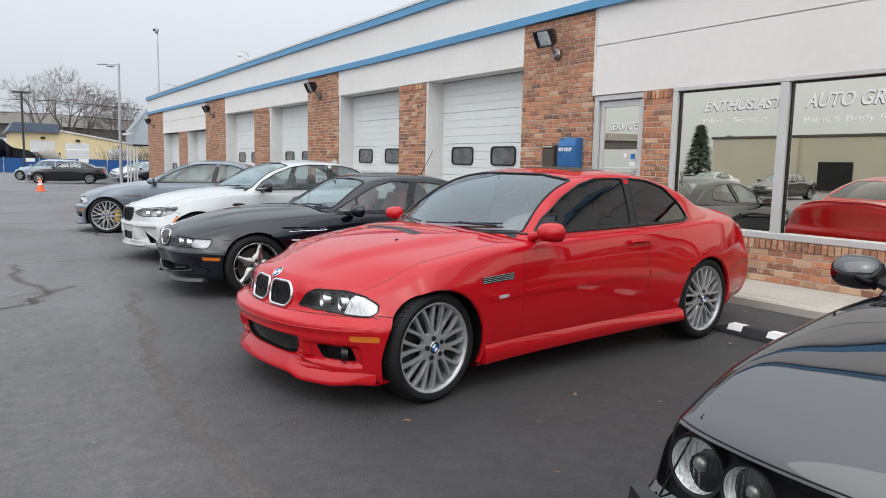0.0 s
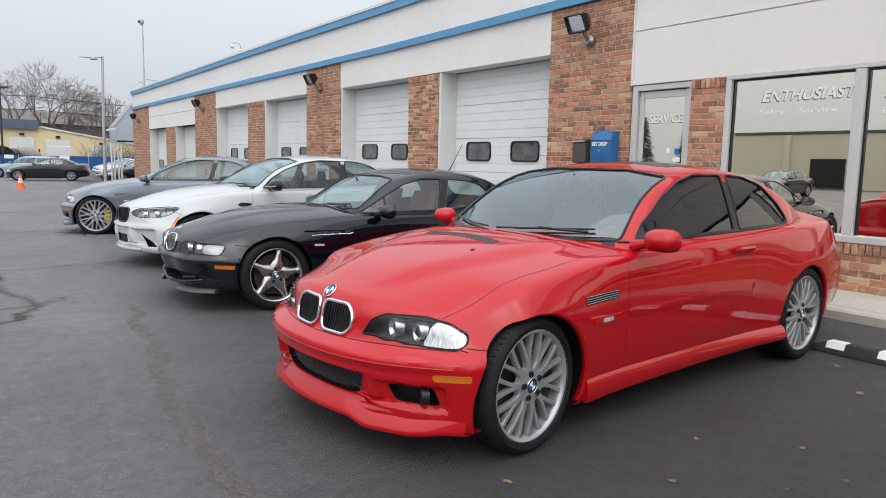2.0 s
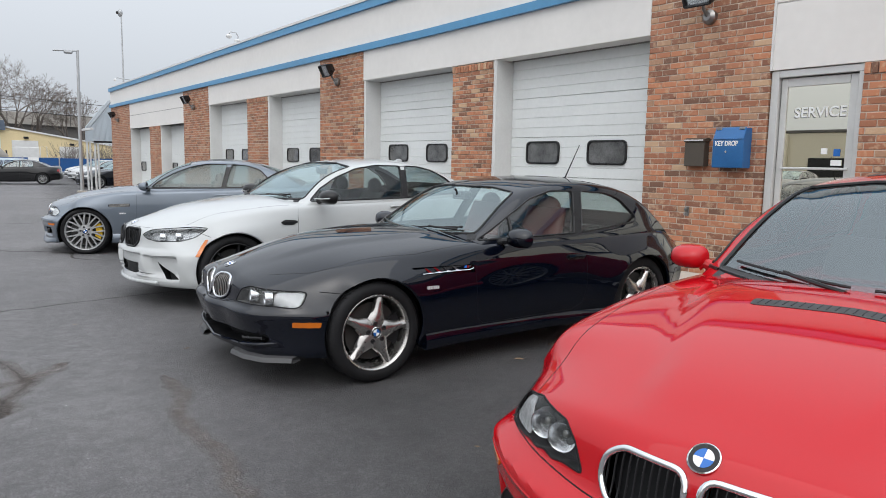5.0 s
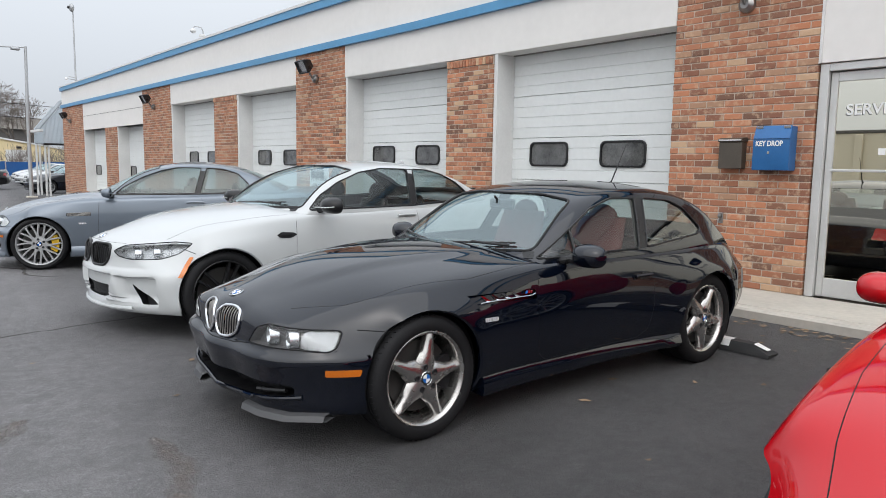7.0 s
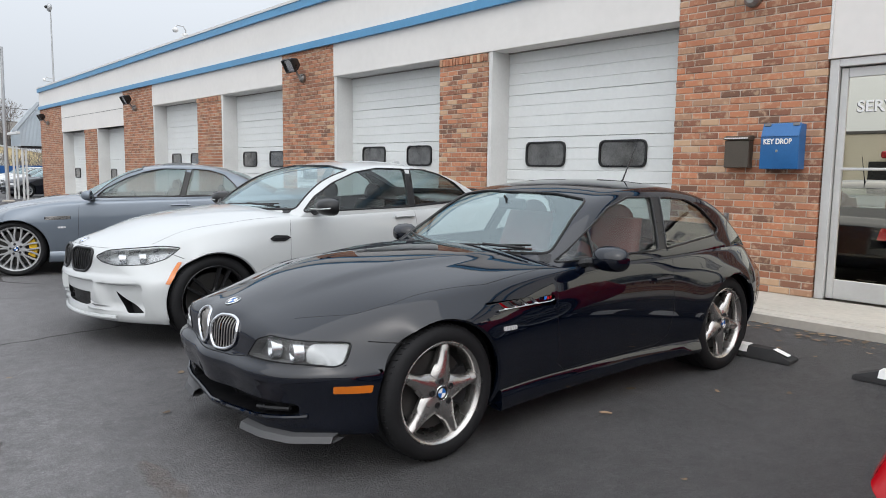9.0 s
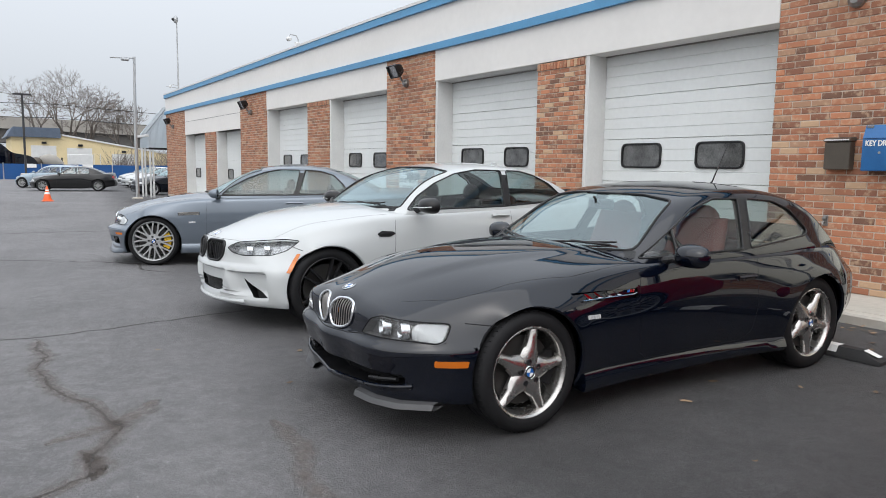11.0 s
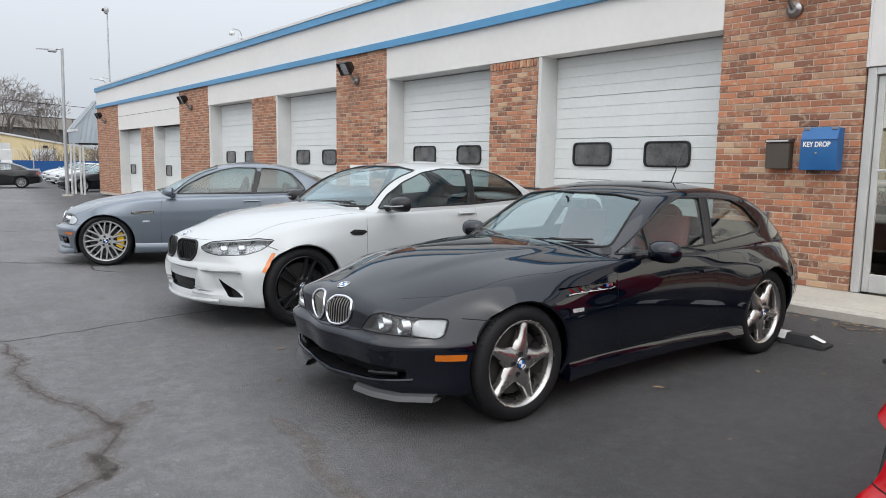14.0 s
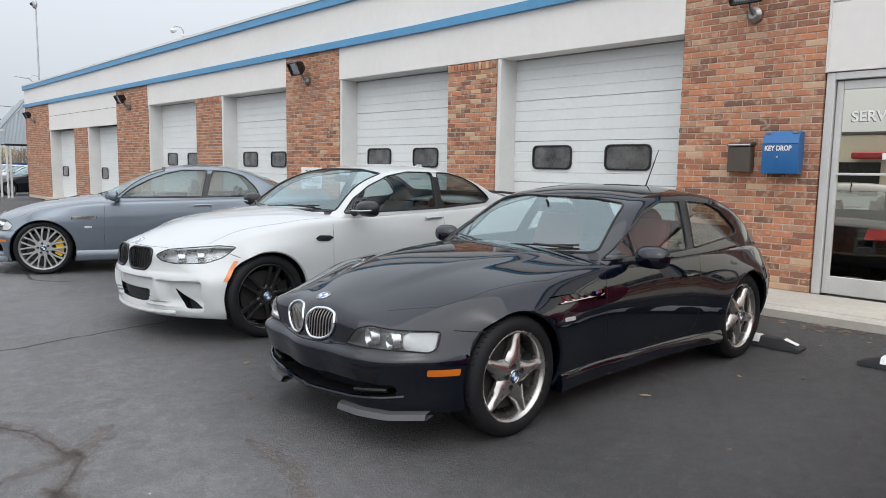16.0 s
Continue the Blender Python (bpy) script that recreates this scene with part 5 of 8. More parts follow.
    if kind == "brake":
        def ridge(x, y):
            yc = 0.24 + 0.20 * smoothstep((x + 0.6) / 1.2)
            return 0.012 * smoothstep((yc - np.abs(y)) / 0.05 + 0.5) * (1 - smoothstep((x - 0.45) / 0.3)) * smoothstep((x + 0.66) / 0.4)
        return dict(
            x0=-0.81, x1=3.24, bowp=5.0, prow=0.035, bonnet=ridge,
            top=[(-0.81, 0.645), (-0.77, 0.675), (-0.65, 0.715), (-0.3, 0.79), (0.1, 0.86), (0.5, 0.895), (0.75, 0.905), (1.0, 0.86), (2.9, 0.88), (3.05, 0.87), (3.24, 0.78)],
            shz=[(-0.81, 0.58), (-0.6, 0.635), (-0.3, 0.70), (0, 0.765), (0.4, 0.80), (1.0, 0.83), (2.0, 0.84), (2.6, 0.85), (3.0, 0.84), (3.24, 0.76)],
            shw=[(-0.81, 0.62), (-0.5, 0.67), (-0.3, 0.70), (0, 0.73), (0.5, 0.75), (1.2, 0.77), (2, 0.79), (2.6, 0.78), (3.0, 0.73), (3.24, 0.64)],
            midw=[(-0.81, 0.74), (-0.4, 0.80), (0, 0.825), (0.5, 0.81), (1.2, 0.805), (2.0, 0.835), (2.46, 0.855), (2.9, 0.83), (3.24, 0.75)],
            midz=[(-0.81, 0.42), (-0.3, 0.52), (0.5, 0.56), (2.5, 0.60), (3.24, 0.55)],
            rockw=[(-0.81, 0.74), (-0.4, 0.79), (0.4, 0.775), (1.3, 0.77), (2.0, 0.79), (2.7, 0.81), (3.24, 0.72)],
            botz=[(-0.81, 0.20), (-0.4, 0.17), (0.4, 0.19), (2.0, 0.20), (2.7, 0.21), (3.24, 0.28)],
            xf=[(0.18, 0.06), (0.3, 0.05), (0.40, 0.022), (0.455, 0.004), (0.476, 0.012), (0.50, 0.045), (0.60, 0.055), (0.70, 0.085)], bowf=0.85,
            xr=[(0.2, 0.12), (0.45, 0.0), (0.62, 0.0), (0.7, 0.04), (0.9, 0.10)], bowr=0.22,
            arch=[(0, 0.322, 0.342, 0.022), (2.459, 0.327, 0.345, 0.032)],
            pit=(0.93, 2.30, 0.66), pit_top=0.83, seat_x=1.42, rest_z=1.03,
            gh=dict(
                x0=0.62, x1=3.04, bowf=0.22, bowr=0.12, lean=0.40, lean2=0.2, screen_deep=1.0,
                top=[(0.62, 0.83), (0.70, 0.885), (0.95, 1.03), (1.15, 1.14), (1.3, 1.205), (1.5, 1.252), (1.75, 1.277), (2.0, 1.28), (2.25, 1.26), (2.45, 1.222), (2.65, 1.14), (2.85, 1.0), (2.96, 0.90), (3.04, 0.82)],
                w=[(0.62, 0.74), (1.2, 0.765), (2.0, 0.785), (2.6, 0.775), (3.04, 0.69)],
                belt=[(0.62, 0.82), (1.2, 0.825), (2, 0.835), (2.6, 0.855), (3.04, 0.85)],
                side=[rounded([(0.85, 0.848), (1.72, 0.865), (1.83, 1.175), (1.60, 1.178), (1.37, 1.118), (1.10, 0.985)], 0.02),
                      rounded([(1.80, 0.868), (2.42, 0.925), (2.47, 0.96), (2.34, 1.10), (2.2, 1.155), (1.915, 1.175)], 0.03)],
                screen=rounded([(-0.64, 0.885), (-0.3, 0.872), (0.3, 0.872), (0.64, 0.885), (0.535, 1.165), (0.3, 1.195), (-0.3, 1.195), (-0.535, 1.165)], 0.04),
                rear=rounded([(-0.56, 0.96), (0.56, 0.96), (0.48, 1.18), (-0.48, 1.18)], 0.05), mirror=(1.22, 1.12)))
    if kind == "white":
        def bumper(y, z):
            """Deep side scoops with a sharp brow and a sunken mouth between two slanting pillars."""
            edge = 0.43 + 0.25 * (0.40 - z)
            scoop = smoothstep((y - edge) / 0.06) * smoothstep((0.765 - y) / 0.02) * smoothstep((0.485 - z) / 0.02) * smoothstep((z - 0.24) / 0.10)
            mid = smoothstep((0.385 - 0.3 * (0.40 - z) - y) / 0.05) * smoothstep((0.50 - z) / 0.03) * smoothstep((z - 0.22) / 0.10)
            brow = smoothstep((0.56 - z) / 0.02) * smoothstep((z - 0.49) / 0.05)
            return 0.065 * scoop + 0.05 * mid + 0.008 * brow
        return dict(
            x0=-0.80, x1=3.66, rings=70, sculpt=bumper,
            top=[(-0.80, 0.715), (-0.72, 0.765), (-0.6, 0.80), (-0.3, 0.87), (0, 0.93), (0.4, 0.985), (0.68, 1.01), (0.85, 0.98), (2.9, 1.02), (3.05, 1.09), (3.4, 1.10), (3.6, 1.10), (3.66, 1.0)],
            shz=[(-0.80, 0.62), (-0.6, 0.71), (-0.3, 0.79), (0, 0.855), (0.5, 0.92), (1.0, 0.94), (2.0, 0.97), (2.8, 1.0), (3.3, 1.02), (3.66, 0.95)],
            shw=[(-0.80, 0.62), (-0.6, 0.70), (-0.3, 0.78), (0, 0.82), (0.5, 0.83), (1, 0.83), (2, 0.84), (2.8, 0.83), (3.4, 0.77), (3.66, 0.70)],
            midw=[(-0.80, 0.80), (-0.4, 0.875), (0, 0.895), (0.5, 0.88), (1.2, 0.875), (2.2, 0.89), (2.69, 0.91), (3.3, 0.88), (3.66, 0.80)],
            midz=[(-0.80, 0.44), (-0.3, 0.58), (0.5, 0.64), (2.5, 0.68), (3.66, 0.6)],
            rockw=[(-0.80, 0.82), (-0.4, 0.87), (0.4, 0.86), (1.3, 0.84), (2.3, 0.87), (2.9, 0.88), (3.66, 0.78)],
            botz=[(-0.80, 0.19), (-0.4, 0.175), (0.4, 0.165), (2.3, 0.185), (2.9, 0.2), (3.66, 0.28)],
            xf=[(0.18, 0.06), (0.3, 0.02), (0.42, 0.0), (0.52, 0.01), (0.56, 0.04), (0.70, 0.06), (0.78, 0.10)], bowf=0.42, bowp=2.2,
            xr=[(0.2, 0.12), (0.45, 0.0), (0.62, 0.0), (0.7, 0.05), (1.0, 0.10)], bowr=0.2,
            arch=[(0, 0.335, 0.366, 0.028), (2.693, 0.335, 0.366, 0.036)],
            pit=(0.80, 2.58, 0.71), pit_top=0.94, seat_x=1.40, bench=2.3, rest_z=1.10,
            gh=dict(
                x0=0.34, x1=3.14, bowf=0.28, bowr=0.18, lean=0.40, lean2=0.22,
                top=[(0.34, 0.89), (0.57, 1.015), (0.84, 1.155), (1.10, 1.275), (1.34, 1.353), (1.62, 1.398), (1.9, 1.41), (2.15, 1.398), (2.4, 1.35), (2.65, 1.28), (2.9, 1.18), (3.05, 1.11), (3.14, 1.04)],
                w=[(0.34, 0.81), (0.9, 0.82), (2.0, 0.83), (2.7, 0.81), (3.14, 0.74)],
                belt=[(0.34, 0.915), (1, 0.945), (2, 0.975), (2.8, 1.005), (3.14, 1.03)],
                side=[rounded([(0.80, 0.968), (1.90, 0.995), (1.965, 1.33), (1.66, 1.335), (1.40, 1.295), (1.14, 1.205), (0.94, 1.095)], 0.03),
                      rounded([(1.965, 0.998), (2.62, 1.035), (2.70, 1.075), (2.55, 1.205), (2.38, 1.285), (2.2, 1.325), (2.03, 1.332)], 0.03)],
                screen=rounded([(-0.715, 0.985), (-0.3, 0.968), (0.3, 0.968), (0.715, 0.985), (0.60, 1.315), (0.3, 1.352), (-0.3, 1.352), (-0.60, 1.315)], 0.03),
                rear=rounded([(-0.62, 1.12), (0.62, 1.12), (0.52, 1.32), (-0.52, 1.32)], 0.05), mirror=(1.34, 1.26)))


def kidney(car, skin, poly, slats, ring=0.011, slat_mat=None, ring_mat=None):
    """Rounded grille half: chrome surround, dark cavity, upright bars. Drawn for the left side and mirrored."""
    for q in (poly, flip(poly)):
        g = part("grille_surround", skin.line(q, "front", ring, 0.004, 0.015, True, 8), ring_mat or CHROME, car, "chrome grille surround" if not ring_mat else "black grille surround", 60)
        part("grille_back", skin.pane([(a * 1.0, c) for a, c in q], "front", -0.045, 0.004, 0.03, 4), BLACK, g)
        ys, zs = [p[0] for p in q], [p[1] for p in q]
        for k in range(slats):
            y = min(ys) + (max(ys) - min(ys)) * (k + 0.5) / slats
            zz = [z for z in np.linspace(min(zs), max(zs), 40) if inside(q, y, z)]
            if zz:
                part("grille_bar", skin.line([(y, zz[0] - 0.004), (y, zz[-1] + 0.004)], "front", 0.0030, -0.007, 0.02), slat_mat or SATIN, g)


def headlight(car, skin, poly, bowls, r, corner=None, dark=None, back=-0.06, pale=None):
    """Lamp unit under a clear cover: housing, round reflectors with lenses, pale corner lamp."""
    for sg in (1, -1):
        q = [(a * sg, c) for a, c in poly]
        h = part("headlight", skin.pane(q, "front", back, 0.004, 0.02, 6), dark or LAMPDARK, car, "clear headlight with round reflectors", 60)
        wall = [[skin.lay(p, "front", 0.0) for p in resample(q, 0.02)], [skin.lay(p, "front", back) for p in resample(q, 0.02)]]
        part("lamp_wall", Mesh().grid(wall, None, True), dark or LAMPDARK, h)
        for y, z in bowls:
            c = skin.lay((y * sg, z), "front", back * 0.75)
            m = Matrix.Translation(c) @ pose(0, 0, 0, 0, 0, -14 * sg)
            part("reflector", Mesh().lathe([(r * 0.25, 0.03), (r * 0.7, 0.012), (r, -0.02), (r * 1.1, -0.024), (r * 1.1, 0.02)], 28, "x", m), LAMPSHELL, h)
            part("lamp_lens", Mesh().ball((0, 0, 0), r * 0.62, 8, (0.5, 1, 1), m), LENS, h)
            part("bulb", Mesh().ball((0.01, 0, 0), r * 0.3, 6, (0.6, 1, 1), m), STEEL, h)
        if corner:
            cq = [(a * sg, c) for a, c in corner]
            part("corner_lamp", skin.pane(cq, "front", -0.012, 0.004, 0.02, 5), pale or LAMPPALE, h)
        part("lamp_cover", skin.pane(q, "front", 0.0015, 0, 0.02, 6), LENS, h, "", 60).visible_shadow = False
        part("lamp_seal", skin.line(q, "front", 0.0035, 0.0, 0.015, True), BLACK, h)


LAMPPALE = ribbed("clear_indicator_reflector", (0.74, 0.75, 0.76))
MESHM = plain("black_mesh", (0.03, 0.03, 0.032), 0.45, vary=0.2)


def intake(car, skin, poly, mesh=True, deep=-0.07, name="air_intake"):
    b = part(name, skin.pane(poly, "front", deep, 0.004, 0.03, 4), BLACK, car)
    w = [[skin.lay(p, "front", 0.0) for p in resample(poly, 0.03)], [skin.lay(p, "front", deep) for p in resample(poly, 0.03)]]
    part("intake_wall", Mesh().grid(w, None, True), BLACK, b)
    if mesh:
        ys, zs = [p[0] for p in poly], [p[1] for p in poly]
        mm = Mesh()
        for sg in (1, -1):
            s0 = min(ys) - (max(zs) - min(zs))
            while s0 < max(ys) + (max(zs) - min(zs)):
                pts = [(s0 + sg * (z - 0.5 * (max(zs) + min(zs))), z) for z in np.linspace(min(zs), max(zs), 9)]
                pts = [p for p in pts if inside(poly, *p)]
                if len(pts) > 1:
                    mm.tube([skin.lay(p, "front", -0.03) for p in pts], 0.0022, 4, None, False)
                s0 += 0.022
        part("mesh_grille", mm, MESHM, b, "black diamond mesh")["kind"] = "stuff"
    return b


def wiper(car, skin, pts):
    w = part("wiper", skin.line(pts, "front", 0.006, 0.016, 0.03), SATIN, car, "black windscreen wiper")
    part("wiper_arm", skin.line([(pts[0][0] * 0.98, pts[0][1] - 0.02), ((pts[0][0] + pts[-1][0]) / 2, (pts[0][1] + pts[-1][1]) / 2)], "front", 0.0085, 0.028, 0.05), SATIN, w)


def both(car, skin, poly, lift, thick, material, name, label="", step=0.03):
    for way in ("left", "right"):
        part(name, skin.pane(poly, way, lift, thick, step, 4), material, car, label)


def plate_badge(car, skin, y, z, r, way="front", at=None):
    """Round badge lying on the nose."""
    c = skin.lay((y, z), way, 0.0) if way == "front" else skin.lay(at, "top", 0.0)
    d = skin.lay((at[0] + 0.03, at[1]), "top", 0.0) - skin.lay((at[0] - 0.03, at[1]), "top", 0.0)
    tilt = math.degrees(math.atan2(d.z, d.x))
    badge(car, Matrix.Translation(c) @ pose(0, 0, 0, 0, -tilt, 0), r)


def sill(car, skin, paint, x0, x1, top, low, flare=0.030):
    """Side skirt below the doors: a creased panel that stands out a little and widens to the rear wheel."""
    for way, sg in (("left", -1), ("right", 1)):
        rows = []
        for x in np.linspace(x0, x1, 34):
            t = (x - x0) / (x1 - x0)
            y = skin.lay((x, top), way)[1]
            out = sg * (0.016 + flare * smoothstep((t - 0.55) / 0.45))
            lo = low + 0.02 * t
            rows.append([(x, y - sg * 0.004, top + 0.012), (x, y + out * 0.5, top - 0.006), (x, y + out, top - 0.055), (x, y + out - sg * 0.004, lo + 0.02), (x, y + out * 0.4, lo), (x, y - sg * 0.09, lo + 0.006)])
        sk = Mesh().grid(rows)
        sk.f += [tuple(range(6)), tuple(len(sk.v) - 6 + j for j in range(6))]
        part("sill_skirt", sk, paint, car, "", 40)


# ---- red coupe (and, repainted, the grey one) ----
def coupe(m, paint, glass_mat, label, caliper=None, seats=LEATHER, steer=0.0):
    s = shell_of("coupe")
    car = thing("car", m, label, "car", "parked cars")
    kid = rounded([(-0.019, 0.668), (-0.205, 0.670), (-0.252, 0.636), (-0.258, 0.575), (-0.222, 0.532), (-0.055, 0.530), (-0.019, 0.562)], 0.04, 6)
    lamp = rounded([(-0.325, 0.556), (-0.372, 0.628), (-0.43, 0.660), (-0.60, 0.664), (-0.70, 0.642), (-0.765, 0.600), (-0.782, 0.562), (-0.765, 0.538), (-0.70, 0.536), (-0.635, 0.538), (-0.595, 0.545), (-0.555, 0.540), (-0.51, 0.552), (-0.46, 0.545), (-0.41, 0.556)], 0.014, 2)
    corner = rounded([(-0.648, 0.650), (-0.70, 0.636), (-0.760, 0.597), (-0.775, 0.562), (-0.760, 0.543), (-0.70, 0.541), (-0.622, 0.545)], 0.012, 2)
    mouth = rounded([(-0.375, 0.380), (0.375, 0.380), (0.345, 0.285), (0.28, 0.268), (-0.28, 0.268), (-0.345, 0.285)], 0.03)
    fog = rounded([(-0.51, 0.364), (-0.705, 0.368), (-0.722, 0.286), (-0.54, 0.288)], 0.02)
    vent = rounded([(0.32, 0.708), (0.60, 0.722), (0.60, 0.676), (0.325, 0.668)], 0.012)
    s["holes"] = [(kid, "front"), (lamp, "front"), (mouth, "front"), (fog, "front"), (vent, "left")]
    skin, gskin, body, roof = car_shell(s, car, paint, glass_mat, seats)
    wheels(s, car, "csl", WHEEL, (0.325, 0.332), 0.264, (0.842, 0.866), caliper, (8, 20), steer)
    kidney(car, skin, kid, 11, 0.0098)
    sill(car, skin, paint, 0.365, 2.40, 0.285, 0.172)
    lip = []
    for y in np.linspace(-0.82, 0.82, 61):
        low = 0.142 + 0.030 * (1 - smoothstep((abs(y) - 0.30) / 0.14)) + 0.02 * smoothstep((abs(y) - 0.62) / 0.16)
        base = skin.lay((y, 0.225), "front", 0.0)
        out = 0.030 * smoothstep((0.83 - abs(y)) / 0.2) + 0.002
        lip.append([Vector((base.x - dx, base.y, z)) for dx, z in ((-0.01, low + 0.085), (out * 0.35, low + 0.062), (out, low + 0.026), (out + 0.003, low + 0.010), (out - 0.006, low), (-0.12, low + 0.01))])
    part("chin_spoiler", Mesh().grid(lip), paint, car, "", 60)
    headlight(car, skin, lamp, [(-0.475, 0.600), (-0.59, 0.594)], 0.04, corner)
    intake(car, skin, mouth)
    for q in (fog, flip(fog)):
        b = intake(car, skin, q, False, -0.05, "fog_lamp_recess")
        sg = 1 if q is fog else -1
        c = skin.lay((-0.652 * sg, 0.326), "front", 0.002)
        mm = Matrix.Translation(c) @ pose(0, 0, 0, 0, 0, -25 * sg)
        part("fog_lamp", Mesh().lathe([(0.0, 0.0), (0.034, -0.004), (0.038, 0.0), (0.04, 0.03)], 24, "x", mm), LAMPDARK, b)
        part("fog_ring", Mesh().lathe([(0.036, -0.006), (0.042, -0.006), (0.043, 0.02)], 24, "x", mm), SATIN, b)
    both(car, skin, rounded([(-0.50, 0.438), (-0.385, 0.442), (-0.383, 0.412), (-0.495, 0.407)], 0.012), 0.004, 0.008, AMBER, "side_marker", "amber side marker lens", 0.015)
    both(car, skin, vent, -0.025, 0.004, BLACK, "vent_back")
    for k in range(4):
        z = 0.675 + k * 0.011
        for way in ("left", "right"):
            part("vent_slat", skin.line([(0.33, z), (0.595, z + 0.009)], way, 0.0021, -0.001), STEEL if caliper else CHROME, car)
    both(car, skin, rounded([(0.46, 0.590), (0.545, 0.592), (0.545, 0.572), (0.46, 0.570)], 0.006), 0.009, 0.011, LAMPPALE, "small_badge", "small chrome fender badge", 0.02)
    for a, c in ((0.385, 0.668), (0.70, 1.955), (1.995, 2.33)):
        f = lambda x: 0.562 + 0.016 * (x - 0.4)
        both(car, skin, rounded([(a, f(a)), (c, f(c)), (c, f(c) + 0.034), (a, f(a) + 0.034)], 0.008, 2), 0.006, 0.010, paint, "rub_strip", "", 0.06)
    gap(car, skin, [(0.70, 0.905), (0.688, 0.75), (0.68, 0.5), (0.682, 0.28), (0.72, 0.245), (1.78, 0.275), (1.90, 0.34), (1.985, 0.50), (1.975, 0.72), (1.90, 0.95)], "left")
    gap(car, skin, [(0.36, 0.285), (0.68, 0.28)], "left", 0.002)
    gap(car, skin, [(-0.40, -0.655), (-0.16, -0.705), (0.17, -0.745), (0.60, -0.755)], "top")
    part("bumper_crease", skin.line([(-0.80, 0.468), (-0.5, 0.462), (0, 0.458), (0.5, 0.462), (0.80, 0.468)], "front", 0.004, -0.001), paint, car)
    gap(car, skin, [(0, 0.520), (-0.3, 0.524), (-0.45, 0.528), (-0.765, 0.532)], "front", 0.0025)
    gap(car, skin, [(-0.765, 0.540), (-0.80, 0.530)], "front", 0.0025)
    gap(car, skin, [(-0.36, 0.545), (-0.28, 0.535)], "left", 0.003)
    gap(car, skin, [(3.06, 0.52), (3.25, 0.58), (3.66, 0.585)], "left", 0.003)
    part("bonnet_grille", skin.pane(rounded([(0.235, -0.29), (0.30, -0.30), (0.335, 0), (0.30, 0.30), (0.235, 0.29), (0.27, 0)], 0.02), "top", 0.002, 0.004, 0.03, 4), MESHM, car, "black bonnet air grille")
    for k in range(22):
        y = -0.27 + k * 0.54 / 21
        x = 0.268 + 0.035 * (1 - (y / 0.3) ** 2)
        part("grille_bar", skin.line([(x - 0.024, y), (x + 0.024, y)], "top", 0.0018, 0.002, 0.02), SATIN, car)
    part("washer_jet", Mesh().ball(tuple(skin.lay((0.10, -0.30), "top")), 0.012, 5, (1.3, 0.8, 0.6)), SATIN, car)
    part("cowl", gskin.pane(rounded([(-0.70, 0.905), (0.70, 0.905), (0.67, 0.953), (0.3, 0.944), (-0.3, 0.944), (-0.67, 0.953)], 0.01), "front", 0.003, 0.004, 0.04, 4), SATIN, car)
    wiper(car, gskin, [(0.10, 0.958), (0.60, 0.975)])
    wiper(car, gskin, [(-0.55, 0.985), (0.02, 0.957)])
    both(car, gskin, [(1.838, 0.957), (1.905, 0.96), (1.987, 1.294), (1.918, 1.292)], 0.002, 0.004, SATIN, "door_pillar")
    for way in ("left", "right"):
        part("belt_moulding", gskin.line([(0.80, 0.935), (1.85, 0.95), (2.5, 0.965), (2.575, 0.99)], way, 0.008, 0.002), SATIN, car)
        h = part("door_handle", skin.line([(1.735, 0.842), (1.80, 0.847), (1.93, 0.847), (1.955, 0.843)], way, 0.0145, 0.016), paint, car)
        part("handle_recess", skin.pane([(1.80 + 0.06 * math.cos(a), 0.835 + 0.028 * math.sin(a)) for a in np.linspace(0, 6.283, 17)[:-1]], way, 0.001, 0.003, 0.02, 3), paint, h)
    part("sunroof", gskin.pane(rounded([(1.62, -0.42), (1.97, -0.43), (1.97, 0.43), (1.62, 0.42)], 0.06), "top", 0.0015, 0.004, 0.05, 4), SATIN, car, "dark glass sunroof panel")
    plate_badge(car, skin, 0, 0, 0.04, "top", (-0.575, 0.0))
    for fl in (False, True):
        mirror(car, (0.83 if not fl else 0.90, -0.80 if not fl else 0.76, 0.92), paint, (-0.01, 0.155 if not fl else 0.115, 0.045), fl, (0.105, 0.100 if not fl else 0.085, 0.062 if not fl else 0.055))
    for q in ([(-0.55, 0.70), (-0.72, 0.70), (-0.74, 0.86), (-0.58, 0.87)],):
        for w in (q, flip(q)):
            part("tail_light", skin.pane(rounded(w, 0.02), "rear", 0.004, 0.01, 0.03, 4), RED_LENS, car, "red tail light")
    part("boot_lip", Mesh().tube([skin.lay((3.58 - 0.10 * (y / 0.7) ** 2, y), "top", 0.004) for y in np.linspace(-0.60, 0.60, 15)], 0.012, 8), paint, car)
    return car


RED = coupe(pose(2.178, 5.021, 0, 0, -0.3, 4.14), P_RED, TINTED, "glossy red two-door coupe with silver multi-spoke wheels, parked nose out", None, LEATHERGREY, 5.5)
GREY = coupe(pose(2.48, 15.74, 0, 0, 0, -24), P_GREY, SMOKED_GREEN, "metallic grey-blue two-door coupe with yellow brake calipers", YELLOW)


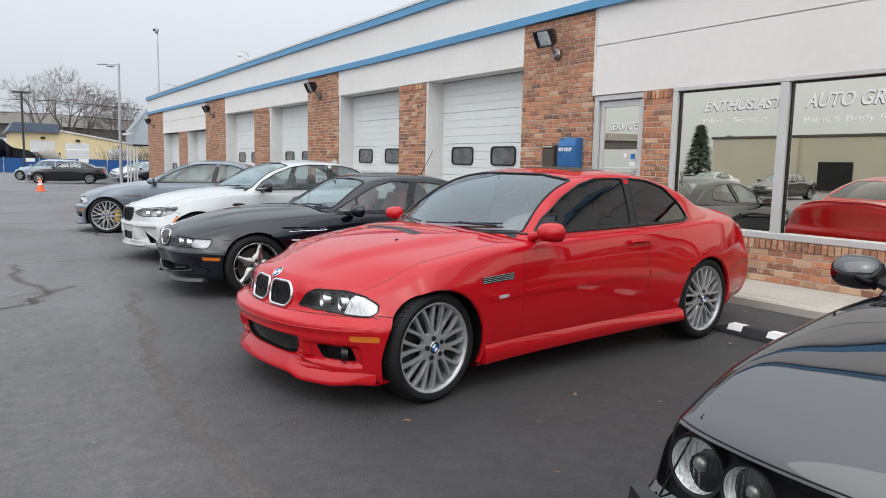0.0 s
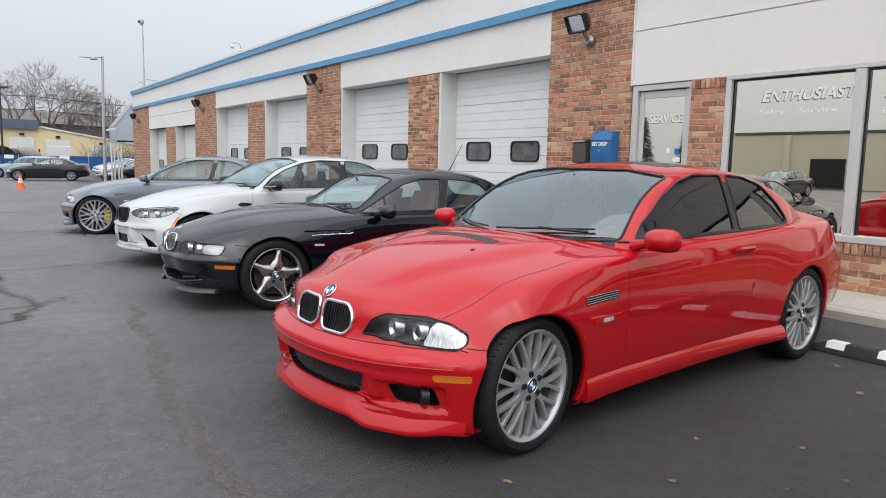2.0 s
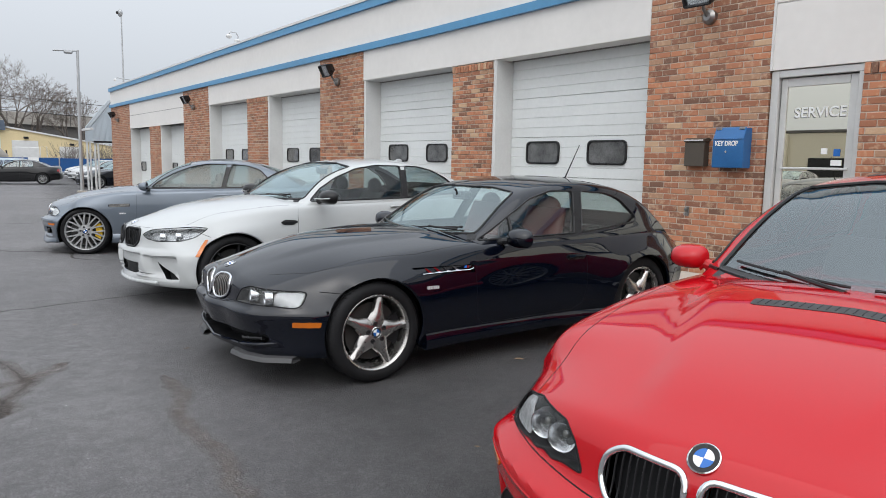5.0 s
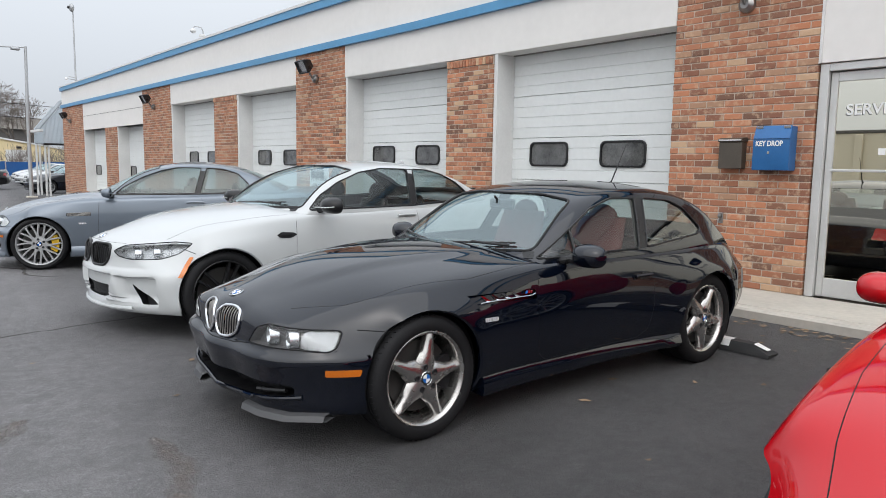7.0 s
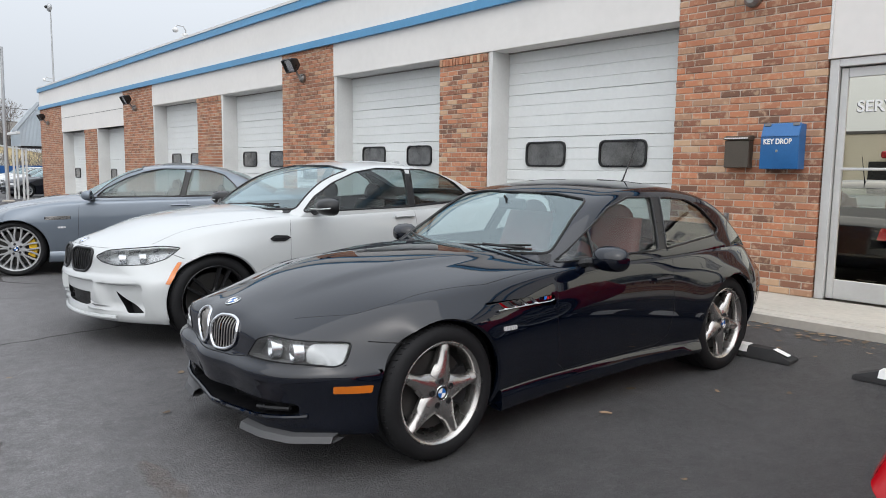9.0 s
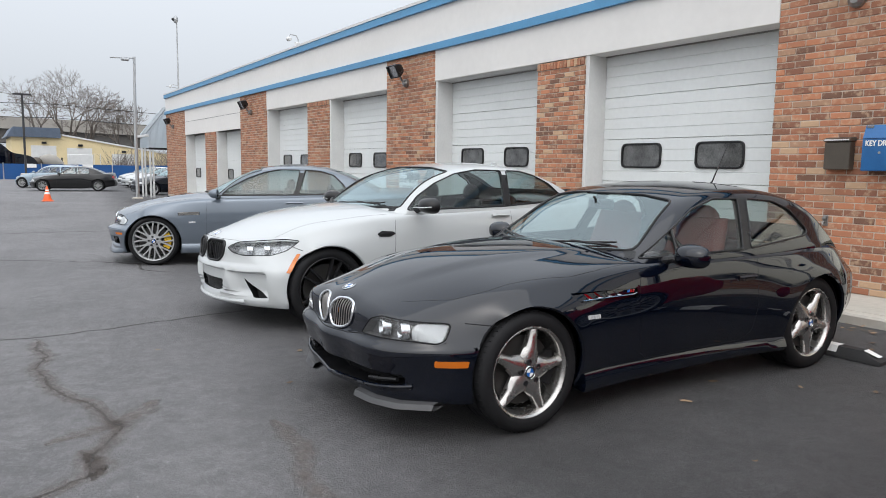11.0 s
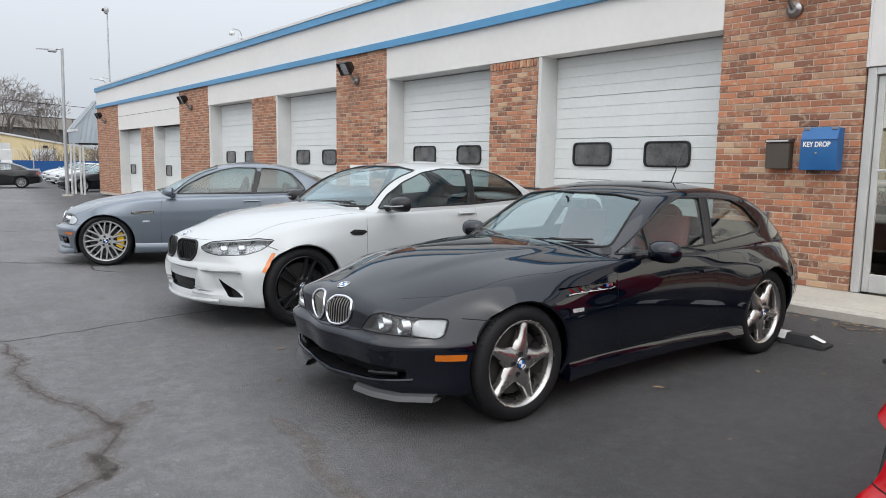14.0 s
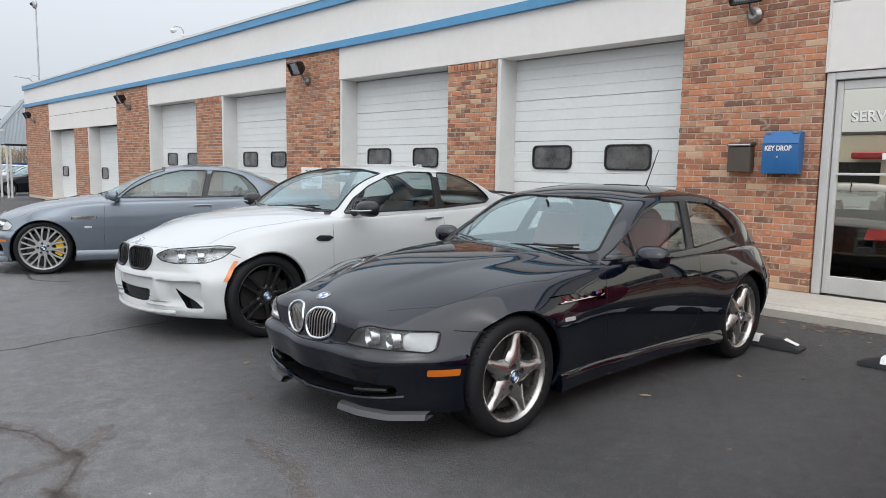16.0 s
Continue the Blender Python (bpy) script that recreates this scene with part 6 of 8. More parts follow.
# ---- black shooting-brake coupe ----
def brake_car():
    s = shell_of("brake")
    car = thing("car", pose(2.465, 8.535, 0, 0, 0, -2.0), "glossy black two-door shooting-brake coupe with red leather seats and star-spoke wheels", "car", "parked cars")
    kid = rounded([(-0.016, 0.60), (-0.05, 0.648), (-0.135, 0.654), (-0.205, 0.636), (-0.222, 0.59), (-0.200, 0.535), (-0.135, 0.502), (-0.055, 0.502), (-0.018, 0.54)], 0.04, 5)
    lamp = rounded([(-0.321, 0.514), (-0.392, 0.598), (-0.452, 0.618), (-0.563, 0.606), (-0.668, 0.591), (-0.699, 0.517), (-0.69, 0.503), (-0.625, 0.513), (-0.509, 0.515)], 0.015, 2)
    corner = rounded([(-0.60, 0.598), (-0.664, 0.588), (-0.694, 0.517), (-0.686, 0.507), (-0.615, 0.518)], 0.008, 2)
    mouth = rounded([(-0.60, 0.345), (-0.41, 0.345), (0, 0.335), (0.41, 0.345), (0.60, 0.345), (0.59, 0.288), (0.37, 0.255), (0, 0.236), (-0.37, 0.255), (-0.59, 0.288)], 0.03)
    gill = rounded([(0.25, 0.706), (0.75, 0.697), (0.757, 0.643), (0.305, 0.656)], 0.012)
    s["holes"] = [(kid, "front"), (lamp, "front"), (mouth, "front"), (gill, "left")]
    skin, gskin, body, roof = car_shell(s, car, P_BLACK, GLASS, LEATHERRED)
    wheels(s, car, "star", SHADOWCHROME, (0.317, 0.324), 0.240, (0.785, 0.815), None, (10, 30))
    sill(car, skin, P_BLACK, 0.36, 2.12, 0.262, 0.160, 0.014)
    kidney(car, skin, kid, 10, 0.0085, STEEL)
    headlight(car, skin, lamp, [(-0.455, 0.560), (-0.565, 0.557)], 0.04, corner, LAMPSMOKE, -0.06, LAMPCLEAR)
    intake(car, skin, mouth, False, -0.12)
    for sg in (1, -1):
        part("intake_bar", Mesh().tube([skin.lay((sg * y, 0.285 + 0.05 * t), "front", -0.02) for y, t in ((-0.36, 0), (-0.45, 0.25), (-0.55, 0.5))], 0.012, 8), SATIN, car)
        pts = [skin.lay((sg * y, 0.208), "front", 0.004) for y in np.linspace(-0.27, -0.68, 12)]
        sp = Mesh().grid([[p + Vector((0.02, 0, 0.012)) for p in pts], [p + Vector((-0.03, -sg * 0.006, -0.004)) for p in pts], [p + Vector((-0.042, -sg * 0.01, -0.03)) for p in pts], [p + Vector((-0.02, 0, -0.036)) for p in pts], [p + Vector((0.03, 0, -0.02)) for p in pts]])
        part("splitter", sp, SPLITTER, car, "grey front splitter")
    part("chin_lip", Mesh().tube([skin.lay((y, 0.238 + 0.05 * (y / 0.6) ** 2), "front", 0.004) for y in np.linspace(-0.62, 0.62, 31)], 0.011, 8), P_BLACK, car)
    both(car, skin, rounded([(-0.518, 0.424), (-0.36, 0.418), (-0.366, 0.386), (-0.516, 0.392)], 0.006), 0.004, 0.008, AMBER, "side_marker", "amber side marker lens", 0.015)
    both(car, skin, gill, -0.02, 0.004, P_BLACK, "gill_panel")
    for way in ("left", "right"):
        part("gill_trim", skin.line([(0.33, 0.662), (0.72, 0.664), (0.75, 0.672)], way, 0.005, -0.006), CHROME, car, "chrome gill strip")
        for k in range(4):
            x = 0.36 + k * 0.075
            part("gill_fin", Mesh().grid([[skin.lay((x + 0.03, 0.662), way, -0.012), skin.lay((x + 0.055, 0.662), way, -0.004)], [skin.lay((x - 0.005, 0.697), way, -0.014), skin.lay((x + 0.004, 0.697), way, -0.008)]]), CHROME, car)
        for k, q in enumerate((LOGOBLUE, RED_LENS, CHROME)):
            part("gill_badge", skin.pane([(0.672 + 0.018 * k, 0.678), (0.686 + 0.018 * k, 0.678), (0.692 + 0.018 * k, 0.693), (0.678 + 0.018 * k, 0.693)], way, 0.0, 0.006, 0.02, 3), q, car)
        part("side_repeater", skin.pane(rounded([(0.345, 0.586), (0.445, 0.582), (0.445, 0.561), (0.345, 0.565)], 0.006), way, 0.004, 0.006, 0.02, 3), LAMPPALE, car, "clear side repeater lamp")
        h = part("door_handle", skin.line([(1.625, 0.696), (1.79, 0.698)], way, 0.012, 0.010), P_BLACK, car)
        part("handle_recess", skin.pane(rounded([(1.62, 0.672), (1.79, 0.672), (1.80, 0.712), (1.62, 0.712)], 0.012), way, 0.0015, 0.003, 0.02, 3), SATIN, h)
        part("quarter_post", gskin.line([(1.13, 0.858), (1.135, 0.998)], way, 0.010, 0.002), SATIN, car)
    both(car, gskin, [(1.718, 0.866), (1.802, 0.868), (1.917, 1.176), (1.828, 1.176)], 0.002, 0.004, SATIN, "door_pillar")
    gap(car, skin, [(0.79, 0.825), (0.768, 0.60), (0.80, 0.32), (0.86, 0.275), (1.70, 0.285), (1.80, 0.335), (1.83, 0.5), (1.815, 0.67), (1.84, 0.83)], "left")
    gap(car, skin, [(-0.343, 0.590), (-0.20, 0.575)], "left", 0.003)
    gap(car, skin, [(-0.55, -0.43), (-0.35, -0.58), (-0.17, -0.655), (0.3, -0.735), (0.78, -0.715)], "top")
    gap(car, skin, [(0, 0.488), (-0.2, 0.49), (-0.32, 0.508)], "front", 0.003)
    gap(car, skin, [(2.82, 0.42), (2.9, 0.52), (3.30, 0.53)], "left", 0.003)
    part("cowl", gskin.pane(rounded([(-0.68, 0.845), (0.68, 0.845), (0.65, 0.883), (0.3, 0.871), (-0.3, 0.871), (-0.65, 0.883)], 0.01), "front", 0.003, 0.004, 0.04, 4), SATIN, car)
    wiper(car, gskin, [(0.05, 0.885), (0.56, 0.905)])
    wiper(car, gskin, [(-0.52, 0.915), (0.0, 0.885)])
    plate_badge(car, skin, 0, 0, 0.038, "top", (-0.645, 0.0))
    for fl in (False, True):
        mirror(car, (1.02, -0.745 if not fl else 0.745, 0.825), P_BLACK, (0.04, 0.16, 0.045), fl, (0.10, 0.11, 0.068))
    an = gskin.lay((2.30, -0.05), "top")
    part("aerial", Mesh().tube([an, an + Vector((0.03, 0, 0.02)), an + Vector((0.19, 0.0, 0.30))], [0.012, 0.006, 0.003], 8), SATIN, car, "thin black roof aerial")
    for sg in (1, -1):
        q = [(-0.45 * sg, 0.62), (-0.66 * sg, 0.62), (-0.66 * sg, 0.74), (-0.47 * sg, 0.75)]
        part("tail_light", skin.pane(rounded(q, 0.02), "rear", 0.004, 0.01, 0.03, 4), RED_LENS, car, "red tail light")
    return car


LAMPCLEAR = ribbed("clear_corner_lamp", (0.40, 0.41, 0.42))
LAMPSMOKE = plain("smoked_indicator", (0.16, 0.16, 0.165), 0.35, vary=0.35, scale=40)
LAMPGREY = plain("lamp_housing_grey", (0.30, 0.31, 0.32), 0.28, metal=0.6, vary=0.12, scale=15)
SPLITTER = plain("grey_splitter", (0.06, 0.06, 0.063), 0.45, vary=0.1)
BRAKE = brake_car()


# ---- white coupe ----
def white_car():
    s = shell_of("white")
    car = thing("car", pose(2.57, 11.30, 0, 0, 0, 0), "glossy white two-door coupe with black double-spoke wheels", "car", "parked cars")
    kid = rounded([(-0.025, 0.690), (-0.07, 0.712), (-0.285, 0.712), (-0.335, 0.68), (-0.325, 0.60), (-0.28, 0.548), (-0.09, 0.545), (-0.03, 0.59)], 0.035, 5)
    lamp = rounded([(-0.37, 0.665), (-0.42, 0.712), (-0.55, 0.728), (-0.68, 0.745), (-0.79, 0.738), (-0.76, 0.66), (-0.70, 0.618), (-0.55, 0.612), (-0.44, 0.628)], 0.015, 2)
    mouth = rounded([(-0.305, 0.395), (0.305, 0.395), (0.27, 0.305), (0.22, 0.29), (-0.22, 0.29), (-0.27, 0.305)], 0.025)
    duct = rounded([(-0.53, 0.425), (-0.60, 0.37), (-0.745, 0.275), (-0.64, 0.27), (-0.57, 0.33)], 0.015)
    s["holes"] = [(kid, "front"), (lamp, "front"), (mouth, "front"), (duct, "front")]
    skin, gskin, body, roof = car_shell(s, car, P_WHITE, SMOKED)
    wheels(s, car, "double", WHEELBLACK, (0.335, 0.335), 0.262, (0.865, 0.885), None, (20, 0))
    kidney(car, skin, kid, 9, 0.010, SATIN, SATIN)
    headlight(car, skin, lamp, [(-0.535, 0.666), (-0.63, 0.672)], 0.034, None, LAMPGREY)
    for sg in (1, -1):
        part("lamp_brow", skin.line([(sg * -0.41, 0.712), (sg * -0.55, 0.724), (sg * -0.68, 0.739), (sg * -0.78, 0.733)], "front", 0.006, -0.012), LAMPPALE, car)
    intake(car, skin, mouth)
    for q in (duct, flip(duct)):
        intake(car, skin, q, False, -0.07)
    part("chin_lip", Mesh().tube([skin.lay((y, 0.225 + 0.012 * (y / 0.7) ** 2), "front", 0.004) for y in np.linspace(-0.56, 0.56, 27)], 0.016, 8), P_WHITE, car)
    both(car, skin, rounded([(-0.365, 0.487), (-0.335, 0.53), (-0.262, 0.635), (-0.238, 0.637), (-0.295, 0.54), (-0.335, 0.482)], 0.006), 0.004, 0.008, AMBER, "side_marker", "amber side marker lens", 0.015)
    both(car, skin, rounded([(0.45, 0.773), (0.50, 0.798), (0.61, 0.79), (0.64, 0.772), (0.58, 0.745), (0.48, 0.75)], 0.01), 0.006, 0.01, SATIN, "side_gill", "gloss black fender gill", 0.02)
    both(car, skin, rounded([(0.48, 0.776), (0.60, 0.774), (0.57, 0.757), (0.50, 0.758)], 0.006), 0.0085, 0.004, BLACK, "gill_slot", "", 0.02)
    gap(car, skin, [(0.665, 0.93), (0.645, 0.856), (0.632, 0.635), (0.64, 0.32), (0.72, 0.27), (1.80, 0.30), (1.93, 0.45), (1.965, 0.75), (1.945, 0.99)], "left")
    gap(car, skin, [(-0.36, -0.60), (0.17, -0.73), (0.60, -0.77)], "top")
    gap(car, skin, [(0, 0.73), (-0.26, 0.725), (-0.40, 0.722)], "front")
    gap(car, skin, [(-0.22, 0.66), (-0.30, 0.70)], "left", 0.003)
    for way in ("left", "right"):
        h = part("door_handle", skin.line([(1.71, 0.898), (1.78, 0.903), (1.92, 0.903)], way, 0.0145, 0.016), P_WHITE, car)
        part("sill_blade", skin.line([(0.40, 0.20), (1.2, 0.195), (2.3, 0.215)], way, 0.02, -0.004, 0.06, False, 8), P_WHITE, car)
        part("belt_moulding", gskin.line([(0.90, 0.97), (1.9, 0.988), (2.62, 1.028), (2.70, 1.065)], way, 0.008, 0.002), SATIN, car)
    both(car, gskin, [(1.895, 0.995), (1.97, 0.998), (2.035, 1.332), (1.96, 1.331)], 0.002, 0.004, SATIN, "door_pillar")
    part("cowl", gskin.pane(rounded([(-0.71, 0.955), (0.71, 0.955), (0.69, 0.998), (0.3, 0.984), (-0.3, 0.984), (-0.69, 0.998)], 0.01), "front", 0.003, 0.004, 0.04, 4), SATIN, car)
    wiper(car, gskin, [(0.10, 0.998), (0.60, 1.015)])
    wiper(car, gskin, [(-0.55, 1.02), (0.02, 0.998)])
    plate_badge(car, skin, 0, 0, 0.04, "top", (-0.66, 0.0))
    for fl in (False, True):
        mo = mirror(car, (0.90, -0.815 if not fl else 0.815, 0.965), SATIN, (0.02, 0.175, 0.05), fl, (0.12, 0.125, 0.07), "black door mirror")
        part("mirror_indicator", Mesh().tube([(0.80, (-0.90 if not fl else 0.90), 1.0), (0.815, (-1.03 if not fl else 1.03), 1.002), (0.86, (-1.105 if not fl else 1.105), 1.01)], 0.005, 6), LAMPPALE, mo)
    fin = gskin.lay((2.35, 0.0), "top")
    part("roof_fin", Mesh().prism(rounded([(fin.x - 0.09, fin.z - 0.01), (fin.x + 0.08, fin.z - 0.02), (fin.x + 0.07, fin.z + 0.05), (fin.x + 0.04, fin.z + 0.055)], 0.015), -0.02, 0.02, "y"), P_WHITE, car)
    part("boot_lip", Mesh().tube([Vector((3.55 - 0.10 * (y / 0.7) ** 2, y, 1.105 - 0.02 * (y / 0.7) ** 2)) for y in np.linspace(-0.66, 0.66, 15)], 0.014, 8), SATIN, car)
    for sg in (1, -1):
        part("tail_light", skin.pane(rounded([(-0.45 * sg, 0.80), (-0.74 * sg, 0.80), (-0.75 * sg, 0.92), (-0.5 * sg, 0.93)], 0.02), "rear", 0.004, 0.01, 0.03, 4), RED_LENS, car, "red tail light")
    return car


WHITECAR = white_car()

# ---- black older saloon beside the red car: round twin headlamps, long flat bonnet ----
def old_saloon():
    s = dict(
        x0=-0.70, x1=3.55, bowp=3.0,
        top=[(-0.70, 0.685), (-0.66, 0.725), (-0.5, 0.775), (0, 0.855), (0.4, 0.915), (0.6, 0.935), (0.8, 0.92), (2.7, 0.95), (2.9, 0.98), (3.4, 0.97), (3.55, 0.93)],
        shz=[(-0.70, 0.655), (-0.5, 0.735), (0, 0.815), (0.5, 0.88), (1.0, 0.90), (2.5, 0.92), (3.3, 0.92), (3.55, 0.88)],
        shw=[(-0.70, 0.70), (-0.4, 0.73), (0, 0.745), (1, 0.76), (2.5, 0.76), (3.55, 0.70)],
        midw=[(-0.70, 0.765), (-0.3, 0.80), (0.5, 0.82), (2.5, 0.825), (3.55, 0.76)],
        midz=[(-0.70, 0.5), (0.5, 0.6), (3.55, 0.6)],
        rockw=[(-0.70, 0.76), (0, 0.78), (2.5, 0.79), (3.55, 0.73)],
        botz=[(-0.70, 0.22), (0.4, 0.2), (2.5, 0.21), (3.55, 0.3)],
        xf=[(0.2, 0.03), (0.3, 0.0), (0.46, 0.0), (0.5, 0.045), (0.60, 0.06), (0.68, 0.055), (0.76, 0.09)], bowf=0.17,
        xr=[(0.2, 0.1), (0.5, 0.0), (1.0, 0.08)], bowr=0.12,
        arch=[(0, 0.31, 0.335, 0.012), (2.57, 0.31, 0.335, 0.012)],
        pit=(0.80, 2.45, 0.66), pit_top=0.89, seat_x=1.35, bench=2.2, rest_z=1.05,
        gh=dict(
            x0=0.48, x1=3.0, bowf=0.14, bowr=0.1, lean=0.36, lean2=0.1,
            top=[(0.48, 0.86), (0.66, 0.955), (0.95, 1.13), (1.2, 1.28), (1.4, 1.345), (1.8, 1.37), (2.2, 1.355), (2.45, 1.30), (2.75, 1.10), (3.0, 0.93)],
            w=[(0.48, 0.74), (1, 0.755), (2.4, 0.755), (3.0, 0.70)], belt=[(0.48, 0.88), (1, 0.905), (2.4, 0.925), (3.0, 0.93)],
            side=[rounded([(0.95, 0.94), (1.72, 0.95), (1.72, 1.305), (1.38, 1.295)], 0.02), rounded([(1.79, 0.95), (2.62, 0.96), (2.4, 1.24), (2.25, 1.295), (1.79, 1.305)], 0.02)],
            screen=rounded([(-0.64, 0.945), (0.64, 0.945), (0.55, 1.30), (-0.55, 1.30)], 0.04),
            rear=rounded([(-0.6, 1.0), (0.6, 1.0), (0.52, 1.26), (-0.52, 1.26)], 0.05), mirror=(1.28, 1.23)))
    for key in ("top", "shz"):
        s[key] = [(x, z + 0.035) for x, z in s[key]]
    for key in ("top", "belt"):
        s["gh"][key] = [(x, z + 0.035) for x, z in s["gh"][key]]
    car = thing("car", pose(2.20, 1.38, 0, 0, 0, 1.0), "glossy black older saloon with twin round headlamps, parked nose out", "car", "parked cars")
    face = [(-0.745, 0.685), (0.745, 0.685), (0.745, 0.495), (-0.745, 0.495)]
    s["holes"] = [(rounded(face, 0.02), "front")]
    skin, gskin, body, roof = car_shell(s, car, P_DARK, GLASS, LEATHER)
    wheels(s, car, "double", WHEEL, (0.305, 0.305), 0.20, (0.80, 0.81), None, (10, 0))
    part("front_panel", skin.pane(rounded(face, 0.02), "front", -0.045, 0.004, 0.05, 4), BLACK, car)
    w = [[skin.lay(p, "front", 0.0) for p in resample(face, 0.04)], [skin.lay(p, "front", -0.045) for p in resample(face, 0.04)]]
    part("panel_edge", Mesh().grid(w, None, True), BLACK, car)
    for y, r in ((-0.625, 0.078), (0.625, 0.078), (-0.448, 0.07), (0.448, 0.07)):
        c = skin.lay((y, 0.588), "front", -0.034)
        m = Matrix.Translation(c)
        lamp = part("headlamp", Mesh().lathe([(r * 0.2, 0.05), (r * 0.7, 0.035), (r, -0.008), (r * 1.08, -0.014), (r * 1.1, 0.03)], 32, "x", m), LAMPPALE, car, "round clear headlamp")
        part("lamp_glass", Mesh().lathe([(0.0, -0.026), (r * 0.5, -0.022), (r * 0.98, -0.006)], 32, "x", m), LENS, lamp).visible_shadow = False
        part("lamp_rim", Mesh().lathe([(r * 0.97, -0.012), (r * 1.1, -0.016), (r * 1.12, 0.02)], 32, "x", m), SATIN, lamp)
        for k in range(9):
            yy = (k - 4) * r * 0.2
            h = math.sqrt(max(0, (r * 0.93) ** 2 - yy * yy))
            part("lens_rib", Mesh().tube([m @ Vector((-0.012, yy, -h)), m @ Vector((-0.020, yy, 0)), m @ Vector((-0.012, yy, h))], 0.0018, 4), LENS, lamp)
        part("bulb_shield", Mesh().ball(tuple(c + Vector((0.01, 0, 0))), r * 0.28, 6, (0.7, 1, 1)), STEEL, lamp)
    kid = rounded([(-0.02, 0.67), (-0.13, 0.67), (-0.13, 0.515), (-0.02, 0.515)], 0.03)
    kidney(car, skin, kid, 6, 0.008)
    bp = [skin.lay((y, 0.44), "front", 0.03) for y in np.linspace(-0.76, 0.76, 25)]
    part("bumper_bar", Mesh().grid([[p + Vector((dx, 0, dz)) for p in bp] for dx, dz in ((0.02, 0.06), (-0.025, 0.05), (-0.035, 0.0), (-0.025, -0.05), (0.02, -0.06))]), SATIN, car)
    gap(car, skin, [(-0.69, -0.70), (0.0, -0.715), (0.62, -0.725)], "top", 0.003)
    gap(car, skin, [(0, 0.694), (-0.74, 0.694)], "front", 0.003)
    for sg in (1, -1):
        part("air_vent", skin.pane(rounded([(0.44, sg * 0.42), (0.52, sg * 0.42), (0.52, sg * 0.66), (0.44, sg * 0.66)], 0.01), "top", 0.002, 0.004, 0.03, 3), BLACK, car)
        for k in range(8):
            part("vent_slat", skin.line([(0.45, sg * (0.435 + 0.03 * k)), (0.51, sg * (0.435 + 0.03 * k))], "top", 0.003, 0.004, 0.05), SATIN, car)
    gap(car, skin, [(0.72, 0.90), (0.70, 0.6), (0.72, 0.27), (1.65, 0.27), (1.76, 0.4), (1.76, 0.93)], "left")
    wiper(car, gskin, [(0.10, 0.955), (0.58, 0.975)])
    wiper(car, gskin, [(-0.5, 0.975), (0.02, 0.955)])
    for fl in (False, True):
        mirror(car, (0.84, -0.755 if not fl else 0.755, 0.93), P_DARK, (0.0, 0.13, 0.05), fl, (0.11, 0.10, 0.07))
    return car


OLD = old_saloon()

# ---- wheel stops, leaves, cracks ----
STOP = plain("stop_rubber", (0.022, 0.022, 0.023), 0.8, vary=0.2, scale=12, bump=0.4, bscale=160)


def wheel_stop(x, y0, length):
    z = ground_z(x, y0)
    w = thing("wheel_stop", pose(x, y0, z), "black rubber wheel stop with white stripes", "wheel stop", "parking wheel stops")
    h, d, e = 0.078, 0.16, 0.14
    rows = []
    for y, k in ((0.0, 0.0), (e, 1.0), (length - e, 1.0), (length, 0.0)):
        zt = 0.025 + (h - 0.025) * k
        rows.append([(-d / 2, y, 0.0), (-d / 2 + 0.008, y, min(zt, 0.03)), (-d / 2 + 0.03 * k + 0.008, y, zt - 0.004), (d / 2 - 0.03 * k - 0.008, y, zt - 0.004), (d / 2 - 0.008, y, min(zt, 0.03)), (d / 2, y, 0.0)])
    m = Mesh().grid(rows)
    m.f += [tuple(range(6)), tuple(18 + j for j in range(6))]
    part("block", m, STOP, w, "", 20)
    y = 0.02
    while y < length - 0.1:
        if y < e:
            st = [[(-d / 2 + 0.05, y + 0.01, 0.045), (d / 2 - 0.05, y + 0.01, 0.045)], [(-d / 2 + 0.045, e - 0.01, h - 0.001), (d / 2 - 0.045, e - 0.01, h - 0.001)]]
            part("stripe", Mesh().grid(st), WHITE, w)
            y = e + 0.16
        else:
            y1 = min(y + 0.20, length - e)
            st = [[(-d / 2 + 0.010, q, 0.034), (-d / 2 + 0.0365, q, h - 0.0), (d / 2 - 0.0365, q, h - 0.0)] for q in (y, y1)]
            part("stripe", Mesh().grid(st), WHITE, w)
            y = y1 + 0.22
    return w


for y0, ln in ((7.32, 1.83), (5.10, 1.83), (2.62, 1.83), (0.3, 1.83), (11.0, 1.83), (15.2, 1.83)):
    wheel_stop(5.32, y0, ln)

LEAF = plain("dry_leaf", (0.27, 0.185, 0.115), 0.8, vary=0.3, scale=30, rnd=0.55)
lr = random.Random(11)


def leaf(x, y, size):
    m = Mesh()
    n = 9
    a0 = lr.uniform(0, 6.28)
    k = [size * (0.45 + 0.55 * lr.random()) for _ in range(n)]
    curl = lr.uniform(0.1, 0.45)
    ring = [(k[i] * math.cos(6.283 * i / n), 0.62 * k[i] * math.sin(6.283 * i / n), 0.004 + curl * abs(k[i] * math.cos(6.283 * i / n)) * 0.6) for i in range(n)]
    m.add([(0, 0, 0.004)] + ring, [(0, 1 + i, 1 + (i + 1) % n) for i in range(n)])
    solid("fallen_leaf", m, LEAF, "dry curled brown leaf lying on the asphalt", "leaf", "fallen leaves", m=pose(x, y, ground_z(x, y) + 0.002, 0, 0, math.degrees(a0)), sharp=60)


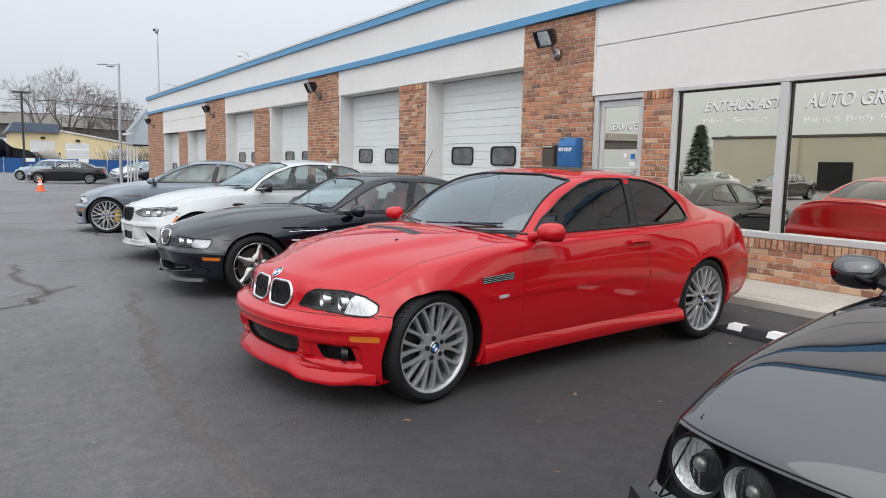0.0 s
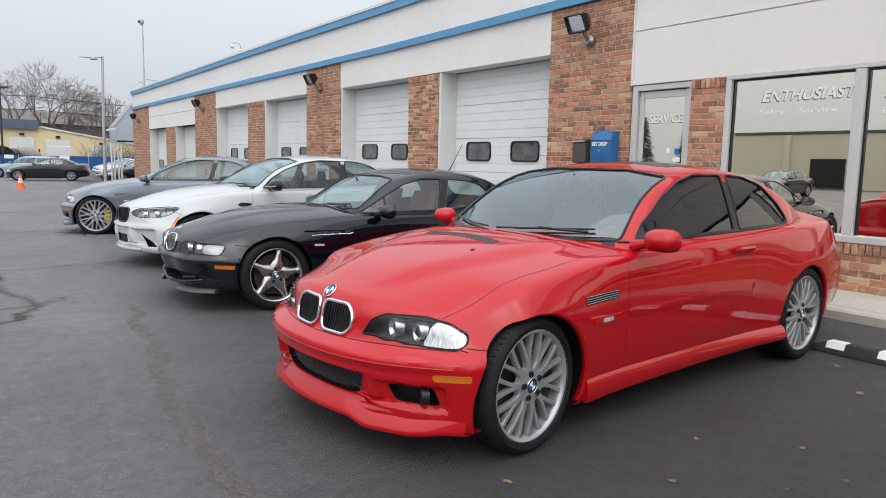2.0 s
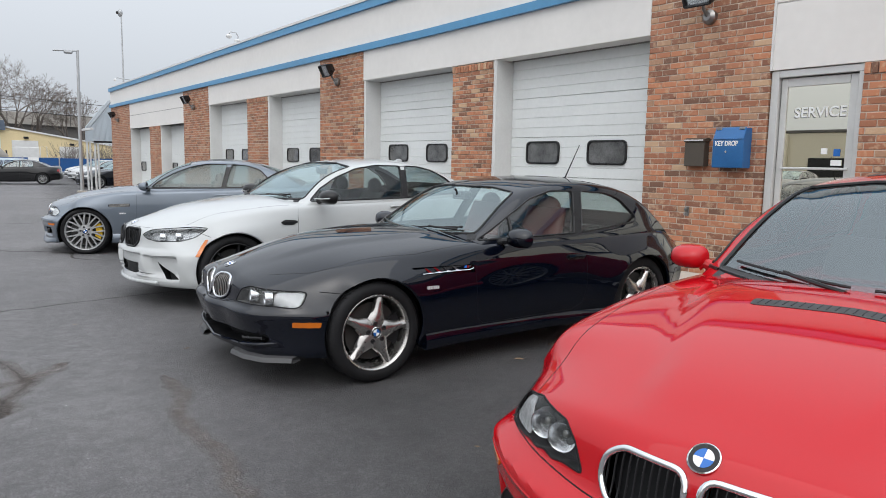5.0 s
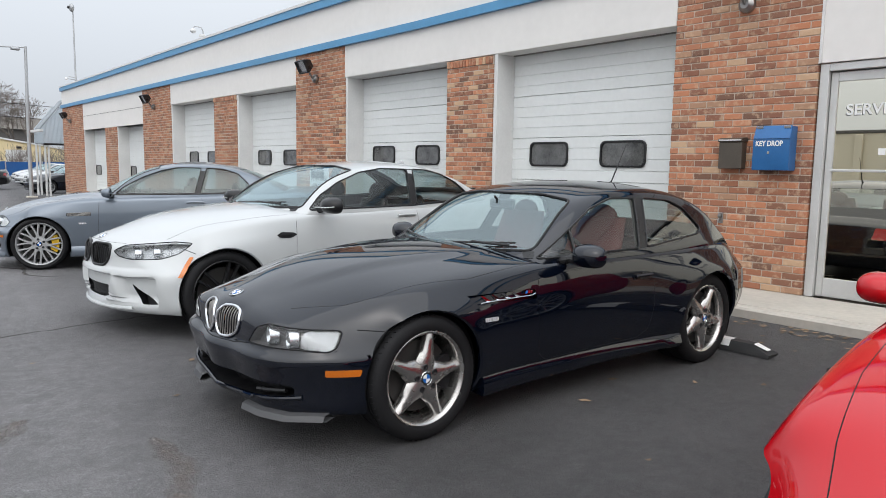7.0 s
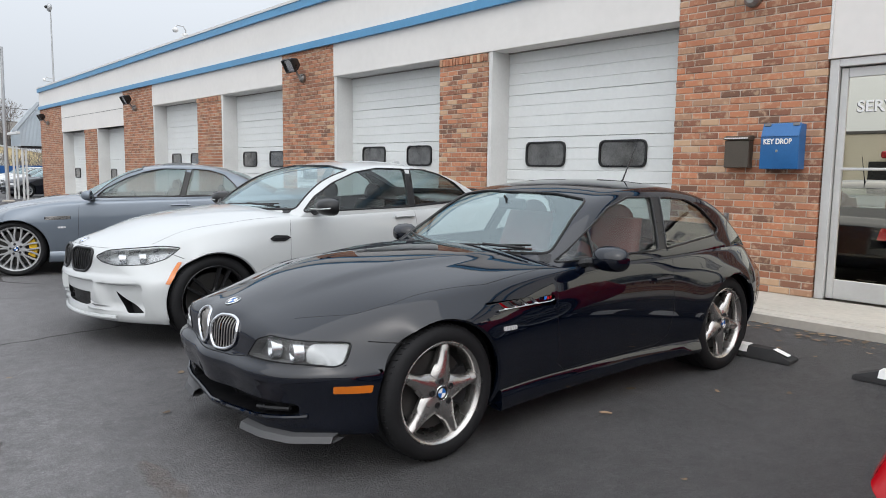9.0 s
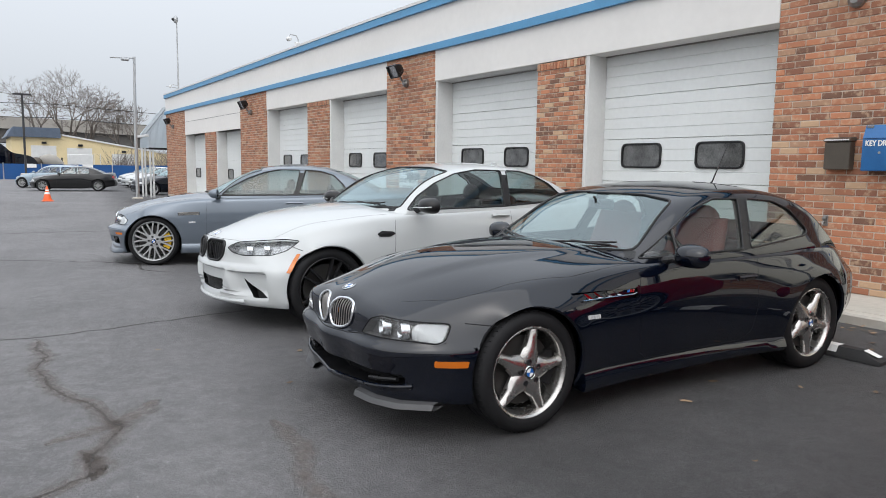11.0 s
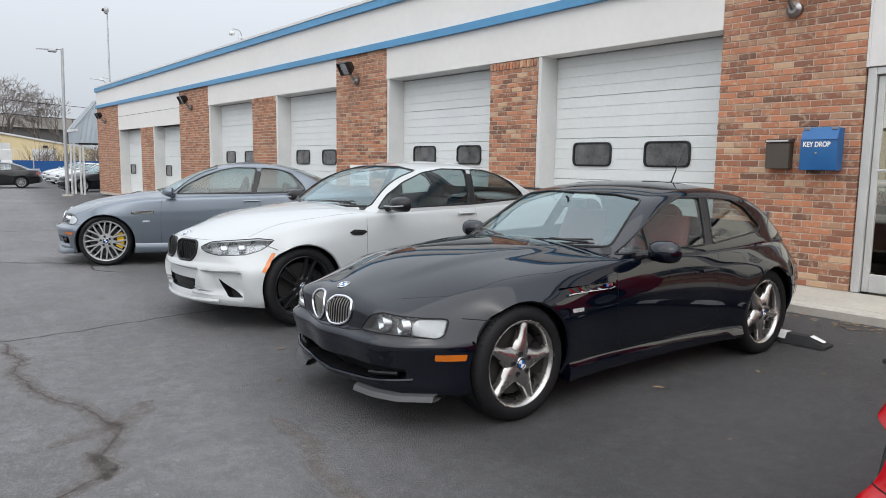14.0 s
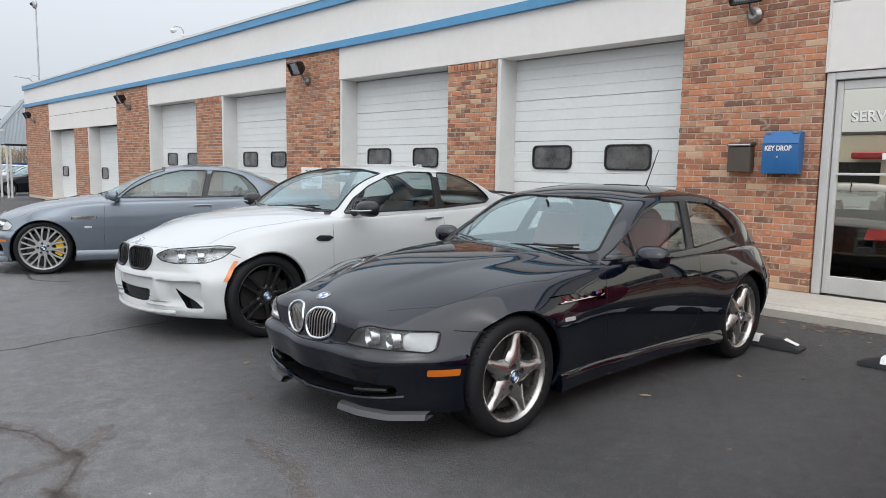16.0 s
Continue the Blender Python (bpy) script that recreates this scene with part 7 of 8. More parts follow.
spots = [(4.04, 7.78, 0.045), (3.55, 7.63, 0.045), (1.71, 9.16, 0.035), (2.06, 9.85, 0.04), (5.0, 4.1, 0.035), (4.55, 3.75, 0.05), (3.2, 3.2, 0.03), (2.55, 3.62, 0.03), (3.75, 2.95, 0.04), (3.05, 3.85, 0.025), (1.95, 4.0, 0.03), (2.9, 3.3, 0.022), (3.4, 3.5, 0.028), (2.75, 2.95, 0.02), (4.2, 3.3, 0.03), (4.7, 7.1, 0.03), (3.1, 6.9, 0.02), (2.3, 6.6, 0.02), (1.2, 10.4, 0.025), (4.4, 7.4, 0.03), (2.2, 3.1, 0.018), (3.6, 4.0, 0.02)]
for x, y, sz in spots:
    leaf(x, y, sz)
for i in range(90):
    yy = lr.choice([lr.uniform(6.6, 8.3), lr.uniform(2.5, 9.3)])
    leaf(6.22 - abs(lr.gauss(0, 0.16)), yy, lr.uniform(0.02, 0.045))
for i in range(26):
    leaf(lr.uniform(5.3, 6.1), lr.uniform(2.6, 8.6), lr.uniform(0.02, 0.04))

# sealed cracks and patches in the asphalt: thin uneven strips
def worn(m, lo, hi, scale, most=1.0):
    """Breaks a thin layer up, so that the asphalt shows through it in places."""
    n, l = m.node_tree.nodes, m.node_tree.links
    tc, nz, mr, tr, mx = (n.new("ShaderNodeTexCoord"), n.new("ShaderNodeTexNoise"), n.new("ShaderNodeMapRange"), n.new("ShaderNodeBsdfTransparent"), n.new("ShaderNodeMixShader"))
    nz.inputs["Scale"].default_value, nz.inputs["Detail"].default_value, nz.inputs["Roughness"].default_value = scale, 8, 0.75
    l.new(tc.outputs["Object"], nz.inputs["Vector"])
    mr.inputs["From Min"].default_value, mr.inputs["From Max"].default_value = lo, hi
    mr.inputs["To Max"].default_value = most
    l.new(nz.outputs["Fac"], mr.inputs["Value"])
    l.new(mr.outputs[0], mx.inputs[0])
    l.new(tr.outputs[0], mx.inputs[1])
    l.new(n["Principled BSDF"].outputs[0], mx.inputs[2])
    l.new(mx.outputs[0], n["Material Output"].inputs[0])
    return m


CRACK = worn(plain("crack_fill", (0.060, 0.053, 0.049), 0.85, vary=0.3, scale=8, bump=0.4, bscale=120), 0.36, 0.56, 14)
PATCH = worn(plain("worn_patch", (0.175, 0.150, 0.136), 0.9, vary=0.3, scale=14, bump=0.5, bscale=160), 0.36, 0.66, 11, 0.26)
DUST = worn(plain("dusty_seam", (0.175, 0.150, 0.136), 0.9, vary=0.3, scale=14, bump=0.5, bscale=160), 0.32, 0.70, 16, 0.27)
CHALK = worn(plain("worn_white_paint", (0.20, 0.20, 0.195), 0.85, vary=0.5, scale=14), 0.42, 0.66, 22)


def crack(pts, w, material, name="crack", label="long sealed crack in the asphalt", z=0.003, jag=0.35):
    """Uneven strip along a wandering line; seams are laid in thin layers, each narrower, so that their edges fade."""
    if material in (DUST, PATCH) and z < 0.002:
        for k, q in enumerate((1.25, 0.95, 0.68, 0.4)):
            crack(pts, w * q, material, name, label, 0.0021 + 0.0002 * k, jag)
        return
    r = random.Random(len(pts) * 7 + int(pts[0][0] * 100) + int(w * 1000))
    p = resample(pts, 0.06, False)
    rows = []
    for i, (x, y) in enumerate(p):
        a, c = p[max(0, i - 1)], p[min(len(p) - 1, i + 1)]
        d = Vector((c[0] - a[0], c[1] - a[1]))
        d = d.normalized() if d.length else Vector((0, 1))
        end = min(1.0, (i + 1) / 4, (len(p) - i) / 4)
        k = min(w, 0.02)
        wander = Vector((noise.noise(Vector((x * 4, y * 4, 0))), noise.noise(Vector((x * 4, y * 4, 7)))))
        wander += 0.35 * Vector((noise.noise(Vector((x * 17, y * 17, 3))), noise.noise(Vector((x * 17, y * 17, 9)))))
        ox, oy = r.gauss(0, k * 0.3) + 0.055 * wander.x, r.gauss(0, k * 0.3) + 0.055 * wander.y
        k0, k1 = w * end * (1 + r.uniform(-jag, jag)), w * end * (1 + r.uniform(-jag, jag))
        rows.append([(x + ox + d.y * k0, y + oy - d.x * k0, ground_z(x, y) + z), (x + ox - d.y * k1, y + oy + d.x * k1, ground_z(x, y) + z)])
    solid(name, Mesh().grid(rows), material, label, "crack", "asphalt cracks", kind="structure", sharp=60)


crack([(-3.0, 11.5), (-0.1, 11.36), (0.49, 11.24), (1.0, 11.30), (1.9, 11.45), (3.2, 11.6)], 0.013, CRACK)
crack([(0.49, 11.2), (0.50, 10.6), (0.44, 10.3), (0.46, 9.85), (0.62, 9.3), (0.71, 8.92), (0.55, 8.6), (0.43, 8.33), (0.15, 8.2), (-0.06, 8.07), (-0.5, 7.7), (-1.2, 7.5)], 0.007, CRACK)
crack([(0.49, 11.2), (0.50, 10.6), (0.44, 10.3), (0.46, 9.85), (0.62, 9.3), (0.71, 8.92), (0.55, 8.6), (0.43, 8.33), (0.15, 8.2), (-0.06, 8.07), (-0.5, 7.7), (-1.2, 7.5)], 0.055, DUST, "asphalt_patch", z=0.0015, label="dusty worn seam in the asphalt", jag=0.2)
crack([(0.95, 9.25), (0.8, 9.05), (0.65, 8.95), (0.5, 8.92), (0.38, 8.85)], 0.07, PATCH, "asphalt_patch", z=0.001, jag=0.15, label="worn brownish patch in the asphalt")
crack([(0.50, 8.7), (0.55, 8.5), (0.45, 8.3)], 0.06, PATCH, "asphalt_patch", z=0.001, jag=0.15, label="worn brownish patch in the asphalt")
crack([(1.40, 8.6), (1.37, 8.2), (1.24, 7.8), (1.27, 7.2), (1.15, 6.6), (1.05, 6.0), (1.0, 5.4), (0.97, 5.0), (0.96, 4.4), (0.98, 3.8), (0.96, 3.3), (1.02, 2.6)], 0.05, DUST, "asphalt_patch", z=0.001, label="worn brownish seam in the asphalt", jag=0.2)
crack([(-0.4, 16.8), (0.8, 16.2), (1.6, 15.6), (2.0, 15.2), (1.9, 14.6), (2.2, 14.2)], 0.02, CRACK)
crack([(-6.0, 20.5), (-2.0, 20.2), (1.0, 20.6), (4.0, 20.3)], 0.03, CRACK)
crack([(-2.4, 4.0), (-1.6, 4.6), (-1.0, 5.6), (-0.9, 6.6)], 0.02, CRACK)
for x, y, ln in ((1.50, 6.3, 0.16), (1.34, 6.08, 0.12), (1.85, 5.0, 0.10), (0.2, 12.6, 0.2), (1.2, 13.2, 0.12), (-0.6, 18.4, 0.3)):
    crack([(x, y), (x + ln * 0.6, y + 0.02), (x + ln, y + 0.01)], 0.03, CHALK, "paint_trace", "faded trace of white paint on the asphalt", 0.003)

# ---- beyond the workshop: canopy, masts, cars, fence, yellow building, viaduct, trees ----
GZ = -0.22
P_NIGHT = car_paint("far_black_car_paint", (0.007, 0.007, 0.008), rough=0.3)
TIN = plain("pale_blue_tin", (0.52, 0.58, 0.63), 0.5, vary=0.08, scale=2, metal=0.2)
TINROOF = plain("dull_tin_roof", (0.27, 0.30, 0.32), 0.6, vary=0.12, scale=2, metal=0.2)
POLE = plain("galvanised_steel", (0.42, 0.43, 0.44), 0.5, vary=0.1, metal=0.6)
DARKPOLE = plain("dark_pole_paint", (0.03, 0.03, 0.032), 0.5, vary=0.1)
FENCE = plain("blue_fence_cloth", (0.012, 0.075, 0.235), 0.8, vary=0.18, scale=0.8)
YELLOWW = plain("yellow_block_paint", (0.70, 0.575, 0.34), 0.85, vary=0.08, scale=0.6)
SLATE = plain("blue_grey_roofing", (0.10, 0.13, 0.18), 0.6, vary=0.15, scale=2)
VIADUCT = plain("weathered_concrete", (0.33, 0.31, 0.28), 0.9, vary=0.15, scale=0.3)
GIRDER = plain("dark_girder", (0.10, 0.095, 0.09), 0.8, vary=0.2, scale=0.4)
BARK = plain("grey_bark", (0.10, 0.085, 0.075), 0.9, vary=0.2, scale=3)
TWIG = plain("twigs", (0.17, 0.145, 0.13), 0.9, vary=0.2, scale=3)
ORANGE = plain("cone_orange", (0.85, 0.13, 0.03), 0.5, vary=0.08)

cn = thing("canopy", pose(0, 0, 0), "pale blue corrugated metal canopy on white posts at the workshop end", "canopy")
face = [(6.82, 2.06), (7.60, 2.08), (7.60, 3.72), (6.82, 2.70)]
for k in range(16):
    xa, xb = 6.82 + k * 0.04875, 6.86875 + k * 0.04875
    za, zb = 2.70 + (xa - 6.82) * 1.31, 2.70 + (xb - 6.82) * 1.31
    part("corrugation", Mesh().prism([(xa, 2.06), (xb - 0.006, 2.06), (xb - 0.006, zb), (xa, za)], 38.0, 38.03 + 0.012 * (k % 2), "y"), TIN, cn)
part("canopy_roof", Mesh().prism([(6.70, 2.60), (7.62, 3.80), (7.62, 3.87), (6.70, 2.68)], 37.95, 38.8, "y"), TINROOF, cn)
part("gutter", Mesh().box((6.68, 37.88, 2.52), (6.81, 39.8, 2.62), 0.01), TRIM, cn)
part("edge_beam", Mesh().box((6.82, 37.95, 1.98), (7.60, 38.05, 2.06), 0.01), SATIN, cn)
part("rear_panel", Mesh().prism(face, 39.7, 39.76, "y"), TIN, cn)
for y in (38.02, 39.7):
    for x in (6.84, 6.97):
        part("post", Mesh().box((x, y, GZ), (x + 0.07, y + 0.07, 2.1), 0.008), TRIM, cn)

lp = thing("street_lamp", pose(5.93, 36.0, -0.12), "tall grey steel lamp post with a single arm", "street lamp")
part("pole", Mesh().tube([(0, 0, 0), (0, 0, 3.0), (0.04, 0, 5.72)], [0.075, 0.06, 0.05], 10), POLE, lp)
part("arm", Mesh().tube([(0.04, 0, 5.68), (-0.85, 0, 5.62)], 0.03, 8), POLE, lp)
part("lamp_head", Mesh().box((-0.45, -0.1, 5.54), (-0.15, 0.1, 5.64), 0.03), POLE, lp)
part("base_plate", Mesh().box((-0.18, -0.18, 0.0), (0.18, 0.18, 0.1), 0.02), CONCRETE, lp)
ms = thing("antenna_mast", pose(7.75, 36.4, 4.28), "thin grey mast with a round antenna on the roof", "mast")
part("mast", Mesh().tube([(0, 0, 0), (0, 0, 3.0)], [0.035, 0.025], 8), POLE, ms)
part("dish", Mesh().ball((-0.04, 0, 3.06), 0.16, 8, (0.6, 1, 1)), POLE, ms)
part("dish_centre", Mesh().ball((-0.15, 0, 3.06), 0.06, 6), SATIN, ms)
part("side_arm", Mesh().tube([(0, 0, 0.35), (-0.25, 0, 0.4), (-0.32, 0, 0.32)], 0.015, 6), POLE, ms)
part("roof_camera", Mesh().ball((-0.33, 0, 0.30), 0.06, 6), TRIM, ms)


def roof_camera(y):
    c = thing("security_camera", pose(7.42, y, 4.29), "white dome security camera on a curved roof bracket", "security camera")
    part("bracket", Mesh().tube([(0, 0, 0), (0, 0, 0.32), (-0.05, 0, 0.40), (-0.2, 0.02, 0.42), (-0.24, 0.02, 0.36)], 0.014, 8), POLE, c)
    part("dome", Mesh().ball((-0.24, 0.02, 0.30), 0.075, 8, (1, 1, 0.8)), TRIM, c)
    part("bullet_camera", Mesh().tube([(0.02, 0, 0.22), (-0.12, -0.12, 0.18)], 0.035, 8), TRIM, c)


roof_camera(22.7)


def cone(x, y, h=0.72, tall=False):
    c = thing("traffic_cone", pose(x, y, ground_z(x, y)), "orange traffic cone with white bands", "traffic cone", "traffic cones")
    part("base", Mesh().box((-0.19, -0.19, 0), (0.19, 0.19, 0.035), 0.01), ORANGE, c)
    part("body", Mesh().lathe([(0.15, 0.035), (0.028, h), (0.02, h + 0.01), (0.0, h + 0.01)], 20, "z"), ORANGE, c)
    for a, b in ((0.45, 0.60), (0.68, 0.78)):
        ra, rb = 0.15 - 0.122 * a + 0.003, 0.15 - 0.122 * b + 0.003
        part("band", Mesh().lathe([(ra, 0.035 + a * (h - 0.035)), (rb, 0.035 + b * (h - 0.035))], 20, "z"), WHITE, c)


cone(2.6, 35.0, 0.55)
cone(0.82, 34.3, 0.9)
cone(0.35, 44.0, 1.0)


def far_build(m, paint, label, long_roof=False):
    """Saloon or estate of the same make as the coupes, seen from a distance."""
    s = shell_of("coupe")
    s["n"], s["gh"]["n"] = 60, 50
    g = s["gh"]
    g["side"] = [rounded([(0.90, 0.95), (1.62, 0.955), (1.62, 1.295), (1.45, 1.265), (1.2, 1.165)], 0.03), rounded([(1.68, 0.957), (2.30, 0.965), (2.30, 1.26), (2.15, 1.29), (1.68, 1.295)], 0.03)]
    if long_roof:
        g["top"] = [(0.40, 0.86), (0.62, 0.975), (0.9, 1.15), (1.15, 1.29), (1.35, 1.38), (1.7, 1.43), (2.6, 1.42), (3.2, 1.38), (3.45, 1.25), (3.6, 1.0)]
        g["x1"] = 3.6
        g["w"], g["belt"] = [(0.40, 0.79), (2.7, 0.80), (3.6, 0.72)], [(0.40, 0.87), (2, 0.93), (3.6, 0.97)]
        g["side"].append(rounded([(2.38, 0.967), (3.2, 0.98), (3.1, 1.28), (2.38, 1.30)], 0.03))
    car = thing("car", m, label, "car", "cars at the far end")
    skin, gskin, body, roof = car_shell(s, car, paint, GLASS)
    wheels(s, car, "plain", WHEEL, (0.318, 0.318), 0.22, (0.85, 0.86), None, (0, 0))
    for sg in (1, -1):
        part("headlight", skin.pane(rounded([(sg * -0.33, 0.56), (sg * -0.42, 0.645), (sg * -0.62, 0.645), (sg * -0.76, 0.56)], 0.02), "front", 0.004, 0.008, 0.04, 3), LAMPPALE, car)
        part("grille_surround", skin.pane(rounded([(sg * -0.03, 0.64), (sg * -0.23, 0.65), (sg * -0.24, 0.55), (sg * -0.04, 0.54)], 0.03), "front", 0.004, 0.008, 0.04, 3), SATIN, car)
        part("tail_light", skin.pane(rounded([(sg * -0.5, 0.72), (sg * -0.74, 0.72), (sg * -0.75, 0.88), (sg * -0.5, 0.88)], 0.02), "rear", 0.006, 0.01, 0.04, 3), RED_LENS, car)
        mirror(car, (0.83, sg * 0.80, 0.93), paint, (0, 0.15, 0.045), sg > 0)
    for way in ("left", "right"):
        part("tail_lamp_side", skin.pane(rounded([(3.42, 0.74), (3.66, 0.74), (3.66, 0.88), (3.5, 0.88)], 0.02), way, 0.006, 0.01, 0.04, 3), RED_LENS, car)
    part("air_intake", skin.pane(rounded([(-0.5, 0.36), (0.5, 0.36), (0.45, 0.27), (-0.45, 0.27)], 0.03), "front", 0.003, 0.006, 0.06, 3), BLACK, car)
    gap(car, skin, [(0.70, 0.90), (0.68, 0.5), (0.7, 0.26), (1.55, 0.26), (1.64, 0.4), (1.65, 0.95)], "left", 0.006)
    gap(car, skin, [(1.65, 0.26), (2.15, 0.28), (2.36, 0.6), (2.34, 0.95)], "left", 0.006)
    return car


far_made = {}


def far_car(m, paint, label, long_roof=False):
    """The first of each shape is built; the others share its meshes and wear their own paint."""
    if long_roof not in far_made:
        far_made[long_roof] = (far_build(m, paint, label, long_roof), paint)
        return
    first, old = far_made[long_roof]
    car = tagged(copy_thing(first, m), label)
    for o in car.children_recursive:
        for slot in o.material_slots:
            if slot.material == old:
                slot.link = "OBJECT"
                slot.material = paint



far_car(pose(3.75, 50.0, GZ, 0, 0, -12), P_NIGHT, "black four-door saloon parked across the far end of the car park")
far_car(pose(3.45, 55.9, GZ, 0, 0, -35), P_SILVERBLUE, "pale silver-blue estate car parked behind the black saloon", True)
far_car(pose(9.9, 60.0, GZ, 0, 0, 12), P_WHITE, "white saloon parked near the blue fence")
far_car(pose(9.35, 55.5, GZ, 0, 0, 8), P_WHITE, "white saloon parked in a row beyond the canopy")
far_car(pose(8.75, 47.2, GZ, 0, 0, 8), P_GREY, "grey saloon parked in a row beyond the canopy")
far_car(pose(9.05, 51.2, GZ, 0, 0, 8), P_WHITE, "white saloon parked in a row beyond the canopy")
far_car(pose(7.6, 42.6, -0.19, 0, 0, 10), P_BLACK, "black saloon parked under the canopy")

fn = thing("fence", pose(0, 0, 0), "long fence hung with blue screening cloth", "fence", kind="structure")
fx = -60.0
while fx < 44:
    part("fence_panel", Mesh().grid([[(fx + 0.05 + 2.9 * u, 80 + 0.03 * math.sin(9 * u + fx), z) for u in np.linspace(0, 1, 8)] for z in (GZ - 0.1, 1.18 + 0.03 * math.sin(fx))]), FENCE, fn, "", 60)
    part("fence_post", Mesh().tube([(fx, 80.05, GZ), (fx, 80.05, 1.26)], 0.04, 6), POLE, fn)
    fx += 3.0
for x in (4.7, 9.4):
    part("notice", Mesh().box((x, 79.9, 0.85), (x + 0.9, 79.93, 1.2)), WHITE, fn, "small white notice on the fence")
dp = thing("street_lamp", pose(4.5, 76, GZ), "thin dark twin-head lamp post before the blue fence", "street lamp")
part("pole", Mesh().tube([(0, 0, 0), (0, 0, 7.3)], 0.09, 8), DARKPOLE, dp)
part("lamp_head", Mesh().box((-0.7, -0.15, 7.25), (0.7, 0.15, 7.4), 0.04), DARKPOLE, dp)
part("base_plate", Mesh().box((-0.4, -0.4, 0), (0.4, 0.4, 0.6), 0.05), CONCRETE, dp)

yb = thing("yellow_building", pose(0, 0, 0), "low yellow painted block building with white roller doors", "building")
part("wall", Mesh().prism([(4.7, GZ), (26, GZ), (26, 1.9), (18.1, 3.15), (9.8, 4.5), (4.7, 4.2)], 100, 112, "y"), YELLOWW, yb)
part("roof_edge", Mesh().prism([(9.8, 4.5), (18.1, 3.15), (26, 1.9), (26, 2.08), (18.1, 3.33), (9.8, 4.68)], 99.8, 112.2, "y"), TRIM, yb)
part("mansard", Mesh().prism([(4.2, 4.22), (9.7, 4.22), (9.6, 5.35), (4.9, 5.35)], 99.5, 112, "y"), SLATE, yb, "blue-grey mansard roof")
for k in range(14):
    part("roof_seam", Mesh().box((4.95 + k * 0.33, 99.44, 4.24), (5.01 + k * 0.33, 99.5, 5.33)), SLATE, yb)
for a, b, h in ((6.6, 9.2, 3.3), (10.3, 13.0, 3.1), (15.2, 17.7, 2.5)):
    d = part("roller_door", Mesh().box((a, 99.93, GZ), (b, 99.99, h), 0.02), TRIM, yb, "white roller door")
    for k in range(4):
        part("door_rib", Mesh().box((a + 0.1, 99.90, GZ + 0.4 + k * 0.55), (b - 0.1, 99.925, GZ + 0.45 + k * 0.55)), TRIM, d)
for x, z in ((7.7, 3.5), (11.5, 3.3), (16.3, 2.65)):
    part("wall_lamp", Mesh().box((x, 99.7, z), (x + 0.5, 99.98, z + 0.25), 0.03), SATIN, yb)

tk = thing("lorry", pose(1.3, 88, GZ) @ Matrix.Scale(0.95, 4), "black lorry tractor unit parked behind the blue fence", "lorry")
part("cab", Mesh().prism(rounded([(-3.5, 0.8), (5.2, 0.8), (5.2, 1.7), (4.6, 2.3), (2.9, 2.6), (2.0, 3.5), (-0.3, 3.75), (-3.5, 3.6)], 0.3), -1.2, 1.2, "y"), P_BLACK, tk)
part("side_window", Mesh().prism(rounded([(0.2, 2.3), (1.9, 2.3), (1.4, 3.1), (0.2, 3.2)], 0.1), -1.23, -1.2, "y"), SATIN, tk)
for x in (-2.4, 3.8):
    w = new("wheel")
    w.parent = tk
    w.matrix_local = pose(x, -1.1, 0.5)
    part("tyre", Mesh().lathe([(0.28, 0), (0.5, 0), (0.5, 0.3), (0.28, 0.3)], 20, "y"), RUBBER, w)
    part("rim", Mesh().lathe([(0.0, 0.06), (0.28, 0.02), (0.28, 0.2)], 20, "y"), WHEEL, w)
tn = thing("mixer_truck", pose(7.0, 90, GZ) @ Matrix.Scale(0.72, 4), "concrete mixer with a pale drum behind the fence", "lorry")
part("drum", Mesh().lathe([(0.3, -1.6), (1.0, -0.6), (1.05, 0.4), (0.45, 1.5), (0.4, 1.6)], 20, "x", pose(1.0, 0, 2.3, 0, 18, 0)), VIADUCT, tn)
part("chassis", Mesh().box((-2.0, -1.0, 0.0), (2.8, 1.0, 1.1), 0.05), SATIN, tn)
part("stand", Mesh().tube([(2.4, 0, 1.0), (2.4, 0, 2.9)], 0.12, 6).tube([(-0.6, 0, 1.0), (-0.6, 0, 1.7)], 0.12, 6), SATIN, tn)
part("second_tank", Mesh().ball((-0.9, 0, 2.2), 0.8, 8, (1.2, 1, 0.9)), BRONZE, tn)
vn = thing("box_trailer", pose(10.6, 92, GZ) @ Matrix.Scale(0.8, 4), "white box trailer frame behind the fence", "trailer")
part("box", Mesh().box((-1.3, -1.1, 0.9), (1.6, 1.1, 3.1), 0.06), TRIM, vn)
part("leg", Mesh().box((-1.1, -0.9, 0.0), (-0.9, 0.9, 0.92)).box((1.2, -0.9, 0.0), (1.4, 0.9, 0.92)), SATIN, vn)
part("ladder_rack", Mesh().tube([(1.7, -1.1, 0.9), (1.7, -1.1, 3.2), (2.5, -1.1, 3.2), (2.5, -1.1, 0.9)], 0.05, 6), TRIM, vn)

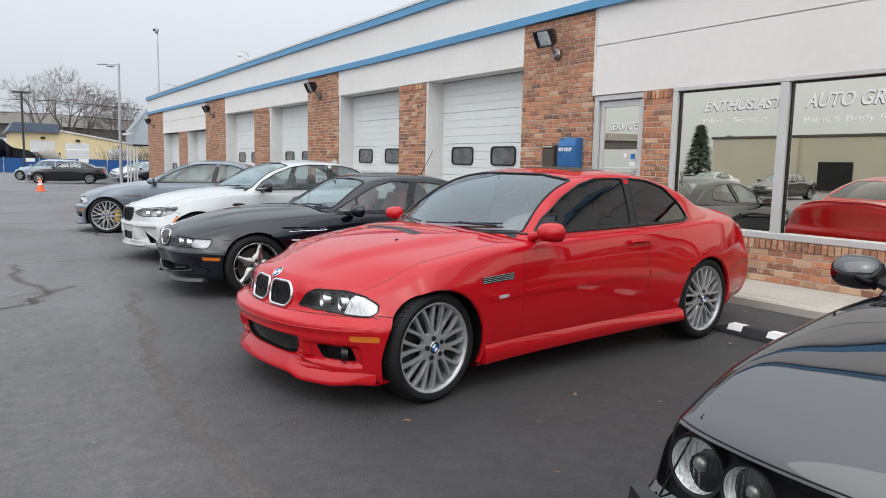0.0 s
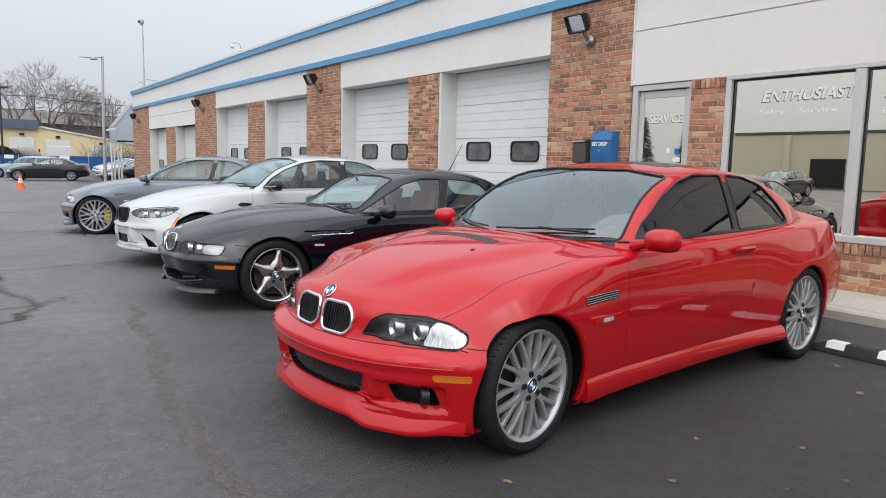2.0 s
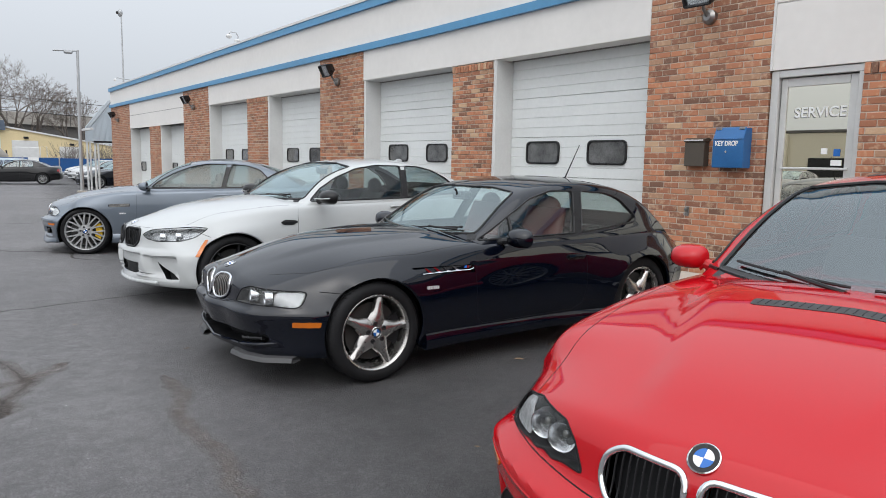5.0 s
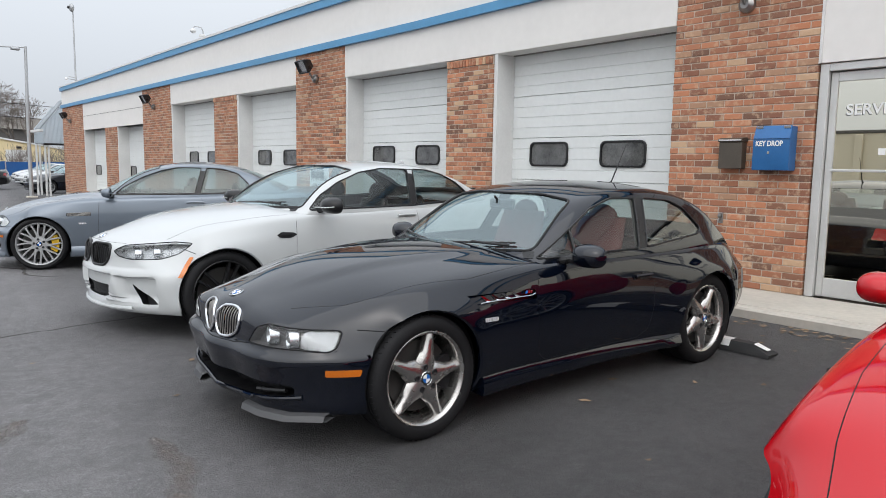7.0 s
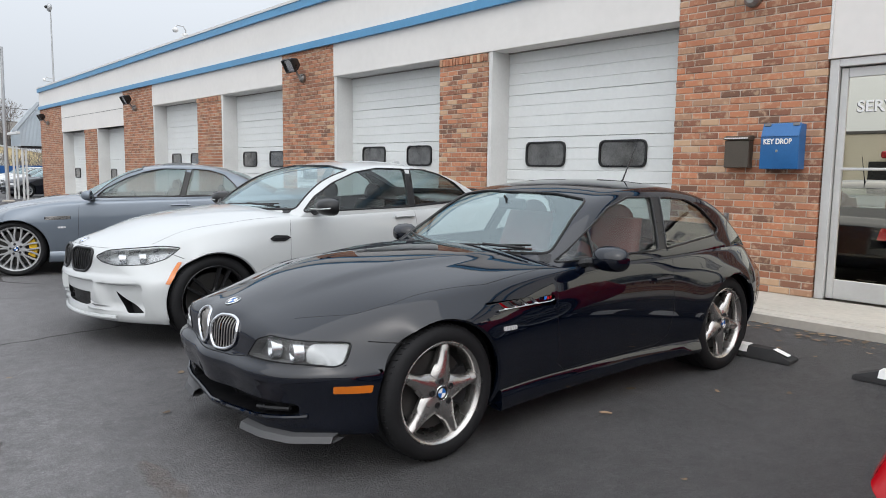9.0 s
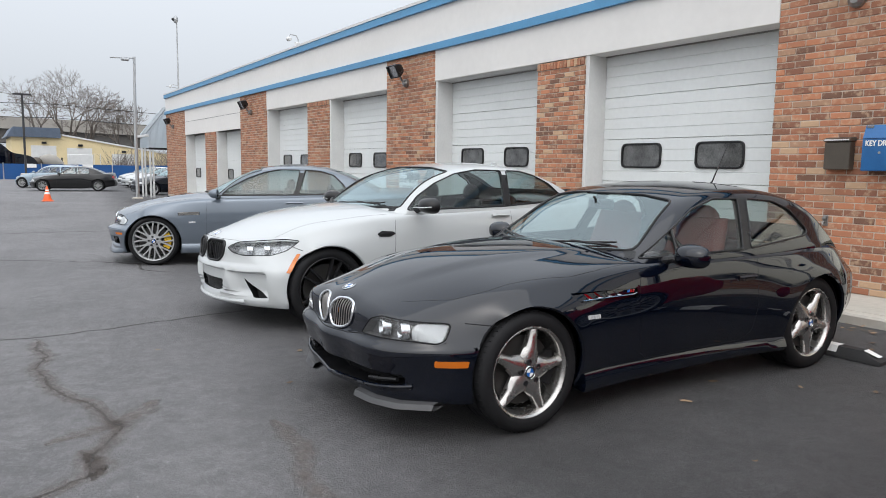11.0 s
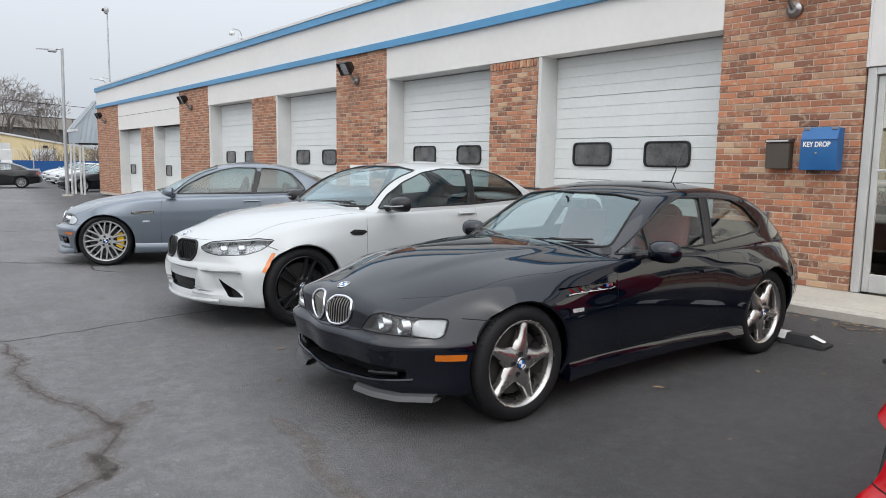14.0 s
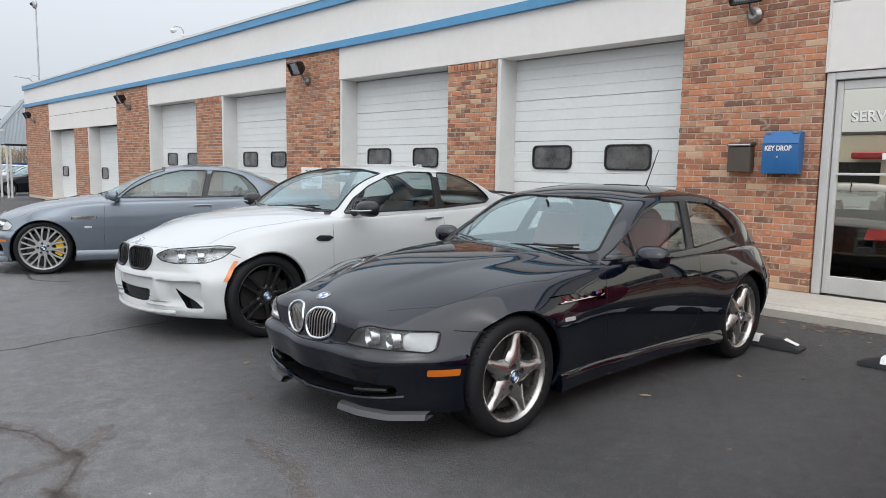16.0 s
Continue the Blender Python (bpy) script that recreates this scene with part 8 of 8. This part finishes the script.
vd = thing("viaduct", pose(0, 0, 0), "long weathered concrete road viaduct beyond the trees", "bridge", kind="structure")
part("parapet", Mesh().prism([(-160, 10.3), (180, 3.8), (180, 5.9), (-160, 12.4)], 150, 151, "y"), VIADUCT, vd)
part("girder", Mesh().prism([(-160, 7.8), (180, 1.6), (180, 3.79), (-160, 10.29)], 150.8, 160, "y"), GIRDER, vd)
for k in range(10):
    x = -120 + k * 28
    part("pier", Mesh().box((x, 153, GZ), (x + 2.2, 157, 7.9 - (x + 160) * 0.018), 0.1), VIADUCT, vd)
for k in range(60):
    x = -150 + k * 5.0
    part("parapet_joint", Mesh().box((x, 149.96, 10.35 - (x + 160) * 0.0191), (x + 0.14, 149.99, 12.3 - (x + 160) * 0.0191)), GIRDER, vd)


def bare_tree(x, y, height, spread, seed, trunks=1, label="large bare winter tree with fine spreading branches"):
    r = random.Random(seed)
    t = thing("tree", pose(x, y, GZ), label, "tree", "bare winter trees")
    trunk, crown = Mesh(), Mesh()

    def grow(p, d, length, rad, depth, mesh):
        pts, rs = [p], [rad]
        n = 4 if depth < 3 else 3
        for k in range(n):
            rise = 0.05 if depth < 2 else 0.0
            d = (d + Vector((r.gauss(0, 0.07), r.gauss(0, 0.07), rise + r.gauss(0, 0.05)))).normalized()
            p = p + d * (length / n)
            pts.append(p)
            rs.append(max(0.014, rad * (1 - 0.3 * (k + 1) / n)))
        mesh.tube(pts, rs, 7 if depth < 2 else 4 if depth < 4 else 3, None, False)
        if depth < 6:
            turn = r.uniform(0, 6.283)
            kids = 3 if depth < 5 else 4
            for q in range(kids):
                a = turn + 6.283 * q / kids + r.uniform(-0.5, 0.5)
                side = Vector((math.cos(a), math.sin(a), 0))
                side = (side - d * side.dot(d)).normalized()
                lean = r.uniform(0.35, 0.85) * spread * (1.0 if depth < 2 else 1.15)
                at = pts[-1] if q < 2 else pts[r.randrange(2, len(pts))]
                grow(at, (d + side * lean).normalized(), length * r.uniform(0.60, 0.84), rs[-1] * r.uniform(0.58, 0.8), depth + 1, crown if depth >= 1 else trunk)
    for k in range(trunks):
        lean = Vector((0.25 * (k - (trunks - 1) / 2), r.uniform(-0.1, 0.1), 1)).normalized()
        grow(Vector((1.6 * (k - (trunks - 1) / 2), 0, 0)), lean, height * 0.27, height * 0.024, 0, trunk)
    part("trunk", trunk, BARK, t, "", 60, False)
    part("crown", crown, TWIG, t, "", 60, False)
    return t


bare_tree(13.8, 118, 16.2, 0.86, 3, 2)
bare_tree(9.2, 121, 15.6, 0.86, 8, 1)
bare_tree(21.2, 119, 11.5, 0.60, 5, 2, "smaller bare tree with dense upright twigs")
bare_tree(4.0, 136, 7.5, 1.0, 14)
bare_tree(30.0, 125, 8.5, 0.9, 21)


def brush(x, y, w, h, seed, label):
    r = random.Random(seed)
    m = Mesh()
    for k in range(260):
        p = Vector((r.uniform(-w, w), r.uniform(-1.5, 1.5), 0))
        d = Vector((r.gauss(0, 0.35), r.gauss(0, 0.3), 1)).normalized()
        L = h * r.uniform(0.5, 1.1)
        q = p + d * L * 0.5
        e = q + (d + Vector((r.gauss(0, 0.5), r.gauss(0, 0.5), 0.1))).normalized() * L * 0.5
        m.tube([p, q, e], [0.03, 0.02, 0.008], 3, None, False)
        m.tube([q, q + Vector((r.gauss(0, 0.4), r.gauss(0, 0.3), 0.5)) * L * 0.5], [0.018, 0.006], 3, None, False)
    solid("brush", m, TWIG, label, "bush", kind="stuff", m=pose(x, y, GZ), sharp=0)


brush(17.5, 88, 4.5, 3.4, 2, "tangle of bare brown brush behind the blue fence")
brush(24.0, 90, 5.0, 4.4, 6, "tangle of bare brown brush behind the blue fence")
# far street lamps over the road
for x, y, h in ((-1.5, 140, 22.0), (34.0, 140, 15.5)):
    q = thing("street_lamp", pose(x, y, GZ), "tall thin street lamp beside the viaduct", "street lamp")
    part("pole", Mesh().tube([(0, 0, 0), (0, 0, h - 1), (-0.8, 0, h - 0.2), (-3.0, 0, h)], [0.13, 0.09, 0.07, 0.05], 6), POLE, q)
# overhead wires
wr = thing("power_line", pose(0, 0, 0), "thin overhead cables strung between tall wooden poles", "power line")
for x in (-40, 60):
    part("pole", Mesh().tube([(x, 108, GZ), (x, 108, 9.6)], [0.16, 0.11], 8), BARK, wr)
for z0, z1, y in ((9.2, 8.2, 108), (7.4, 6.6, 108)):
    part("cable", Mesh().tube([(x, y, z0 + (z1 - z0) * (x + 40) / 100 - 0.6 * math.sin(math.pi * ((x + 40) % 50) / 50)) for x in np.linspace(-40, 60, 41)], 0.035, 4), SATIN, wr)

# ---- across the yard, behind the camera: low warehouse, cars, conifers ----
BEIGE = plain("beige_block_wall", (0.60, 0.55, 0.44), 0.85, vary=0.08, scale=0.5)
wh = thing("warehouse", pose(0, 0, 0), "long low beige warehouse with dark openings across the yard", "building")
part("wall", Mesh().box((-60, -70, 0), (-40, 39.5, 4.2), 0.05), BEIGE, wh)
part("roof_edge", Mesh().box((-60.1, -70.1, 4.2), (-39.9, 39.6, 4.4), 0.02), GIRDER, wh)
for k in range(12):
    y = 30 - k * 8
    part("opening", Mesh().box((-39.98, y - 2.6, 0.1), (-39.9, y, 2.3), 0.02), SATIN, wh)
    part("pilaster", Mesh().box((-39.98, y + 1.6, 0), (-39.7, y + 2.1, 4.1), 0.03), BEIGE, wh)
part("awning", Mesh().box((-39.9, 18.0, 2.5), (-38.9, 21.0, 3.0), 0.1), RED_LENS, wh, "small red awning")
for k, (y, p, lb) in enumerate(((22.0, P_DARK, "dark saloon parked across the yard"), (26.5, P_WHITE, "white saloon parked across the yard"), (13.0, P_GREY, "grey saloon parked across the yard"), (-4.0, P_BLACK, "black saloon parked across the yard"))):
    far_car(pose(-20.0, y, 0, 0, 0, 180), p, lb)
CONIF = plain("conifer_green", (0.06, 0.09, 0.06), 0.9, vary=0.3, scale=2)
for x, y, h, sd in ((-52, 46, 5.2, 1), (-54, 51, 6.6, 2), (-53, 57, 7.4, 3)):
    r = random.Random(sd)
    t = thing("tree", pose(x, y, 0), "dark green conifer beyond the warehouse", "tree", "conifers")
    part("trunk", Mesh().tube([(0, 0, 0), (0, 0, h)], [0.25, 0.03], 6), BARK, t)
    cm = Mesh()
    for k in range(900):
        z = h * (0.12 + 0.88 * r.random())
        R = (h - z) * 0.32 + 0.1
        a = r.uniform(0, 6.283)
        c = Vector((R * math.cos(a) * r.uniform(0.4, 1), R * math.sin(a) * r.uniform(0.4, 1), z))
        o = Vector((math.cos(a), math.sin(a), -0.35)) * 0.6
        s2 = Vector((-math.sin(a), math.cos(a), 0)) * 0.22
        cm.add([c - s2, c + s2, c + o + s2 * 0.3, c + o - s2 * 0.3], [(0, 1, 2, 3)])
    part("crown", cm, CONIF, t, "", 0, False)

# added, unseen shed-shaped blocks to the south that darken low reflections in the cars
REFLECTION_BLOCK = plain("brown_block", (0.30, 0.27, 0.23), 0.85, vary=0.15, scale=0.5)
for k, (x, w, h) in enumerate(((-38, 31, 3.6), (-6, 29, 3.6), (24, 26, 3.6))):
    sh = thing("shed", pose(x, -38, 0), "unseen low brown shed-shaped block, added to darken reflections", "building", "yard sheds")
    part("wall", Mesh().box((0, -12, 0), (w, 0, h), 0.05), REFLECTION_BLOCK, sh)
    part("roof", Mesh().prism([(-12.4, h), (0.4, h), (-6, h + 1.6)], -0.3, w + 0.3, "x"), GIRDER, sh)
    for q in range(3):
        part("door", Mesh().box((3 + q * 8, 0.01, 0), (7 + q * 8, 0.08, 2.8), 0.02), SATIN, sh)

# ---- brickwork: laid brick by brick, with recessed joints ----
BW, BH, BD, JT = 0.190, 0.0572, 0.09, 0.0105


def brick_shape(w, h, d):
    m = Mesh().box((0, 0, 0), (d, w, h), 0.004)
    return m


brick_cache = {}


def brick_data(w, h, d):
    key = (round(w, 3), round(h, 3), round(d, 3))
    if key not in brick_cache:
        brick_cache[key] = data_of(brick_shape(*key), "brick", BRICK, 0)
    return brick_cache[key]


def brickwork(wall, x, y0, y1, z0, z1, singles=300, soldier=False, rng=random.Random(4)):
    """Running bond on a wall that looks towards -x; the first `singles` bricks are objects of their own."""
    pitch = BH + JT
    n = int((z1 - z0 - (0.105 if soldier else 0)) / pitch)
    ph = (z1 - z0 - (0.109 if soldier else 0)) / n
    rest = Mesh()
    count = 0
    todo = []
    for r in range(n):
        z = z0 + r * ph + JT / 2
        y = y0 + 0.0
        first = True
        while y < y1 - 0.02:
            w = BW if not (first and r % 2) else BW / 2 - JT / 2
            first = False
            w = min(w, y1 - y)
            if w > 0.03:
                todo.append((y, z, w, ph - JT))
            y += w + JT
    if soldier:
        k = round((y1 - y0) / pitch)
        pw = (y1 - y0) / k
        for i in range(k):
            todo.append((y0 + i * pw + JT / 2, z1 - 0.104, pw - JT, 0.100))
    todo.sort(key=lambda q: (q[1] > 2.3, 0))
    for y, z, w, h in todo:
        out = rng.uniform(-0.0025, 0.0025) - (0.014 if h > 0.08 else 0.0)
        if count < singles:
            o = new("brick", brick_data(w, h, BD))
            o.parent = wall
            o.matrix_local = Matrix.Translation((x + out, y, z + rng.uniform(-0.001, 0.001)))
            count += 1
        else:
            rest.box((x + out, y, z), (x + out + 0.03, y + w, z + h), 0.004)
    if rest.v:
        part("bricks", rest, BRICKS, wall, "", 0, False)["kind"] = "stuff"


def pier(name, y0, y1, z0, z1, singles, soldier=False, label="red and brown brick pier between the garage doors"):
    w = thing(name, pose(0, 0, 0), label, "wall", kind="structure")
    part("mortar", Mesh().box((FX + 0.007, y0 + 0.004, z0 - 0.1), (FX + 0.30, y1 - 0.004, z1)), MORTAR, w, "", 0)
    brickwork(w, FX, y0 + 0.001, y1 - 0.001, z0, z1, singles, soldier)
    return w


pier("brick_pier", 7.95, 9.45, PAVE, BELT0 + 0.05, 300)
pier("brick_pier", 12.26, 13.23, 0.09, 2.905, 300, True)
pier("brick_pier", 16.03, 17.80, 0.09, BELT0, 300)
pier("brick_pier", 20.55, 21.81, 0.09, 2.905, 0, True)
pier("brick_pier", 24.70, 27.0, 0.09, BELT0 - 0.02, 0)
pier("brick_pier", 29.6, 30.9, 0.09, 2.475, 0, True)
pier("brick_pier", 33.65, END, 0.09, BELT0 - 0.03, 0)
pier("brick_column", 6.602, 7.05, PAVE, 2.37, 300, True, "narrow brick column between the shop window and the service door")
pier("wall_low", -6.0, 6.6, PAVE, 0.652, 300, True, "low brick wall under the shop windows")
